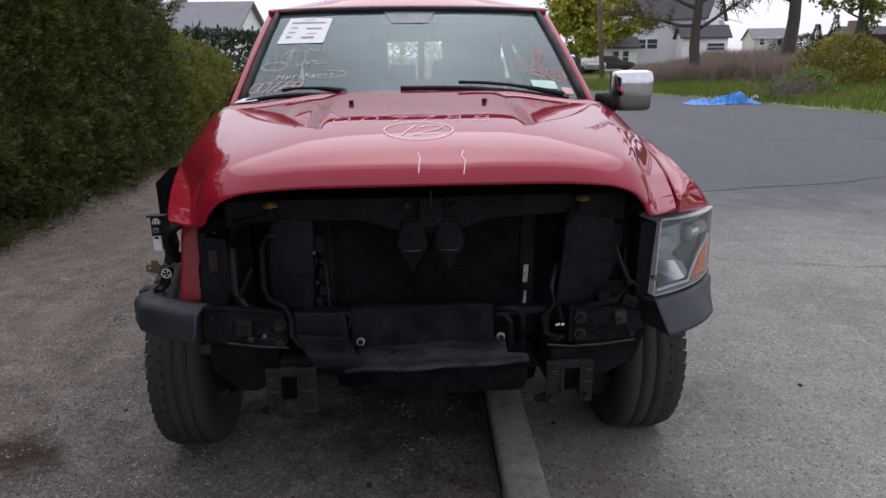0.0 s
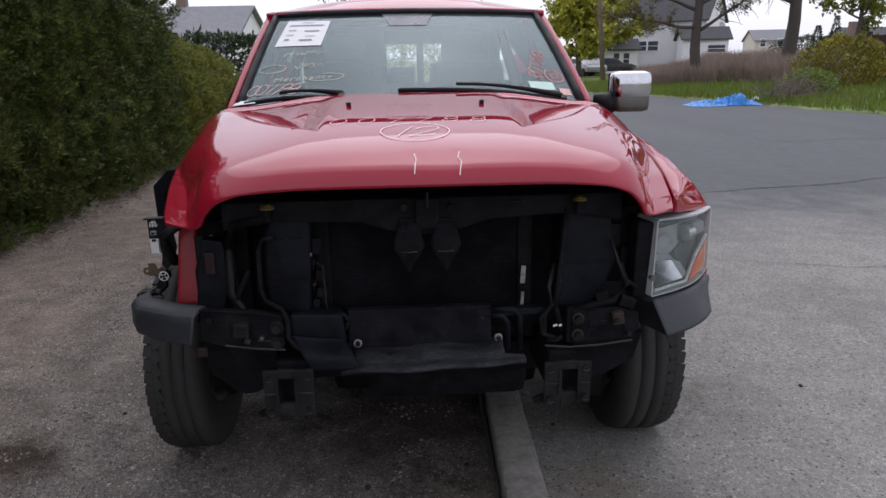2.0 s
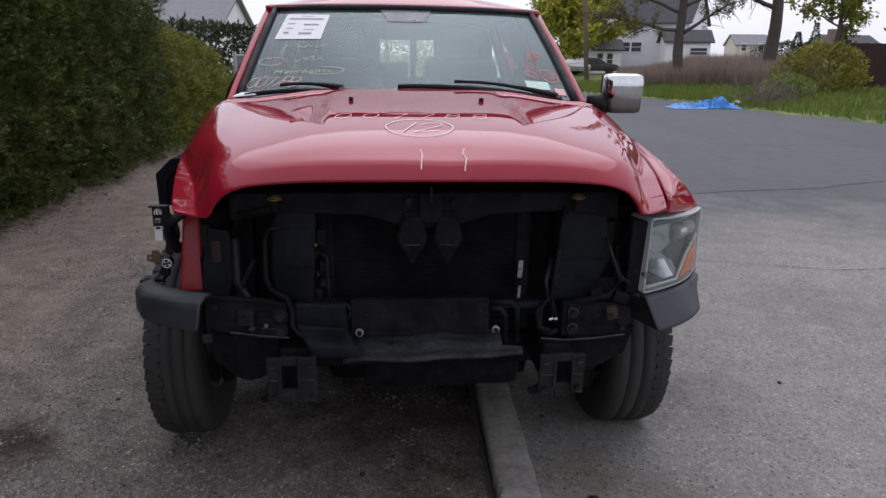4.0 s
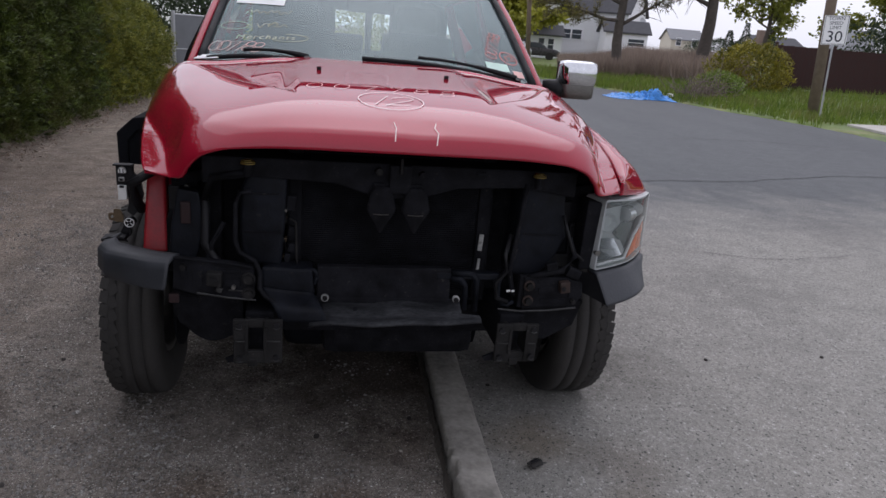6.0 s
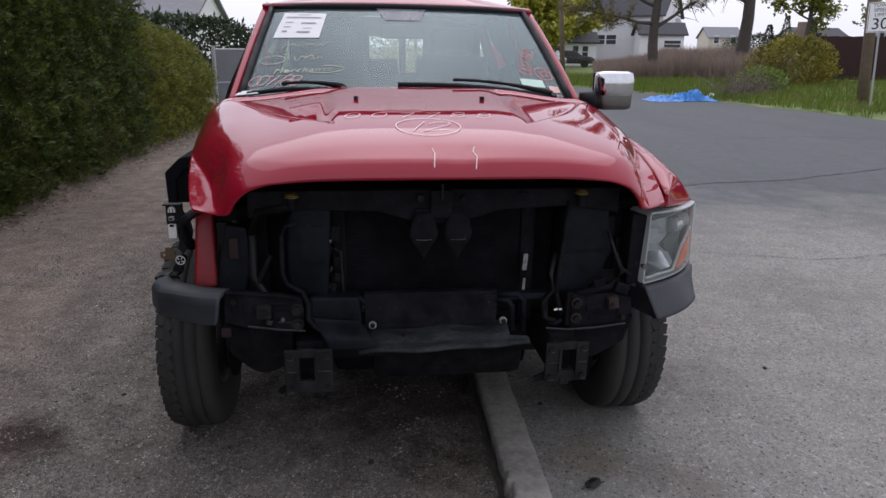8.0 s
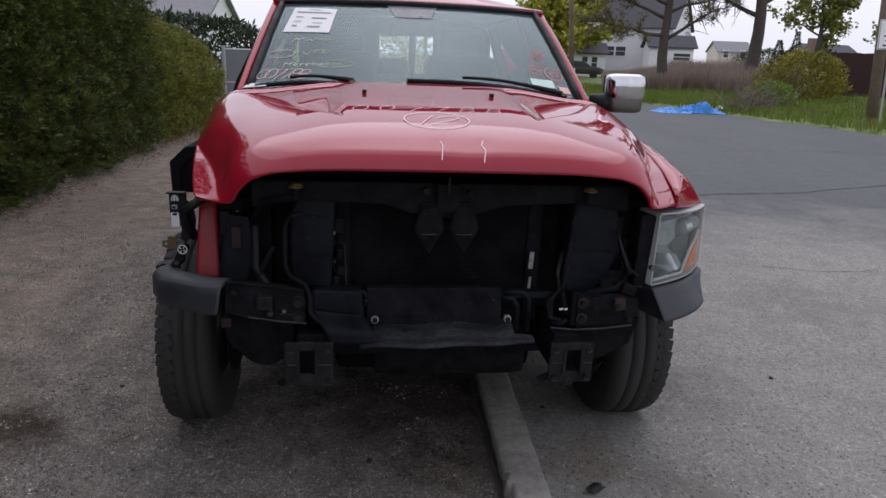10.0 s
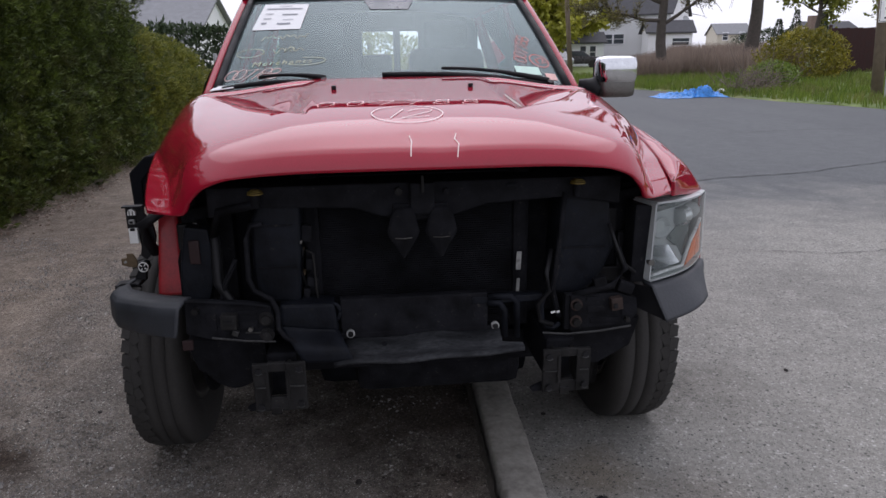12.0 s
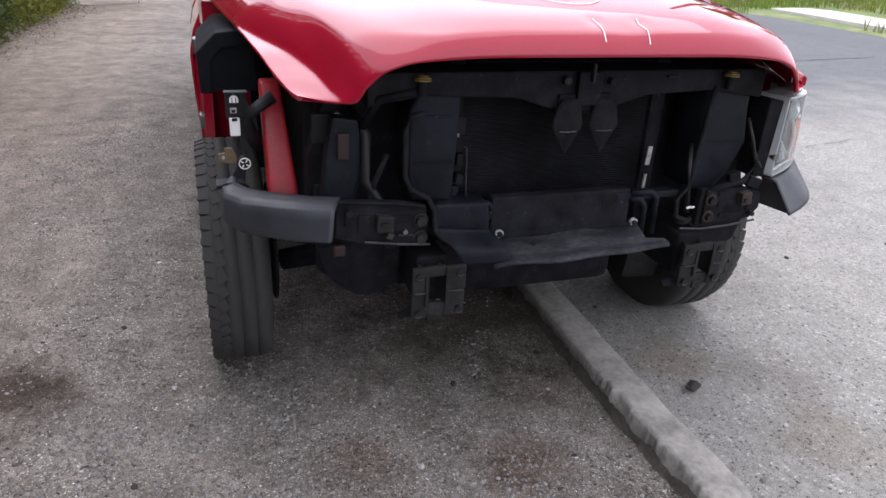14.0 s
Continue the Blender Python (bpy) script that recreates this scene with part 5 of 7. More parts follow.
part("scrape", box((-0.500, -0.630, 0.722), (0.042, 0.004, 0.004), (0, 3, 0)), "worn_edge", left_plate, "bright scrape")
bolt((-0.655, -0.635, 0.80), 0.010, "rusty", 0.012, left_plate)
bolt((-0.505, -0.632, 0.735), 0.007, "steel", 0.010, left_plate)

right_plate = part("bumper_bracket", prism([(0.435, 0.672), (0.635, 0.680), (0.668, 0.715), (0.662, 0.765), (0.600, 0.785), (0.435, 0.788)], "y", -0.625, -0.60, 0.004), "bay", truck, "grimy black bumper bracket plate")
part("strip", box((0.468, -0.628, 0.730), (0.036, 0.010, 0.112), bevel=0.003), "bay", right_plate, "upright bolted strip")
for z in (0.756, 0.702):
    bb = bolt((0.468, -0.640, z), 0.013, "rusty", 0.010, right_plate)
    part("washer", cyl((0.468, -0.636, z), (0.468, -0.632, z), 0.019, 0.019, 16), "rust_brown", bb, "rusty washer")
clp = part("clamp", box((0.592, -0.637, 0.756), (0.036, 0.026, 0.040), (0, -8, 0), 0.004), "rust_brown", right_plate, "rusty square clamp")
part("slot", box((0.586, -0.652, 0.752), (0.012, 0.006, 0.014)), "black", clp, "")
for x, z, w, h in ((0.535, 0.735, 0.06, 0.020), (0.525, 0.770, 0.05, 0.014), (0.560, 0.700, 0.09, 0.016), (0.625, 0.730, 0.02, 0.04)):
    part("recess", box((x, -0.626, z), (w, 0.006, h), bevel=0.002), "bay", right_plate, "")
part("ledge", tube([(0.362, -0.645, 0.675), (0.440, -0.648, 0.668), (0.540, -0.648, 0.672), (0.640, -0.645, 0.682)], 0.0035, 6), "worn_edge", right_plate, "worn ledge")
bolt((0.632, -0.634, 0.700), 0.008, "rusty", 0.010, right_plate)

def frame_horn(x0, x1, z0, z1, hx0, hx1, hz0, hz1):
    """Flanged end of a frame rail: two bolted cheeks round a square opening."""
    b = bmesh.new()
    zm = (hz0 + hz1) / 2 - 0.004
    for c, sz, y in ((((x0 + hx0) / 2, (z0 + zm) / 2), (hx0 - x0, zm - z0 - 0.002), -0.694), (((x0 + hx0) / 2, (zm + z1) / 2), (hx0 - x0, z1 - zm - 0.002), -0.699),
                     (((x1 + hx1) / 2, (z0 + zm) / 2), (x1 - hx1, zm - z0 - 0.002), -0.694), (((x1 + hx1) / 2, (zm + z1) / 2), (x1 - hx1, z1 - zm - 0.002), -0.700),
                     (((hx0 + hx1) / 2, (z1 + hz1) / 2), (hx1 - hx0 + 0.006, z1 - hz1), -0.697), (((hx0 + hx1) / 2, (z0 + hz0) / 2), (hx1 - hx0 + 0.006, hz0 - z0), -0.692)):
        add_box(b, (c[0], y, c[1]), (sz[0], 0.014, sz[1]), bevel=0.004)
    for x in (hx0 - 0.005, hx1 + 0.005):
        add_box(b, (x, -0.66, (hz0 + hz1) / 2), (0.010, 0.10, hz1 - hz0 + 0.01), bevel=0.002)
    horn_end = part("frame_horn", b, "rusty", truck, "grimy steel frame end plate with a square hole")
    cx = (x0 + x1) / 2
    part("rail", box((cx, 1.05, (z0 + z1) / 2 + 0.006), (0.09, 3.36, 0.138), bevel=0.01), "bay", horn_end, "black frame rail")
    for x, z in ((x0 + 0.018, z0 + 0.020), (x1 - 0.018, z0 + 0.024), (x0 + 0.018, z1 - 0.022), (x1 - 0.018, z1 - 0.020)):
        part("slot", cyl((x, -0.711, z), (x, -0.698, z), 0.009, 0.009, 10), "black", horn_end, "")
        part("slot_edge", tube([(x - 0.010, -0.709, z - 0.007), (x, -0.711, z - 0.011), (x + 0.010, -0.709, z - 0.007)], 0.0022, 5), "worn_edge", horn_end, "bright worn slot edge", True)
    for x, w in (((x0 + hx0) / 2, hx0 - x0 - 0.012), ((x1 + hx1) / 2, x1 - hx1 - 0.012)):
        part("seam", box((x, -0.7075, zm), (w, 0.004, 0.004), (0, 1.5, 0)), "worn_edge", horn_end, "worn bright seam")
    part("tab", box((hx0 + 0.014, -0.700, z0 + 0.004), (0.030, 0.010, 0.026), (8, 0, 0), 0.003), "rusty", horn_end, "bent lower tab")
    part("gusset", prism([(x0 + 0.01, z0 + 0.02), (x0 - 0.030, z0 + 0.002), (x0 - 0.022, z0 - 0.012), (x0 + 0.04, z0 - 0.006)], "y", -0.67, -0.655, 0.003), "bay", horn_end, "dark gusset")
    return cx


for cx in (frame_horn(-0.500, -0.350, 0.500, 0.655, -0.455, -0.408, 0.545, 0.626), frame_horn(0.350, 0.496, 0.502, 0.645, 0.404, 0.452, 0.541, 0.618)):
    sx = -1 if cx < 0 else 1
    part("splash_shield", prism([(cx + sx * 0.06, 0.66), (cx + sx * 0.30, 0.66), (cx + sx * 0.27, 0.56), (cx + sx * 0.16, 0.50), (cx + sx * 0.06, 0.52)], "y", -0.52, -0.44, 0.01), "bay", truck, "black splash shield")
    part("control_arm", tube([(sx * 0.40, AXLE - 0.15, 0.42), (sx * 0.60, AXLE - 0.05, 0.36), (sx * 0.76, AXLE, 0.32)], [0.05, 0.045, 0.04], 10), "bay", truck, "black control arm", True)
    # added black disc imitates the shade on the tyre's inner side
    part("shade_disc", cyl((sx * 0.80, AXLE, TYRE_R), (sx * 0.79, AXLE, TYRE_R), 0.215, 0.215, 36), "bay", truck, "black disc standing in for shade inside the wheel")
    part("damper", tube([(sx * 0.62, AXLE, 0.36), (sx * 0.58, AXLE + 0.02, 0.92)], [0.045, 0.06], 12), "bay", truck, "black damper", True)
    part("inner_wing", box((sx * 0.69, 0.10, 0.86), (0.04, 1.05, 0.46), bevel=0.01), "bay", truck, "black inner wing wall")
part("crossmember", box((0, -0.25, 0.50), (0.90, 0.14, 0.12), bevel=0.02), "bay", truck, "black front crossmember")
part("differential", tube([(-0.30, AXLE, 0.40), (0.05, AXLE, 0.41), (0.20, AXLE - 0.05, 0.42), (0.34, AXLE, 0.40)], [0.05, 0.09, 0.13, 0.05], 14), "rusty", truck, "grimy front differential", True)
# added dark block: stands in for shade and belly under the nose
part("belly_shade_block", box((0.06, 0.20, 0.255), (0.88, 0.24, 0.15), bevel=0.06), "felt", truck, "dark block added for the shaded belly under the nose", True)
# unseen tray, added to keep light off the ground below the engine
part("underbody", box((0.02, 0.85, 0.315), (1.0, 1.1, 0.13), bevel=0.05), "felt", truck, "dark unseen tray added to cut light under the engine", True)
part("knuckle_bracket", box((0.66, -0.02, 0.265), (0.17, 0.16, 0.12), (0, 6, 0), 0.025), "rusty", truck, "grimy steel knuckle bracket")
# added box: closes off the dark underside ahead of the differential
part("belly_box", box((0.08, -0.12, 0.405), (0.60, 0.36, 0.15), bevel=0.05), "bay", truck, "grimy dark belly box added in front of the differential")
part("engine", box((0, -0.02, 0.86), (0.62, 0.72, 0.48), bevel=0.05), "bay", truck, "black engine block")
part("sump", box((0.0, 0.25, 0.52), (0.5, 0.7, 0.22), bevel=0.04), "bay", truck, "black sump")
part("gearbox", box((0, 1.4, 0.52), (0.4, 1.6, 0.26), bevel=0.05), "bay", truck, "black gearbox and underbody")
part("exhaust", tube([(0.3, 0.6, 0.4), (0.32, 2.0, 0.42), (0.4, 3.2, 0.42), (0.42, 5.0, 0.45)], 0.04, 10), "rusty", truck, "rusty exhaust pipe", True)
part("rear_axle", tube([(-0.75, 3.67, 0.40), (0.75, 3.67, 0.40)], 0.06, 12), "bay", truck, "black rear axle", True)
for x, y, z in ((0.712, -0.59, 0.868), (0.675, -0.56, 0.90), (-0.66, -0.50, 1.02), (0.69, -0.56, 1.0)):
    bolt((x, y, z), 0.011, "steel")
part("lamp_bracket", prism([(0.655, 0.80), (0.70, 0.80), (0.73, 1.04), (0.66, 1.05)], "y", -0.58, -0.50, 0.006), "bay", truck, "black headlamp mounting frame")

# bare side: red post, upright bracket with plugs
def skewed(low, high):
    """A four-sided post between two quads."""
    bm = bmesh.new()
    a, b = [bm.verts.new(p) for p in low], [bm.verts.new(p) for p in high]
    bm.faces.new(a[::-1])
    bm.faces.new(b)
    for k in range(4):
        bm.faces.new((a[k], a[(k + 1) % 4], b[(k + 1) % 4], b[k]))
    bmesh.ops.bevel(bm, geom=bm.edges[:], offset=0.012, segments=3, affect="EDGES", profile=0.6)
    return bm


part("inner_post", skewed([(-0.832, -0.375, 0.76), (-0.748, -0.375, 0.76), (-0.748, -0.30, 0.76), (-0.832, -0.30, 0.76)],
                          [(-0.832, -0.245, 1.06), (-0.775, -0.245, 1.06), (-0.775, -0.18, 1.06), (-0.832, -0.18, 1.06)]), "old_red", truck, "dull red inner body post", True)
part("wiring", tube([(-0.80, -0.30, 1.03), (-0.875, -0.31, 0.98), (-0.865, -0.30, 0.93), (-0.850, -0.27, 0.88)], 0.018, 8), "black", truck, "black wiring bundle", True)
upright = part("upright_bracket", prism([(-0.928, 1.040), (-0.928, 0.966), (-0.898, 0.966), (-0.892, 0.905), (-0.898, 0.875), (-0.880, 0.858), (-0.855, 0.885), (-0.843, 0.935), (-0.850, 0.985), (-0.872, 1.012), (-0.872, 1.040)], "y", -0.280, -0.262, 0.003), "black", truck, "black upright bracket with white plugs")
part("flange", box((-0.900, -0.290, 1.041), (0.062, 0.030, 0.006), bevel=0.002), "black", upright, "folded top edge")
part("plug", prism([(-0.917, 1.012), (-0.893, 1.012), (-0.893, 1.022), (-0.897, 1.030), (-0.905, 1.034), (-0.913, 1.030), (-0.917, 1.022)], "y", -0.296, -0.280, 0.002), "white", upright, "white round-topped plug")
for x in (-0.910, -0.900):
    part("slit", box((x, -0.297, 1.020), (0.0022, 0.004, 0.014)), "black", upright, "")
ring_plug = part("plug", box((-0.908, -0.288, 0.990), (0.018, 0.014, 0.014), bevel=0.002), "worn_pale", upright, "small pale frame")
part("opening", box((-0.908, -0.296, 0.990), (0.010, 0.004, 0.007)), "black", ring_plug, "")
low_plug = part("plug", box((-0.907, -0.288, 0.944), (0.028, 0.016, 0.050), bevel=0.003), "white", upright, "white rectangular plug")
part("notch", box((-0.907, -0.297, 0.966), (0.014, 0.004, 0.008)), "black", low_plug, "")
part("clip", prism([(-0.958, 0.868), (-0.958, 0.846), (-0.934, 0.838), (-0.910, 0.836), (-0.908, 0.858), (-0.920, 0.884), (-0.940, 0.884), (-0.940, 0.870)], "y", -0.288, -0.280, 0.002), "brass", upright, "brown metal clip")
bolt((-0.945, -0.290, 0.857), 0.0045, "worn_pale", 0.004, upright)
fast = part("fastener", cyl((-0.888, -0.300, 0.840), (-0.888, -0.275, 0.840), 0.0185, 0.0185, 20), "black", upright, "round screw head with a cross")
part("ring", tube([Vector((-0.888 + math.cos(a) * 0.0155, -0.301, 0.840 + math.sin(a) * 0.0155)) for a in np.linspace(0, 2 * math.pi, 21)], 0.0019, 6), "white", fast, "pale ring", True)
for a in (35, 125):
    part("cross", box((-0.888, -0.301, 0.840), (0.026, 0.003, 0.0030), (0, a, 0)), "white", fast, "")
part("hub", cyl((-0.888, -0.304, 0.840), (-0.888, -0.298, 0.840), 0.0045, 0.0045, 10), "black", fast, "")
part("stem", prism([(-0.905, 0.835), (-0.885, 0.825), (-0.888, 0.79), (-0.905, 0.775), (-0.930, 0.78), (-0.918, 0.81)], "y", -0.290, -0.265, 0.003), "black", upright, "black lower stem")
part("foot", box((-0.932, -0.315, 0.790), (0.078, 0.060, 0.012), (0, -3, 0), 0.004), "black", upright, "black foot tab")
part("foot_loop", tube([(-0.965, -0.345, 0.786), (-0.945, -0.352, 0.800), (-0.905, -0.352, 0.800), (-0.885, -0.345, 0.786)], 0.004, 6), "black", upright, "bent wire loop", True)

# wipers, washer nozzles and what lies on the glass
for a0, b0, a1, b1 in ((-0.93, 0.018, -0.38, 0.0), (-0.08, 0.045, 0.84, -0.01)):
    wip = part("wiper", tube([screen(a0 + (a1 - a0) * k / 12, b0 + (b1 - b0) * k / 12 + 0.022 * math.sin(k / 12 * 3.1), 0.022) for k in range(13)], 0.0105, 8), "black", truck, "black wiper blade", True)
    part("wiper_arm", tube([screen(a0 + (a1 - a0) * (0.35 + 0.65 * k / 8), b0 + (b1 - b0) * (0.35 + 0.65 * k / 8) + 0.060 * math.sin((0.35 + 0.65 * k / 8) * 2.9), 0.034) for k in range(9)], [0.007] * 5 + [0.009, 0.011, 0.013, 0.014], 8), "black", wip, "black wiper arm", True)
    part("pivot", cyl(screen(a1, b1 - 0.02, 0.0), screen(a1, b1 - 0.02, 0.05), 0.018, 0.014), "black", wip, "")
for x in (-0.255, 0.252):
    part("washer_nozzle", box(hood_at(x, 0.075, 0.006), (0.018, 0.02, 0.016), bevel=0.004), "black", truck, "black washer nozzle")


def on_glass(name, verts, faces, mat, ca, cb, label, rot=0.0, parent=None, off=0.003):
    """Lays flat verts (metres across and up) onto the windscreen round a, b."""
    c, s = math.cos(radians(rot)), math.sin(radians(rot))
    out = []
    for v in verts:
        x, y = v[0] * c - v[1] * s, v[0] * s + v[1] * c
        out.append(screen(ca + x / 0.75, cb + y / 0.86, off))
    ob = raw(name, out, faces, mat, parent or truck)
    return tagged(ob, label)


def rect(w, h, nx=4, ny=4, cx=0, cy=0):
    vs = [(cx - w / 2 + w * i / nx, cy - h / 2 + h * j / ny) for j in range(ny + 1) for i in range(nx + 1)]
    fs = [(j * (nx + 1) + i, j * (nx + 1) + i + 1, (j + 1) * (nx + 1) + i + 1, (j + 1) * (nx + 1) + i) for j in range(ny) for i in range(nx)]
    return vs, fs


def strokes(lines, width):
    """Hand-drawn lines as flat ribbons."""
    vs, fs = [], []
    for ln_pts in lines:
        pts = [Vector(p) for p in ln_pts]
        for k, p in enumerate(pts):
            d = (pts[min(k + 1, len(pts) - 1)] - pts[max(k - 1, 0)]).normalized()
            n = Vector((-d.y, d.x)) * width / 2
            vs += [p + n, p - n]
        base = len(vs) - 2 * len(pts)
        fs += [(base + 2 * k, base + 2 * k + 1, base + 2 * k + 3, base + 2 * k + 2) for k in range(len(pts) - 1)]
    return vs, fs


def arc(cx, cy, rx, ry, a0, a1, n=14):
    return [(cx + rx * math.cos(radians(a0 + (a1 - a0) * k / n)), cy + ry * math.sin(radians(a0 + (a1 - a0) * k / n))) for k in range(n + 1)]


def digit(ch, cx, cy, h):
    w = h * 0.32
    if ch == "0":
        return [arc(cx, cy, w, h / 2, 80, 450, 18)]
    if ch == "1":
        return [[(cx + w * 0.2, cy + h / 2), (cx - w * 0.1, cy - h / 2)]]
    if ch == "2":
        return [arc(cx, cy + h * 0.22, w, h * 0.28, 170, -40, 10) + [(cx - w, cy - h / 2), (cx + w * 1.2, cy - h * 0.42)]]
    if ch == "7":
        return [[(cx - w, cy + h * 0.45), (cx + w, cy + h / 2), (cx - w * 0.3, cy - h / 2)]]
    if ch == "8":
        return [arc(cx, cy + h * 0.24, w * 0.85, h * 0.25, 30, 270, 10) + arc(cx, cy - h * 0.25, w, h * 0.26, 90, -270, 14) + arc(cx, cy + h * 0.24, w * 0.85, h * 0.25, -90, 30, 5)]
    return []


def number(text, h, gap, slant=0.0):
    out = []
    for k, ch in enumerate(text):
        for ln_pts in digit(ch, (k - (len(text) - 1) / 2) * gap, 0.0, h):
            out.append([(x + slant * y, y + 0.04 * h * math.sin(3 * k + x * 30)) for x, y in ln_pts])
    return out


def on_hood(name, lines, width, mat, cx, cy, label):
    fine = []
    for ln_pts in lines:
        pts = []
        for a, b in zip(ln_pts, ln_pts[1:]):
            m = max(1, int(math.dist(a, b) / 0.006))
            pts += [(a[0] + (b[0] - a[0]) * k / m, a[1] + (b[1] - a[1]) * k / m) for k in range(m)]
        fine.append(pts + [ln_pts[-1]])
    vs, fs = strokes(fine, width)
    # lengths along the bonnet; keep the ribbon just above the paint
    return tagged(raw(name, [hood_at(cx + v[0], cy + v[1], 0.0026) for v in vs], fs, mat, truck), label)


# ---- plants ----
def scatter_mesh(name, leaves, mat, parent=None, label=""):
    """Many small leaves as one mesh. leaves: (place, direction, length, width)."""
    vs, fs, last, k0 = [], [], None, 0
    for p, d, l, w in leaves:
        d = d.normalized()
        side = d.cross(Vector((random.uniform(-1, 1), random.uniform(-1, 1), random.uniform(-1, 1))))
        side = side.normalized() * w / 2 if side.length > 1e-4 else Vector((w / 2, 0, 0))
        # leaves of one spray share their foot, so that a spray is one piece
        if p is not last:
            k0 = len(vs)
            vs.append(p)
            last = p
        k = len(vs)
        vs += [p + d * l * 0.5 + side, p + d * l, p + d * l * 0.5 - side]
        fs.append((k0, k, k + 1, k + 2))
    ob = raw(name, vs, fs, mat, parent)
    if label:
        tagged(ob, label)
    return ob


def rand_dir(rnd):
    while True:
        v = Vector((rnd.uniform(-1, 1), rnd.uniform(-1, 1), rnd.uniform(-1, 1)))
        if 0.05 < v.length < 1:
            return v.normalized()


def hedge_bush(w, dpt, h, mat, seed, sprays):
    """An upright evergreen of a hedge: stems and flat feathery sprays over an uneven body."""
    rnd = random.Random(seed)
    root = empty("hedge_bush")
    stems = bmesh.new()
    for k in range(5):
        a = rnd.uniform(0, 6.28)
        add_tube(stems, [(0.1 * math.cos(a), 0.1 * math.sin(a), -0.05), (w * 0.25 * math.cos(a), dpt * 0.25 * math.sin(a), h * 0.45), (w * 0.32 * math.cos(a), dpt * 0.3 * math.sin(a), h * 0.85)], [0.03, 0.02, 0.008], 6)
    part("stem", stems, "bark", root, "brown stems")
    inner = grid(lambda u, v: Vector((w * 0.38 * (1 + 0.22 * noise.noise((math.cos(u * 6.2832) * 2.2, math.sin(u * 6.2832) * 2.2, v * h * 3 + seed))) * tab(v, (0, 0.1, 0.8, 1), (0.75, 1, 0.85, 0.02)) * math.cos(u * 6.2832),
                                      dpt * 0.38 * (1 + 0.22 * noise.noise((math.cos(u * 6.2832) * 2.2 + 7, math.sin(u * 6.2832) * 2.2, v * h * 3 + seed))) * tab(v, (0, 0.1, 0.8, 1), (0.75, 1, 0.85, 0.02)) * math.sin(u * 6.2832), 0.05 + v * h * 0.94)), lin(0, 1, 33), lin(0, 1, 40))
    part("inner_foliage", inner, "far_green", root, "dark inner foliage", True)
    leaves = []
    for _ in range(sprays):
        # most sprays lie on the clipped face and low down, where the bush is thick
        v = rnd.random() ** 0.95 * (1 if rnd.random() < 0.3 else min(1, 2.7 / h))
        a = rnd.uniform(-1.5, 1.5) if rnd.random() < 0.70 else rnd.uniform(-math.pi, math.pi)
        ca, sa = math.copysign(abs(math.cos(a)) ** 0.45, math.cos(a)), math.copysign(abs(math.sin(a)) ** 0.8, math.sin(a))
        cx, cy, cz = ca * w * 0.5, sa * dpt * 0.5, v * h
        lump = 1 + 0.26 * noise.noise((cx * 1.7 + seed, cy * 1.7, cz * 1.5)) + 0.42 * noise.noise((cx * 5.0, cy * 5.0 + seed, cz * 4.4)) + 0.18 * noise.noise((cx * 12, cy * 12 + seed, cz * 11))
        r = lump * tab(v, (0, 0.03, 0.5, 0.85, 1), (0.80, 1.0, 1.0, 0.85, 0.30)) * rnd.uniform(0.84, 1.02)
        p = Vector((w * 0.5 * r * ca, dpt * 0.5 * r * sa, 0.03 + v * h * (1 + 0.06 * noise.noise((a, seed, 0)))))
        out = Vector((math.cos(a), math.sin(a), rnd.uniform(0.0, 1.0))).normalized()
        base = (out + 0.6 * rand_dir(rnd)).normalized()
        side = base.cross(rand_dir(rnd)).normalized()
        ln_ = rnd.uniform(0.040, 0.095)
        for q in (-0.8, -0.27, 0.27, 0.8):
            leaves.append((p, base + side * q, ln_ * (1 - 0.25 * abs(q)), 0.011))
    scatter_mesh("foliage", leaves, mat, root, "feathery evergreen sprays")
    return root


def branch_points(rnd, a, d, length, n, wob, lift):
    pts, p, d = [Vector(a)], Vector(a), Vector(d).normalized()
    for _ in range(n):
        d = (d + wob * rand_dir(rnd) + Vector((0, 0, lift))).normalized()
        p = p + d * length / n
        pts.append(p.copy())
    return pts


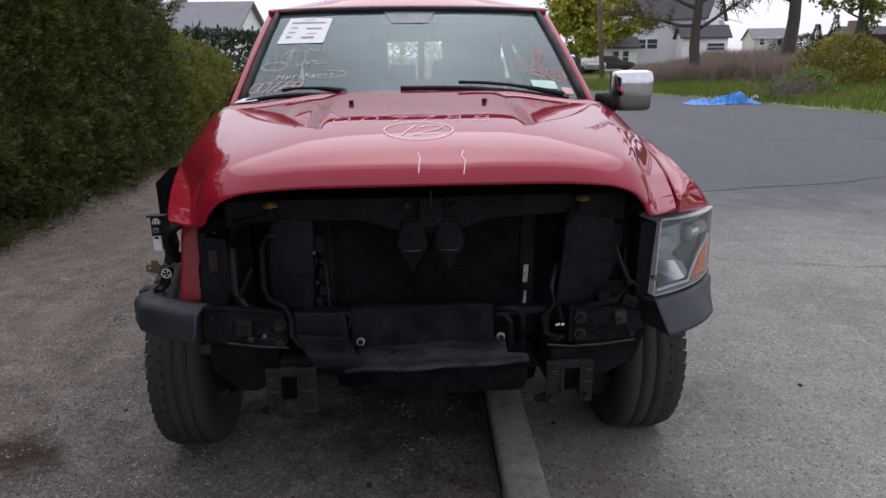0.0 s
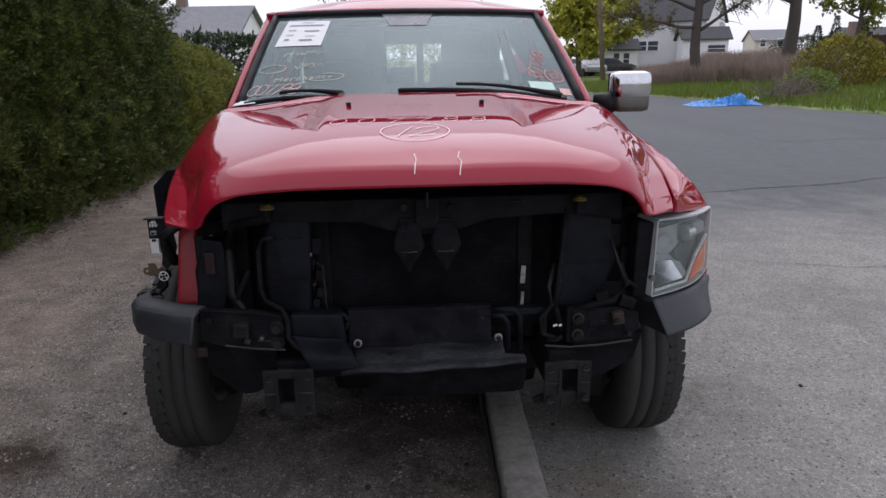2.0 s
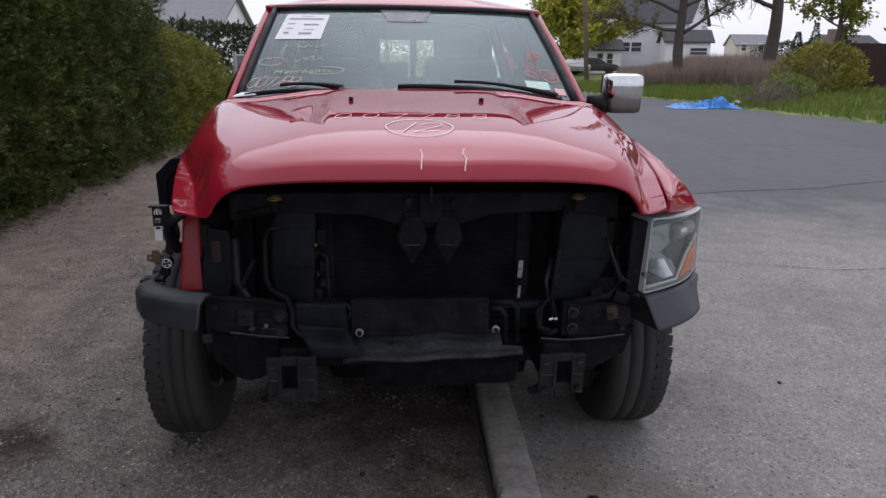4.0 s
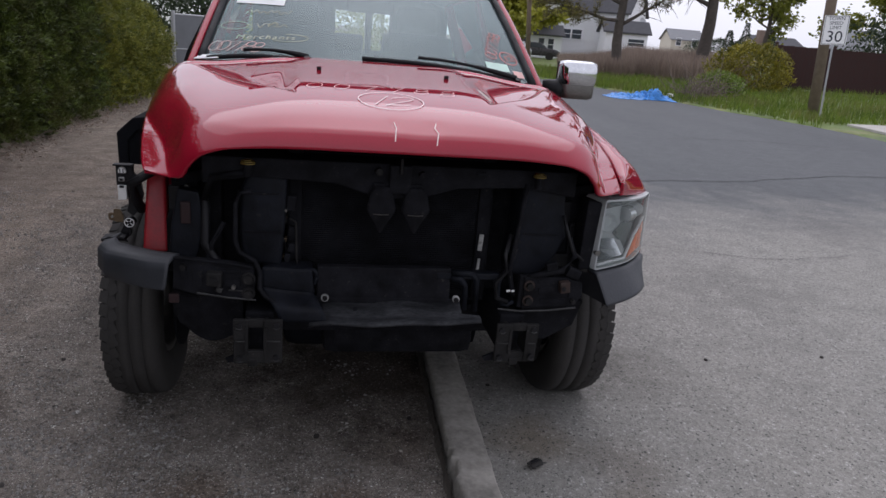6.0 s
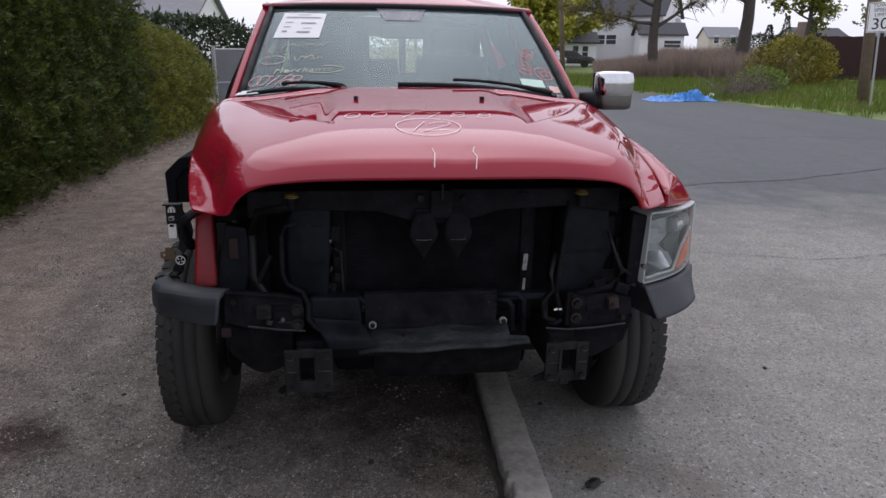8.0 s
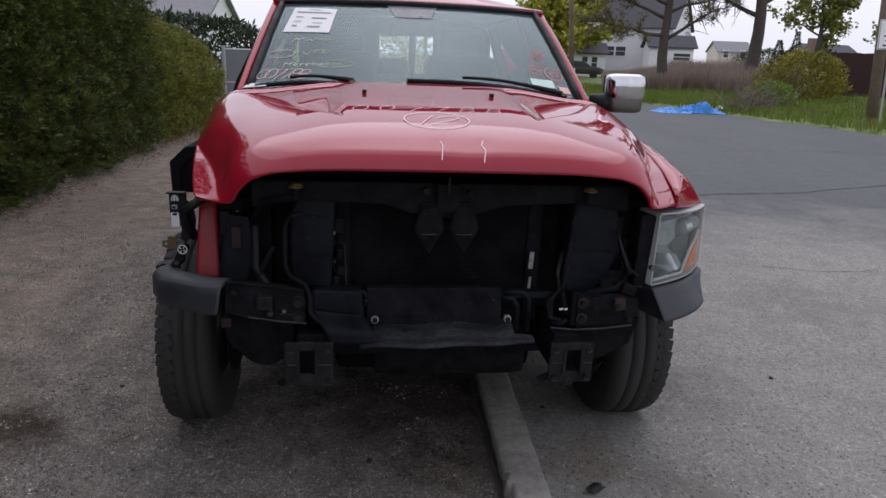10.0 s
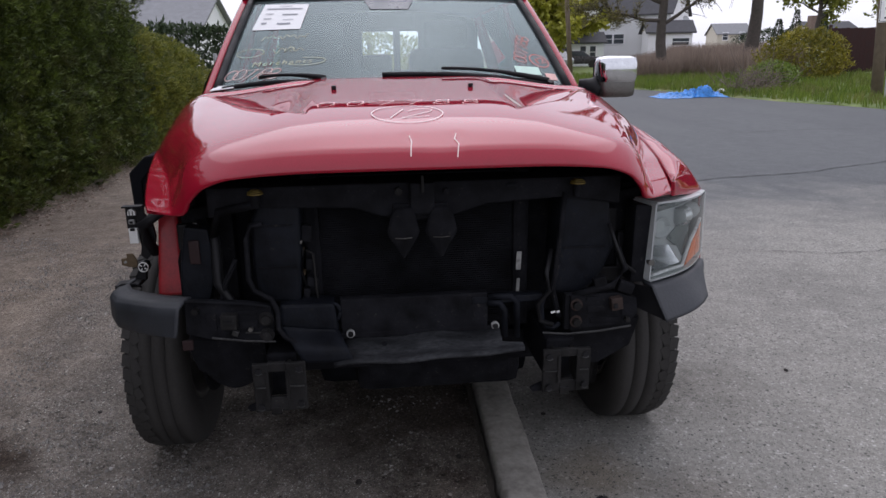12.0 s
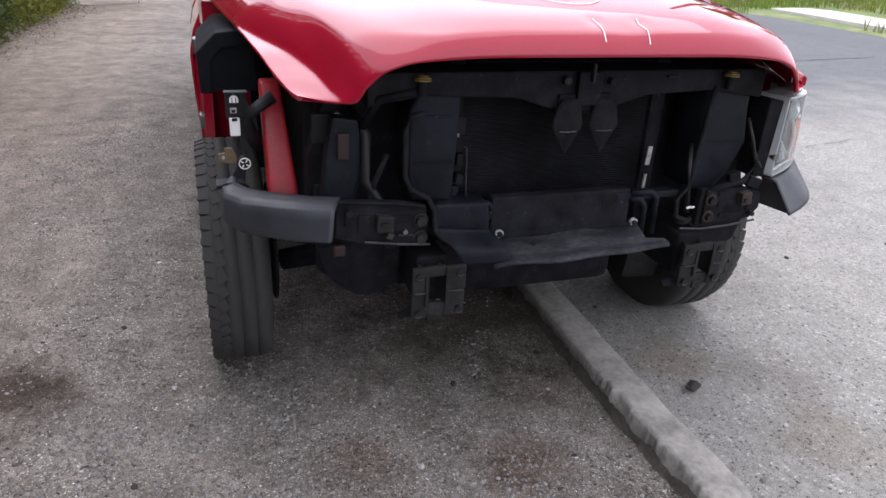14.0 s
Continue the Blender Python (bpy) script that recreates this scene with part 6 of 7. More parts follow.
def tree(name, h, r, seed, leaf_mat_name, crown, leaf_n, leaf_size, limbs=12, fork=0.4, lean=(0, 0), spread_k=0.5, tuft=None):
    """A tapered trunk with limbs and twigs, and leaves round the twigs. crown: fraction of the height where limbs begin."""
    rnd = random.Random(seed)
    root = empty(name)
    tr = bmesh.new()
    trunk = [Vector((lean[0] * (k / 10) ** 1.4 + 0.05 * h * 0.2 * math.sin(k * 1.1 + seed), lean[1] * (k / 10) ** 1.4 + 0.05 * h * 0.2 * math.cos(k * 0.9), h * k / 10 - 0.1)) for k in range(11)]
    add_tube(tr, trunk, [r * (1.25 if k == 0 else 1) * (1 - 0.085 * k) for k in range(11)], 12)
    ends, lb = [], bmesh.new()
    for k in range(limbs):
        f = crown + (0.97 - crown) * (k + rnd.random()) / limbs
        i = min(int(f * 10), 9)
        base = trunk[i].lerp(trunk[i + 1], f * 10 - i)
        a = k * 2.4 + rnd.uniform(-0.5, 0.5)
        ln_ = h * spread_k * (1.15 - 0.75 * f) * rnd.uniform(0.7, 1.15)
        pts = branch_points(rnd, base, (math.cos(a), math.sin(a), fork + rnd.uniform(-0.15, 0.25)), ln_, 7, 0.22, 0.02)
        r0 = r * 0.38 * (1.1 - 0.6 * f)
        add_tube(lb, pts, [r0 * (1 - 0.12 * q) for q in range(8)], 6)
        for q in range(2, 8):
            for _ in range(2):
                tw = branch_points(rnd, pts[q], rand_dir(rnd) + 0.6 * (pts[q] - pts[q - 1]).normalized(), ln_ * rnd.uniform(0.15, 0.4), 4, 0.3, 0.03)
                add_tube(lb, tw, [r0 * 0.28 * (1 - 0.2 * z) + 0.004 for z in range(5)], 4)
                ends += tw[1:]
    part("trunk", tr, "bark", root, "rough grey-brown trunk", True)
    part("limbs", lb, "bark", root, "branching limbs", True)
    if leaf_n:
        leaves = []
        for _ in range(leaf_n):
            e = rnd.choice(ends)
            if tuft:
                c = e + rand_dir(rnd) * tuft * 0.3
                for _ in range(6):
                    leaves.append((c, rand_dir(rnd) + Vector((0, 0, 0.4)), leaf_size * rnd.uniform(0.7, 1.2), leaf_size * 0.12))
            else:
                leaves.append((e + rand_dir(rnd) * rnd.random() * 0.45, rand_dir(rnd), leaf_size * rnd.uniform(0.6, 1.3), leaf_size * 0.7))
        scatter_mesh("crown", leaves, leaf_mat_name, root, "leaves")
    return root


def at_height(x, y, z, rz=0):
    return pose(x, y, z, 0, 0, rz)


def at_land(x, y, rz=0, sink=0.0):
    return pose(x, y, land(x, y) + 0.03 - sink, 0, 0, rz)


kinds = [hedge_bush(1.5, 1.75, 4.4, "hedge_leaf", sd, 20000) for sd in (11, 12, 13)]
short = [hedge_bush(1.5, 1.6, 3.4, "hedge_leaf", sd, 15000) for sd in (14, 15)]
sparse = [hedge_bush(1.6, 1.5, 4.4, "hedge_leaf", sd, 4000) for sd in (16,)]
rnd = random.Random(2)
used = set()
for k in range(16):
    y = -7.72 + k * 1.02
    m = pose(-4.36 + rnd.uniform(-0.06, 0.06), y, 0.0, 0, 0, rnd.uniform(-14, 14)) @ Matrix.Diagonal((1, 1, 1 + rnd.uniform(-0.05, 0.05), 1))
    stock = sparse if y < -2.0 else kinds if y < 6.3 else short
    src = stock[k % len(stock)]
    ob = copy_thing(src, m) if src.name in used else src
    used.add(src.name)
    ob.matrix_basis = m
    tagged(ob, "dark green clipped evergreen hedge bush beside gravel", "hedge", "hedge along the drive")
pale = [hedge_bush(1.45, 1.4, 1.95, "hedge_pale", s, 5500) for s in (21, 22)]
for k in range(4):
    m = pose(-4.30 + rnd.uniform(-0.05, 0.05), 8.7 + k * 1.05, 0.0, 0, 0, rnd.uniform(-14, 14)) @ Matrix.Diagonal((1, 1, 1.05 - 0.06 * k, 1))
    ob = pale[k] if k < 2 else copy_thing(pale[k % 2], m)
    ob.matrix_basis = m
    tagged(ob, "lower yellowish green hedge bush at the hedge's end", "hedge", "hedge along the drive")


def edging(u, v):
    y = -6 + 18.6 * v
    x = -4.5 + 1.0 * u + 0.05 * noise.noise((0, y * 1.4, 3)) * (u > 0.5)
    return Vector((x, y, -0.03 + 0.13 * smooth01((1 - u) / 0.28) * (1 + 0.35 * noise.noise((u * 3, y * 3, 1))) + 0.02 * noise.noise((x * 9, y * 9, 2))))


tagged(put("hedge_bank", grid(edging, lin(0, 1, 22), lin(0, 1, 240)), "soil", True), "low bank of earth and litter under the hedge", "bank", kind="structure")


def litter(n, seed):
    rnd = random.Random(seed)
    out = []
    for _ in range(n):
        x, y = -3.75 + abs(rnd.gauss(0, 0.22)), rnd.uniform(-2, 12.5)
        out.append((Vector((x, y, 0.02 + max(0, (-3.55 - x) * 0.25))), Vector((rnd.uniform(-1, 1), rnd.uniform(-1, 1), 0.15)), rnd.uniform(0.02, 0.06), 0.014))
    return out


tagged(scatter_mesh("leaf_litter", litter(4500, 6), "weed"), "dry leaf litter along the hedge foot", "litter", kind="stuff")


# ---- far side of the street ----
def grass_patch(name, n, where, hmin, hmax, width, mat, label, cat, seed):
    rnd = random.Random(seed)
    vs, fs = [], []
    while n:
        x, y = where(rnd)
        if x is None:
            continue
        n -= 1
        z = land(x, y) + 0.04
        h, a, b = rnd.uniform(hmin, hmax), rnd.uniform(0, 6.28), rnd.uniform(-0.35, 0.35)
        dx, dy = math.cos(a) * width / 2, math.sin(a) * width / 2
        lx, ly = rnd.uniform(-0.3, 0.3) * h, rnd.uniform(-0.3, 0.3) * h
        k = len(vs)
        vs += [(x - dx, y - dy, z - 0.05), (x + dx, y + dy, z - 0.05), (x + dx * 0.6 + lx * 0.4, y + dy * 0.6 + ly * 0.4, z + h * 0.6), (x + lx, y + ly, z + h), (x - dx * 0.6 + lx * 0.4, y - dy * 0.6 + ly * 0.4, z + h * 0.6)]
        fs.append((k, k + 1, k + 2, k + 3, k + 4))
    return tagged(raw(name, vs, fs, mat), label, cat, kind="stuff")


def near_edge(dmin, dmax, ymin, ymax, power=1.0):
    def f(rnd):
        y = rnd.uniform(ymin, ymax)
        x = rnd.uniform(2, 32)
        d = beyond(x, y)
        if not dmin < d < dmin + (dmax - dmin) * rnd.random() ** power or (13.0 < x < 15.2 and y < 14.2) or (12.0 < x < 14.2 and y < 14.0):
            return None, None
        return x, y
    return f


grass_patch("grass", 34000, near_edge(0.05, 16, 8, 40, 1.1), 0.08, 0.30, 0.03, "grass", "fresh green grass on the verge", "grass", 5)


def weed_belt(lo, hi, dmin):
    """Places among the weeds, between two lines of sight from the drive."""
    base = near_edge(dmin, 24, 22, 50, 0.8)

    def f(rnd):
        x, y = base(rnd)
        if x is None or not lo < x / (y + 2.6) < hi:
            return None, None
        return x, y
    return f


grass_patch("low_weeds", 24000, weed_belt(0.305, 0.42, 5.5), 0.40, 1.0, 0.018, "weed", "low dry brown weeds behind the verge", "weeds", 6)
grass_patch("dry_weeds", 36000, weed_belt(0.40, 0.60, 6.5), 0.4, 1.25, 0.018, "weed", "tall dry brown weeds behind the verge", "weeds", 7)


def shrub(name, w, dpt, h, mat, seed, n, size, label):
    rnd = random.Random(seed)
    root = empty(name)
    st = bmesh.new()
    ends = []
    for k in range(22):
        a = rnd.uniform(0, 6.28)
        pts = branch_points(rnd, (0, 0, 0), (math.cos(a) * w * 0.45, math.sin(a) * dpt * 0.45, h * rnd.uniform(0.5, 1.0)), h * rnd.uniform(0.7, 1.05), 6, 0.18, -0.02)
        add_tube(st, pts, [0.025 * (1 - 0.13 * q) for q in range(7)], 5)
        ends += pts[2:]
    part("stems", st, "twig", root, "thin brown stems")
    leaves = []
    for _ in range(n):
        a, v = rnd.uniform(0, 6.28), rnd.random()
        r = math.sqrt(max(0, 1 - (v - 0.35) ** 2 / 0.45)) * (1 + 0.28 * noise.noise((math.cos(a) * 2, math.sin(a) * 2 + seed, v * 4))) * rnd.uniform(0.55, 1.05)
        p = Vector((w / 2 * r * math.cos(a), dpt / 2 * r * math.sin(a), 0.05 + h * v * (1 + 0.2 * noise.noise((a, seed, 3)))))
        leaves.append((p, rand_dir(rnd) + Vector((0, 0, 0.7)), size * rnd.uniform(0.6, 1.4), size * 0.4))
    scatter_mesh("foliage", leaves, mat, root, label)
    return root


fors = shrub("bush", 3.6, 3.0, 1.75, "forsythia", 31, 7000, 0.14, "yellow-green leaves")
fors.matrix_basis = at_land(16.3, 24.5, 20)
tagged(fors, "wide yellow-green bush on the grass verge", "bush")
low = shrub("bush", 2.2, 1.8, 0.8, "grass", 33, 2200, 0.12, "low green leaves")
low.matrix_basis = at_land(13.2, 21.2, 80)
tagged(low, "low green undergrowth beside the yellow bush", "bush")


def brush_pile():
    rnd = random.Random(8)
    bm = bmesh.new()
    for _ in range(170):
        p = Vector((rnd.gauss(0, 0.75), rnd.gauss(0, 0.5), abs(rnd.gauss(0, 0.12)) + 0.03))
        d = Vector((rnd.uniform(-1, 1), rnd.uniform(-0.6, 0.6), rnd.uniform(-0.08, 0.45)))
        add_tube(bm, branch_points(rnd, p, d, rnd.uniform(0.5, 1.5), 4, 0.18, -0.02), [0.014, 0.012, 0.010, 0.007, 0.004], 4)
    return bm


pile = put("brush_pile", brush_pile(), "twig")
pile.matrix_basis = at_land(11.9, 20.0, 25) @ Matrix.Diagonal((0.72, 0.8, 1.25, 1))
tagged(pile, "pile of dead grey-brown branches on the grass", "brush pile", kind="stuff")


def tarp_sheet():
    def f(u, v):
        x, y = (u - 0.5) * 3.0, (v - 0.5) * 1.15 * (1 + 0.35 * math.sin(u * 7))
        e = min(u, 1 - u, v, 1 - v) * 5
        fold = 1 - 2 * abs(noise.noise((u * 6 + v * 2, v * 3 - u, 2)))
        crease = 1 - 2 * abs(noise.noise((u * 15 - v * 5, v * 8 + u * 3, 6)))
        z = 0.02 + min(e, 1) * (0.03 + 0.20 * max(fold, 0) ** 2 * (0.5 + u) + 0.11 * max(crease, 0) ** 2 + 0.22 * smooth01((u - 0.40) * 3) * math.sin(v * 3.1) + 0.02 * noise.noise((u * 24, v * 17, 4)))
        return Vector((x + 0.10 * noise.noise((u * 5, v * 5, 8)), y + 0.12 * noise.noise((u * 6, v * 5, 9)), max(z, 0.012)))
    return grid(f, lin(0, 1, 110), lin(0, 1, 50))


tarp = put("tarpaulin", tarp_sheet(), "tarp", True)
tarp.matrix_basis = pose(9.45, 19.3, 0.03, 0, 0, 4) @ Matrix.Diagonal((0.74, 0.8, 0.62, 1))
thick(tarp, 0.012)
tagged(tarp, "crumpled bright blue tarpaulin lying at the road edge", "tarp")
scrap = put("plastic_bag", grid(lambda u, v: Vector(((u - 0.5) * 0.35, (v - 0.5) * 0.25, 0.05 + 0.10 * math.sin(u * 3.1) * math.sin(v * 3.1) + 0.03 * noise.noise((u * 7, v * 7, 1)))), lin(0, 1, 10), lin(0, 1, 8)), "white", True)
scrap.matrix_basis = at_land(11.0, 20.3, 10)
thick(scrap, 0.006)
tagged(scrap, "crumpled white plastic bag beside the tarpaulin", "bag")

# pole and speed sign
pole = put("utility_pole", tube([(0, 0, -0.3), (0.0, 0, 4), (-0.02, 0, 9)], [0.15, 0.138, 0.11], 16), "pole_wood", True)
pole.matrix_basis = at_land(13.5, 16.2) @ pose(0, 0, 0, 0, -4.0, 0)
tagged(pole, "brown weathered wooden utility pole", "pole")
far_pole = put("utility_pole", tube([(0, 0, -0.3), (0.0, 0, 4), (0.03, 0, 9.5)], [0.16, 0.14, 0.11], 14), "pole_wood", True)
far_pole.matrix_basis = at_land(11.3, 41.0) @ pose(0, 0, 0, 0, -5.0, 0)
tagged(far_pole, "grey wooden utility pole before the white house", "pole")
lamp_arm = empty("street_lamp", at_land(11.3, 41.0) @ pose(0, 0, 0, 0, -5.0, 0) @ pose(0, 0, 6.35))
part("arm", tube([(0, -0.14, -0.3), (-0.5, -0.16, 0.0), (-1.4, -0.16, 0.12), (-2.1, -0.16, 0.10)], 0.035, 8), "galv", lamp_arm, "thin steel arm", True)
part("lamp_head", box((-2.35, -0.16, 0.09), (0.60, 0.18, 0.10), bevel=0.035), "galv", lamp_arm, "grey lamp head")
tagged(lamp_arm, "grey street lamp on a wooden utility pole", "street lamp")

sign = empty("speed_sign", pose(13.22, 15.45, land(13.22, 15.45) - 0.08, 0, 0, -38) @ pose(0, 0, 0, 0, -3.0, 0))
tagged(sign, "white speed limit sign on a thin steel post", "road sign")
part("post", box((0, 0, 1.2), (0.05, 0.03, 2.6), bevel=0.006), "galv", sign, "galvanised steel post")
face = bmesh.new()
add_box(face, (0, -0.022, 2.50), (0.61, 0.006, 0.77), bevel=0.0025)
part("plate", face, "sign", sign, "white sign plate")
bd = bmesh.new()
for c, sz in (((0, 2.865), (0.56, 0.012)), ((0, 2.135), (0.56, 0.012)), ((-0.28, 2.5), (0.012, 0.73)), ((0.28, 2.5), (0.012, 0.73))):
    add_box(bd, (c[0], -0.0265, c[1]), (sz[0], 0.002, sz[1]))
part("border", bd, "ink", sign, "thin dark border")
for body, size, z in (("TOWN", 0.098, 2.80), ("SPEED", 0.098, 2.68), ("LIMIT", 0.098, 2.56), ("30", 0.33, 2.32)):
    vs, fs = text_mesh(body, size * 1.25, 1.0)
    raw("lettering", [(v[0], -0.0275, z + v[1]) for v in vs], fs, "ink", sign)

# pines with bare lower limbs
def pine(h, r, seed, limb_list, lean):
    rnd = random.Random(seed)
    root = empty("pine_tree")
    tr = bmesh.new()
    pts = [Vector((lean * (k / 10) ** 1.3 + 0.10 * math.sin(k * 0.9 + seed), 0.08 * math.cos(k + seed), h * k / 10 - 0.2)) for k in range(11)]
    add_tube(tr, pts, [r * (1.2 if k == 0 else 1 - 0.07 * k) for k in range(11)], 12)
    part("trunk", tr, "bark", root, "dark rough trunk", True)
    leaves = []
    for f, ax, ay, up, ln_, tufts in limb_list:
        lb = bmesh.new()
        i = min(int(f * 10), 9)
        base = pts[i].lerp(pts[i + 1], f * 10 - i)
        bp = branch_points(rnd, base, (ax, ay, up), ln_, 9, 0.16, -0.01)
        add_tube(lb, bp, [r * 0.36 * (1 - 0.10 * q) for q in range(10)], 7)
        for q in range(3, 10):
            for _ in range(3):
                tw = branch_points(rnd, bp[q], rand_dir(rnd) + 0.8 * Vector((ax, ay, 0.25)), rnd.uniform(0.5, 1.3), 4, 0.3, 0.02)
                add_tube(lb, tw, [0.025, 0.02, 0.015, 0.01, 0.006], 4)
                if rnd.random() < tufts:
                    for e in tw[1:]:
                        for _ in range(22):
                            leaves.append((e + rand_dir(rnd) * 0.16, rand_dir(rnd) + Vector((0, 0, 0.5)), 0.22, 0.040))
        part("limb", lb, "bark", root, "bare twisted limb", True)
    if leaves:
        scatter_mesh("needles", leaves, "needle", root, "brownish green pine needles")
    return root


p1 = pine(8.5, 0.29, 41, [(0.33, -1, -0.2, 0.22, 4.6, 1.0), (0.42, -1, 0.1, 0.45, 5.0, 0.9), (0.50, -1, -0.5, 0.3, 4.5, 0.9), (0.30, 0.9, -0.3, 0.45, 3.6, 0.3), (0.45, 1, 0.2, 0.25, 4.2, 0.5), (0.58, 0.6, -0.8, 0.3, 3.0, 0.7),
                          (0.62, -0.8, 0.5, 0.4, 4.0, 0.9), (0.72, 0.9, 0.3, 0.4, 3.0, 0.8), (0.80, -0.6, -0.6, 0.5, 2.6, 0.9), (0.9, 0.5, 0.5, 0.6, 2.0, 0.9)], 0.5)
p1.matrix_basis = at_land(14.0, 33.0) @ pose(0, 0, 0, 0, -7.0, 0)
tagged(p1, "old pine with bare lower limbs behind the weeds", "tree")
p2 = pine(9.5, 0.37, 43, [(0.38, -0.8, 0.2, 0.5, 3.2, 0.3), (0.45, 1, -0.2, 0.6, 3.4, 0.5), (0.55, -0.9, -0.4, 0.4, 4.0, 0.7), (0.65, 0.9, 0.4, 0.5, 3.4, 0.8), (0.75, -0.5, 0.7, 0.5, 3.0, 0.9), (0.85, 0.6, -0.6, 0.6, 2.4, 0.9)], 1.1)
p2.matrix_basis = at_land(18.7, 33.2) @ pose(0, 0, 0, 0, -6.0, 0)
tagged(p2, "leaning dark-trunked tree behind the weeds", "tree")

for k, (x, y, h, r, seed, mt, n, sz, cr) in enumerate(((12.4, 53, 6.6, 0.25, 51, "bright_leaf", 11000, 0.36, 0.18), (16.0, 62, 8.6, 0.28, 52, "bright_leaf", 10000, 0.38, 0.2), (27.5, 42, 7.0, 0.2, 53, "spring_leaf", 5200, 0.26, 0.3), (31.5, 36, 8.0, 0.2, 54, "spring_leaf", 8000, 0.28, 0.28),
                                                       (25.0, 21.0, 8.0, 0.2, 55, "spring_leaf", 6500, 0.24, 0.35), (-1.5, 62, 9.5, 0.25, 56, "spring_leaf", 900, 0.22, 0.3), (-6.0, 58, 9.0, 0.22, 57, "spring_leaf", 500, 0.2, 0.3), (3.5, 66, 8.5, 0.22, 58, "spring_leaf", 700, 0.2, 0.3))):
    tt = tree("tree", h, r, seed, mt, cr, n, sz, 14)
    tt.matrix_basis = at_land(x, y)
    tagged(tt, "broad spring tree with fresh yellow-green leaves" if n > 1500 else "almost bare spring tree far down the street", "tree")
for x, y, h in ((27.2, 46, 2.4), (29.0, 47, 3.0), (30.4, 46, 2.6), (31.6, 48, 2.9)):
    rnd = random.Random(int(x * 10))
    root = empty("conifer", at_land(x, y))
    part("trunk", tube([(0, 0, 0), (0, 0, h)], [0.07, 0.02], 7), "bark", root, "thin trunk")
    lv = []
    for _ in range(900):
        v = rnd.random() ** 0.8
        a = rnd.uniform(0, 6.28)
        rr = 0.75 * (1 - v) * rnd.uniform(0.3, 1.0)
        lv.append((Vector((rr * math.cos(a), rr * math.sin(a), 0.2 + v * (h - 0.2))), Vector((math.cos(a), math.sin(a), -0.2)), 0.20, 0.05))
    scatter_mesh("foliage", lv, "far_green", root, "dark needles")
    tagged(root, "small dark conifer beyond the field", "conifer", "conifers in a row")
dark_hedge = shrub("hedge", 9.0, 1.4, 1.7, "far_green", 61, 5000, 0.2, "dark clipped leaves")
dark_hedge.matrix_basis = at_land(36.5, 62, -8, 0.3)
tagged(dark_hedge, "long dark hedge beside the white house", "hedge")


# houses
def gable(name, w, dpt, wall_h, roof_h, wall_mat, roof_mat, ridge="x", over=0.3):
    """A house body with gable ends and an overhanging roof; origin at the middle of its base."""
    root = empty(name)
    b = bmesh.new()
    if ridge == "x":
        add_prism(b, [(-dpt / 2, -0.6), (dpt / 2, -0.6), (dpt / 2, wall_h), (0, wall_h + roof_h), (-dpt / 2, wall_h)], "x", -w / 2, w / 2)
    else:
        add_prism(b, [(-w / 2, -0.6), (w / 2, -0.6), (w / 2, wall_h), (0, wall_h + roof_h), (-w / 2, wall_h)], "y", -dpt / 2, dpt / 2)
    part("wall", b, wall_mat, root)
    half, lng = (dpt / 2, w) if ridge == "x" else (w / 2, dpt)
    sl = math.atan2(roof_h, half)
    for s in (-1, 1):
        r = bmesh.new()
        a0, z0 = s * (half + over), wall_h - over * math.tan(sl)
        t = 0.14
        add_prism(r, [(a0, z0), (a0, z0 + t), (0, wall_h + roof_h + t), (0, wall_h + roof_h + 0.02)], "x" if ridge == "x" else "y", -lng / 2 - over, lng / 2 + over)
        part("roof", r, roof_mat, root, "shingled roof slope")
    return root


def boards(root, x0, x1, y, z0, z1, step=0.17):
    z = z0
    while z < z1:
        part("board", box(((x0 + x1) / 2, y, z), (x1 - x0, 0.03, step * 0.9), (4, 0, 0)), "siding", root)
        z += step


def window(root, x, y, z, w, h, shutters=False):
    fr = part("window", box((x, y - 0.03, z), (w + 0.16, 0.08, h + 0.16), bevel=0.01), "siding", root, "white window frame")
    for s in (-1, 1):
        part("pane", box((x, y - 0.075, z + s * h / 4), (w - 0.04, 0.02, h / 2 - 0.06)), "window_dark", fr, "dark pane")
        if shutters:
            part("shutter", box((x + s * (w / 2 + 0.26), y - 0.06, z), (0.32, 0.05, h + 0.1)), "car_dark", fr, "dark shutter")


white = gable("white_house", 8.2, 6.4, 5.4, 3.2, "siding", "shingle")
white.matrix_basis = at_height(26.6, 72.0, -0.32, -38)
tagged(white, "white two-storey house with a dark shingle roof", "house")
boards(white, -4.1, 4.1, -3.22, 0.5, 5.4, 0.24)
for x, z, w, h, sh in ((-2.2, 2.9, 1.05, 0.95, False), (-1.0, 2.9, 1.05, 0.95, False)):
    window(white, x, -3.25, z, w, h, sh)
ext = gable("house_extension", 4.2, 2.4, 1.9, 0.9, "siding", "shingle")
ext.matrix_basis = at_height(27.3, 66.2, 1.28, -6)
tagged(ext, "low white lean-to with a dark roof before the house", "house")
window(ext, 1.0, -1.2, 0.9, 1.6, 0.7)
frontg = gable("house_wing", 4.6, 7.0, 4.4, 3.0, "siding", "shingle", "y")
frontg.matrix_basis = at_height(19.2, 70.0, 0.15, -6)
tagged(frontg, "white gabled house wing with shuttered windows", "house")
for x in (-1.0, 1.0):
    window(frontg, x, -3.5, 3.5, 0.65, 1.3, True)
window(frontg, 0, -3.5, 5.4, 0.6, 0.9)
porch = gable("porch", 5.0, 3.2, 2.0, 0.8, "siding", "shingle")
porch.matrix_basis = at_height(17.9, 65.3, 0.25, -6)
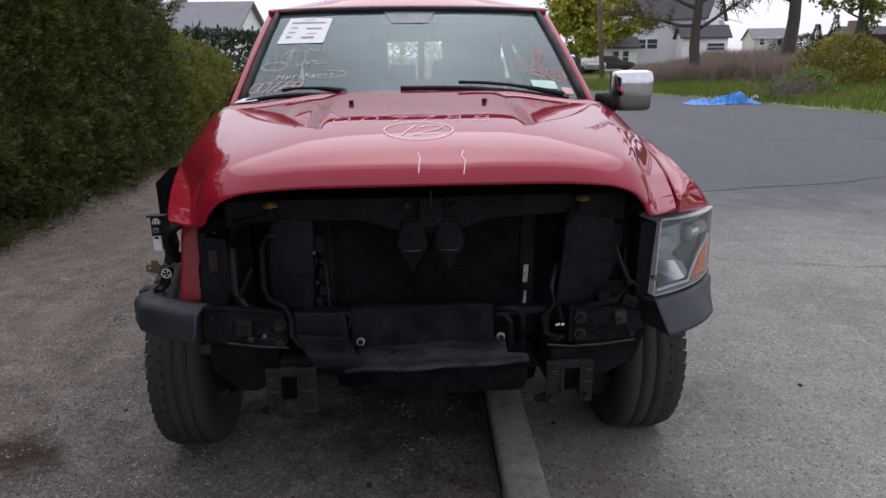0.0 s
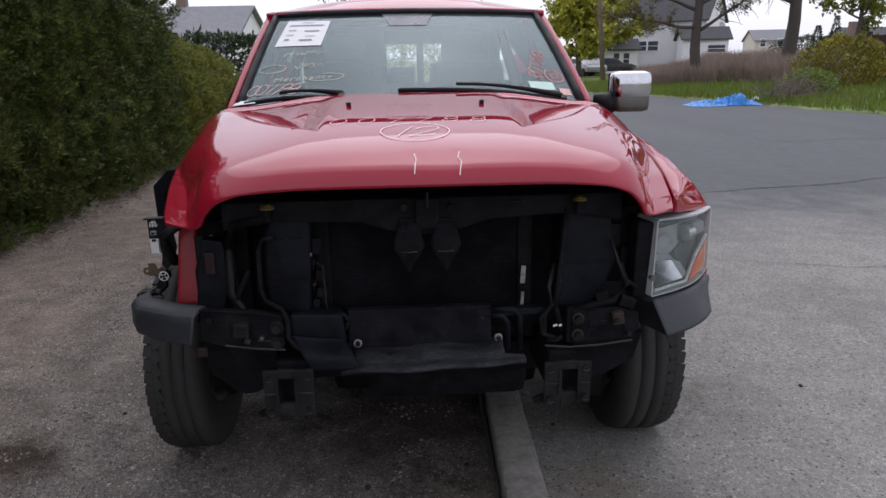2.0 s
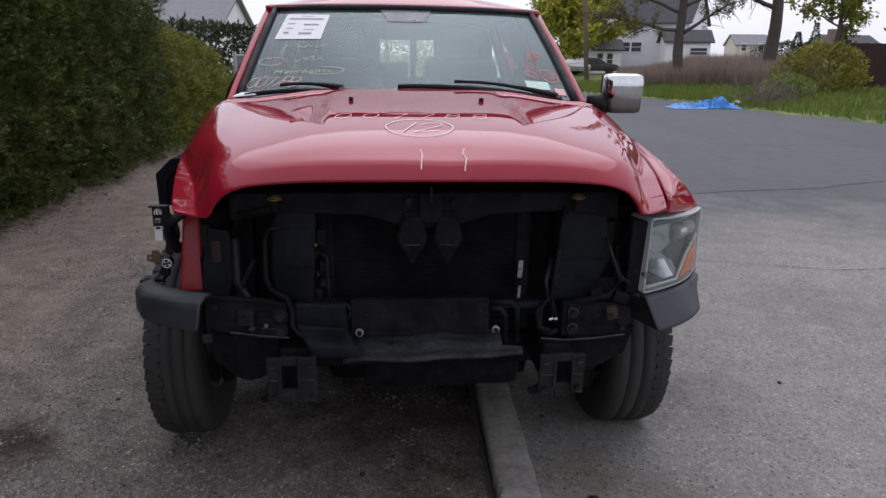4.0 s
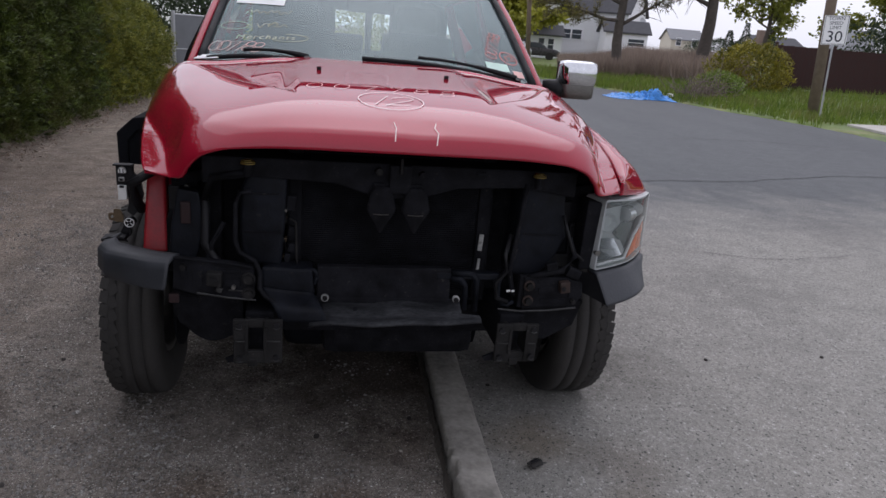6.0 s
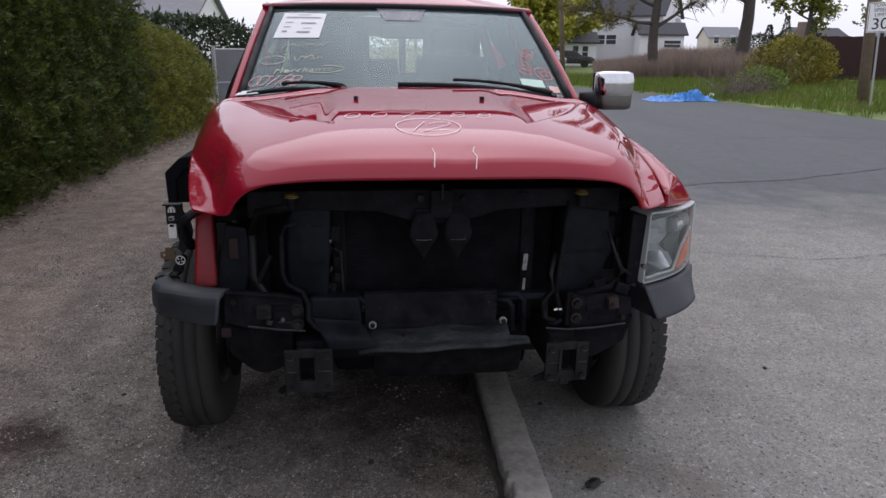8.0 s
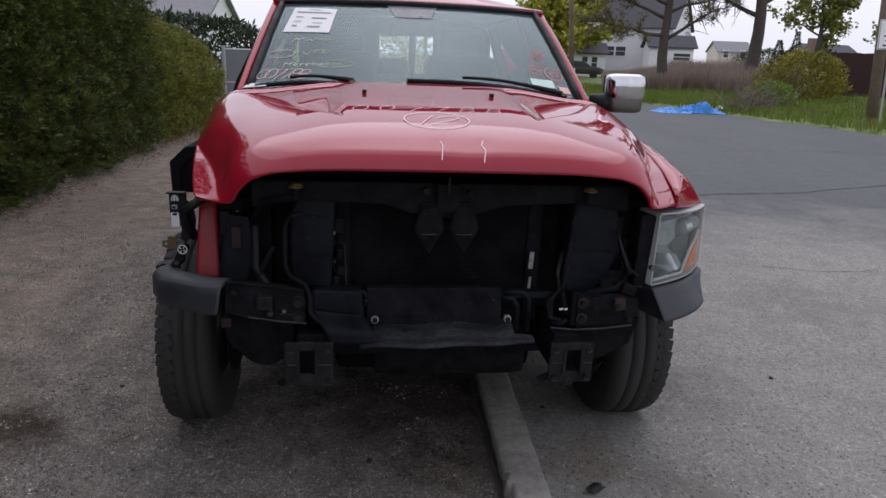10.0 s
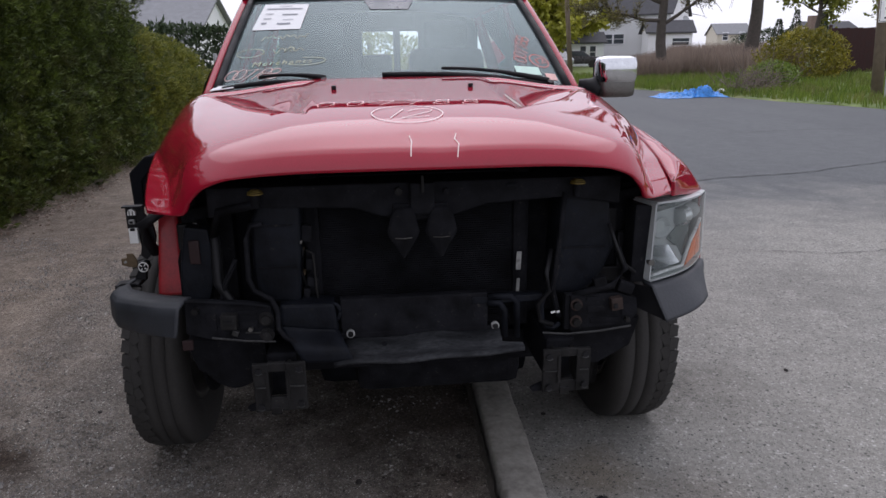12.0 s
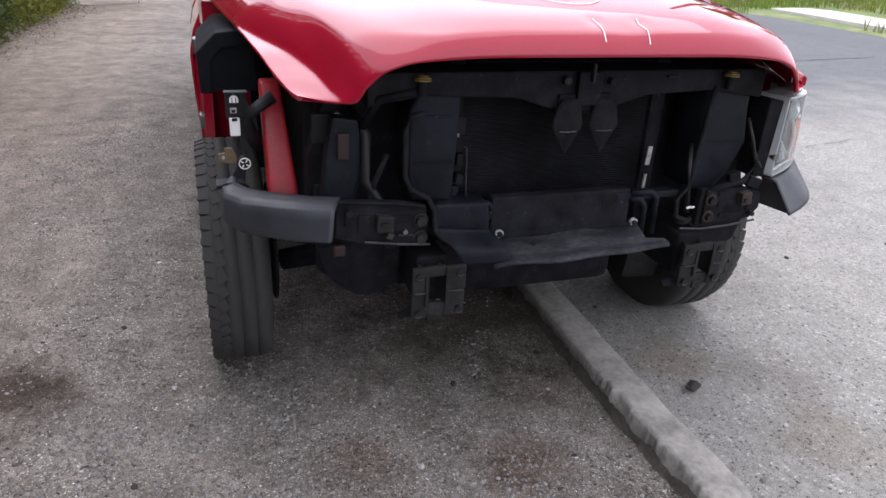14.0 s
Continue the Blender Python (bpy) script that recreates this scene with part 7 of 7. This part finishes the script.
tagged(porch, "white enclosed porch with a low dark roof", "porch")
for x in (-1.7, -0.9, 0.6, 1.5):
    window(porch, x, -1.6, 1.1, 0.55, 1.1)
dish = empty("satellite_dish", at_height(29.2, 66.6, 1.58) @ pose(0, 0, 2.6, 62, 0, 30))
part("bowl", grid(lambda u, v: Vector((math.cos(u * 6.2832) * v * 0.5, math.sin(u * 6.2832) * v * 0.42, 0.16 * v * v)), lin(0, 1, 25), lin(0.02, 1, 6)), "galv", dish, "grey dish bowl", True)
part("arm", tube([(0, -0.4, 0.1), (0, -0.2, 0.45)], 0.02, 6), "galv", dish, "thin arm")
part("mount", tube([(0, 0, 0), (0, -0.4, -0.5)], 0.04, 6), "galv", dish, "mast")
tagged(dish, "grey satellite dish on the low roof", "satellite dish")
for nm, x, y, w, dp, wh, rh, wm, rm, rz in (("cream_house", 47, 94, 6, 8, 2.3, 1.7, "cream", "grey_shingle", -10), ("far_house", 58.0, 90, 10, 8, 2.2, 1.8, "cream", "shingle", 5), ("far_house", 49.5, 62, 6, 6, 2.2, 2.2, "siding", "grey_shingle", 30), ("far_house", 63, 74, 8, 7, 2.2, 2.2, "siding", "shingle", 20)):
    hh = gable(nm, w, dp, wh, rh, wm, rm, "x" if rz < 10 else "y")
    hh.matrix_basis = at_land(x, y, rz) @ Matrix.Diagonal((0.72, 0.72, 0.78, 1))
    tagged(hh, "pale far house with a gabled roof", "house")
    for k in (-1.6, 1.4):
        window(hh, k, -dp / 2, 1.9, 0.9, 1.2)
chim = put("chimney_stack", box((0, 0, 1.4), (0.9, 0.9, 4.4), bevel=0.03), "brick")
chim.matrix_basis = at_land(41.8, 66, 0, 0.7) @ Matrix.Diagonal((0.75, 0.75, 1, 1))
tagged(chim, "brown brick chimney of a far house", "chimney")

grey = gable("grey_roofed_house", 17.0, 9.0, 2.9, 2.3, "siding", "grey_shingle")
grey.matrix_basis = pose(-18.5, 42.0, -0.5, 0, 0, -3)
tagged(grey, "low house with a pale grey shingle roof beyond the hedge", "house")
part("chimney", box((4.4, 0.2, 5.4), (0.55, 0.55, 0.9), bevel=0.02), "brick", grey, "small dark chimney")

fence = empty("board_fence", at_land(22.3, 25.0, -14))
tagged(fence, "red-brown board fence along a garden", "fence")
for k in range(60):
    part("board", box((-4.2 + k * 0.16, 0, 0.85), (0.157, 0.025, 1.75 + 0.02 * math.sin(k * 2.1)), bevel=0.004), "fence", fence)
for z in (0.4, 1.4):
    part("rail", box((0.5, 0.04, z), (9.6, 0.04, 0.09)), "fence", fence, "fence rail")
for k in range(5):
    part("post", box((-4.2 + k * 2.4, 0.08, 0.9), (0.1, 0.1, 1.9)), "fence", fence, "fence post")

screen_bush = shrub("bush", 8.0, 2.6, 3.4, "far_green", 73, 6000, 0.2, "dark leaves")
screen_bush.matrix_basis = at_land(25.6, 26.0, -14)
tagged(screen_bush, "dark evergreen bushes behind the board fence", "bush")

# gate at the end of the hedge
gate = empty("metal_gate", pose(-3.62, 12.75, 0.0, 0, 0, 8))
tagged(gate, "grey metal gate post and panel at the hedge's end", "gate")
part("post", tube([(0, 0, -0.05), (0, 0, 1.55)], 0.04, 10), "galv", gate, "grey steel post")
part("post", tube([(1.1, 0.5, -0.05), (1.1, 0.5, 1.55)], 0.03, 10), "galv", gate, "grey steel post")
part("panel", box((0.55, 0.25, 0.80), (1.16, 0.02, 1.34), (0, 0, 24.4), 0.004), "gate_grey", gate, "grey sheet panel")
for z in (0.12, 0.8, 1.48):
    part("rail", tube([(0, 0, z), (1.1, 0.5, z)], 0.018, 8), "galv", gate, "gate rail")
back = shrub("bush", 7.0, 2.5, 2.3, "far_green", 71, 6500, 0.22, "dark leaves")
back.matrix_basis = pose(-6.3, 21.0, 0, 0, 0, 12)
tagged(back, "dark green bushes behind the hedge's end", "bush")
tall = tree("tree", 5.4, 0.14, 77, "spring_leaf", 0.35, 4500, 0.12, limbs=14, fork=0.6, spread_k=0.30)
tall.matrix_basis = pose(-6.9, 11.6, 0)
tagged(tall, "leafy green tree rising behind the hedge", "tree")
back2 = shrub("bush", 9.0, 2.5, 2.3, "spring_leaf", 72, 5500, 0.2, "fresh green leaves")
back2.matrix_basis = pose(-1.5, 31.0, 0, 0, 0, 5)
tagged(back2, "fresh green bushes at the end of the drive", "bush")


def car(mat, m, label):
    root = empty("parked_car", m)
    prof = [(-2.2, 0.35), (-2.25, 0.75), (-1.9, 0.92), (-1.2, 0.98), (-0.6, 1.40), (0.9, 1.42), (1.6, 1.0), (2.15, 0.95), (2.25, 0.6), (2.2, 0.35)]
    part("body", prism(prof, "y", -0.85, 0.85, 0.06), mat, root, "", True)
    part("window", prism([(-1.02, 1.0), (-0.55, 1.34), (0.85, 1.36), (1.35, 1.0)], "y", -0.865, 0.865, 0.01), "window_dark", root, "dark side windows")
    for x in (-1.4, 1.4):
        for y in (-0.8, 0.8):
            part("wheel", cyl((x, y - 0.1, 0.32), (x, y + 0.1, 0.32), 0.32, 0.32, 20), "rubber", root, "black wheel")
    return tagged(root, label, "car")


car("car_pale", at_land(14.0, 57, 100), "pale car parked before the white house")
car("car_dark", at_land(16.0, 57.5, 165), "dark car parked behind the weeds")

# ---- writing and papers on the pickup ----
sheet = on_glass("window_sheet", *rect(0.235, 0.27, 6, 6), "paper", -0.72, 0.745, "white printed paper stuck on the windscreen", -4.0)
for y, w, h, x in ((0.083, 0.05, 0.006, 0.0), (0.060, 0.14, 0.011, 0.0), (0.018, 0.03, 0.008, -0.05), (0.012, 0.06, 0.012, 0.03), (-0.02, 0.03, 0.008, -0.05), (-0.055, 0.02, 0.016, -0.055), (-0.06, 0.05, 0.016, 0.02), (-0.03, 0.04, 0.006, 0.03)):
    on_glass("print", *rect(w * 1.33, h * 0.9, 4, 1, x * 1.33, y * 1.33), "print_grey", -0.72, 0.745, "grey print on the sheet", -4.0, sheet, 0.006)
vs, fs = text_mesh("Merchants", 0.052, 1.2)
vs = [(v[0] + 0.2 * v[1], v[1]) for v in vs]
on_glass("glass_writing", vs, fs, "chalk_green", -0.64, 0.24, "pale handwriting on the glass")
on_glass("glass_writing", *strokes([arc(0.10, 0.0, 0.085, 0.030, 100, -150)], 0.004), "chalk_green", -0.64, 0.24, "loop round the writing")
on_glass("glass_writing", *strokes([[(x, 0.014 * math.sin(x * 190 + k) + 0.008 * math.sin(x * 70)) for x in lin(-w, w, 40)] for k, w in ((0, 0.11),)], 0.0035), "chalk_green", -0.66, 0.50, "scrawled line on the glass")
on_glass("glass_writing", *strokes([[(x, 0.016 * math.sin(x * 150) + 0.01 * math.cos(x * 60)) for x in lin(-0.07, 0.07, 34)], arc(-0.17, -0.01, 0.062, 0.034, 60, 420, 22)] + number("12", 0.035, 0.03), 0.0035), "chalk_green", -0.62, 0.365, "circled scrawl on the glass")
on_glass("glass_writing", *strokes(number("007788", 0.074, 0.037, 0.25), 0.0036), "chalk_pink", -0.795, 0.155, "red number 007788 on the glass", -3)
on_glass("glass_writing", *strokes(number("007788", 0.060, 0.040, 0.15), 0.004), "chalk_red", 0.79, 0.36, "red number 007788 on the glass", 72)
on_glass("glass_writing", *strokes(number("12", 0.042, 0.028) + [arc(0, 0, 0.042, 0.052, 0, 360, 24)], 0.005), "chalk_red", 0.87, 0.245, "red circled number on the glass", 20)
on_glass("inspection_sticker", *rect(0.115, 0.062, 4, 3), "sticker", 0.765, 0.145, "pale green sticker on the glass")
on_glass("inspection_sticker", *rect(0.05, 0.05, 3, 3), "chalk_pink", 0.90, 0.10, "faded red sticker on the glass")
slip = raw("paper_slip", [screen(-1.0, 0.0, 0.03), screen(-0.86, -0.005, 0.035), screen(-0.90, 0.045, 0.02), screen(-0.98, 0.06, 0.015)], [(0, 1, 2, 3)], "paper", truck)
thick(slip, 0.003)
tagged(slip, "scrap of white paper at the screen's corner")
for k, ch in enumerate("007788"):
    on_hood("digit", number(ch, 0.080, 0.09, 0.2), 0.0026, "chalk", -0.035 + (k - 2.5) * 0.094, -0.262 + 0.004 * math.sin(k * 2), "pale hand-drawn digit " + ch)
on_hood("chalk_ring", [arc(0, 0, 0.108, 0.112, 60, 415, 34)], 0.0036, "chalk", -0.020, -0.432, "pale ring round the number 12")
for k, ch in enumerate("12"):
    on_hood("digit", number(ch, 0.115, 0.055, 0.3), 0.0036, "chalk", -0.020 + (k - 0.5) * 0.065, -0.432, "pale hand-drawn digit " + ch)
on_hood("bonnet_mark", [[(0, 0.055), (0.004, 0.02), (-0.002, -0.03)]], 0.0028, "chalk", -0.03, -0.700, "pale chalk tick")
on_hood("bonnet_mark", [[(0.004, 0.06), (-0.004, 0.03), (0.004, 0.0), (-0.004, -0.035)]], 0.0028, "chalk", 0.097, -0.698, "pale chalk tick")

# ---- loose bits on the ground ----
def pebble_field(name, x, y, z, r, seed, label):
    """Loose stones as one mesh: low four-sided humps of uneven shape at the places given."""
    g = np.random.default_rng(seed)
    n = len(x)
    a = g.uniform(0, 2 * np.pi, n)[:, None] + np.linspace(0, 2 * np.pi, 5)[:4] + g.uniform(-0.35, 0.35, (n, 4))
    rr = r[:, None] * g.uniform(0.65, 1.3, (n, 4))
    base = np.stack([x[:, None] + rr * np.cos(a), y[:, None] + rr * np.sin(a), np.repeat((z - 0.3 * r)[:, None], 4, 1)], -1)
    tip = np.stack([x + r * g.uniform(-0.4, 0.4, n), y + r * g.uniform(-0.4, 0.4, n), z + r * g.uniform(0.45, 1.0, n)], -1)[:, None]
    vs = np.concatenate([base, tip], 1).reshape(-1, 3)
    k = (np.arange(n) * 5)[:, None]
    sides = np.stack([np.concatenate([k + q, k + (q + 1) % 4, k + 4], 1) for q in range(4)], 1).reshape(-1, 3)
    return tagged(raw(name, vs.tolist(), sides.tolist(), "stone"), label, "gravel", kind="stuff")


def gravel_places(n, seed):
    g = np.random.default_rng(seed)
    x, y = g.uniform(-3.6, 0.25, n * 2), -1.5 + 5.0 * g.random(n * 2) ** 1.9
    keep = np.array([noise.noise((p * 0.9, q * 0.7, 4)) + 0.5 * noise.noise((p * 4, q * 4, 8)) for p, q in zip(x, y)]) + g.uniform(-0.4, 0.3, n * 2) - 0.25 * (x < -2.1) - 0.22 * (np.hypot(x + 0.05, y - 0.12) < 0.85) - 0.6 * ((np.abs(x) < 0.75) & (y > 0.3)) > 0.05
    x, y = x[keep][:n], y[keep][:n]
    z = np.array([gravel_height(p, q) for p, q in zip(x, y)])
    return x, y, z, 0.0016 + 0.0100 * g.random(len(x)) ** 2.9


def road_places(n, seed):
    g = np.random.default_rng(seed)
    x, y = 0.46 + 5 * g.random(n * 2) ** 1.6, -1.4 + 7 * g.random(n * 2) ** 1.5
    keep = np.array([noise.noise((p * 1.3, q * 1.3, 14)) for p, q in zip(x, y)]) + g.uniform(-0.3, 0.3, n * 2) > 0.05
    x, y = x[keep][:n], y[keep][:n]
    return x, y, np.array([0.030 * smooth01((p - 0.3) / 0.6) for p in x]), 0.0012 + 0.0055 * g.random(len(x)) ** 3


pebble_field("gravel_stones", *gravel_places(95000, 3), 3, "loose grey gravel on the drive")
pebble_field("road_grit", *road_places(9000, 9), 9, "loose grit on the asphalt")
g_end = np.random.default_rng(12)
pebble_field("kerb_crumbs", g_end.normal(0.355, 0.06, 420), g_end.normal(-1.13, 0.07, 420), np.full(420, 0.016), 0.003 + 0.013 * g_end.random(420) ** 2, 13, "pale crumbs of broken kerb concrete")


def stone(x, y, r, mat, seed, label):
    rnd = random.Random(seed)
    bm = bmesh.new()
    bmesh.ops.create_icosphere(bm, subdivisions=2, radius=r)
    for v in bm.verts:
        v.co = Vector((v.co.x, v.co.y * 0.8, v.co.z * 0.5)) * (1 + 0.3 * noise.noise(v.co * 1.2 / r + Vector((seed, 0, 0))))
    ob = put("stone", bm, mat, False)
    z = gravel_height(x, y) if x < 0.3 else 0.03 * smooth01((x - 0.3) / 0.6)
    ob.matrix_basis = pose(x, y, z + r * 0.25, 0, 0, rnd.uniform(0, 360))
    return tagged(ob, label, "stone")


for k, (x, y, r, mt, lb) in enumerate(((-1.41, 0.30, 0.012, "lump", "dark lump on the gravel"), (-0.47, -0.74, 0.012, "pale_stone", "pale pebble on the gravel"), (-0.87, -0.29, 0.010, "pale_stone", "pale pebble on the gravel"), (0.13, -0.21, 0.013, "lump", "dark lump in the dirt"), (1.74, 0.30, 0.013, "lump", "dark chip on the asphalt"), (2.45, 0.35, 0.013, "lump", "dark chip on the asphalt"),
                                      (-1.28, -0.62, 0.012, "lump", "dark lump on the gravel"), (-1.2, -0.15, 0.011, "pale_stone", "pale pebble on the gravel"), (-0.25, -0.35, 0.014, "lump", "dark crumb in the dirt"), (0.52, 0.05, 0.012, "lump", "dark chip beside the kerb"), (0.75, -0.85, 0.011, "pale_stone", "pale pebble on the asphalt"), (1.28, 0.9, 0.012, "lump", "dark chip on the asphalt"))):
    stone(x, y, r, mt, k, lb)
scrap2 = empty("plastic_scrap", pose(0.575, -0.585, 0.026, 0, 0, 35) @ Matrix.Diagonal((0.95, 0.75, 0.45, 1)))
part("shell", prism([(-0.035, -0.02), (0.02, -0.032), (0.04, 0.0), (0.022, 0.03), (-0.03, 0.024)], "z", 0.0, 0.016, 0.003), "rubber", scrap2)
part("rib", box((0.0, 0.0, 0.02), (0.05, 0.008, 0.010), bevel=0.002), "black", scrap2)
part("rib", box((0.005, 0.014, 0.019), (0.04, 0.006, 0.008), bevel=0.002), "bay", scrap2)
tagged(scrap2, "broken black plastic scrap on the asphalt", "scrap")
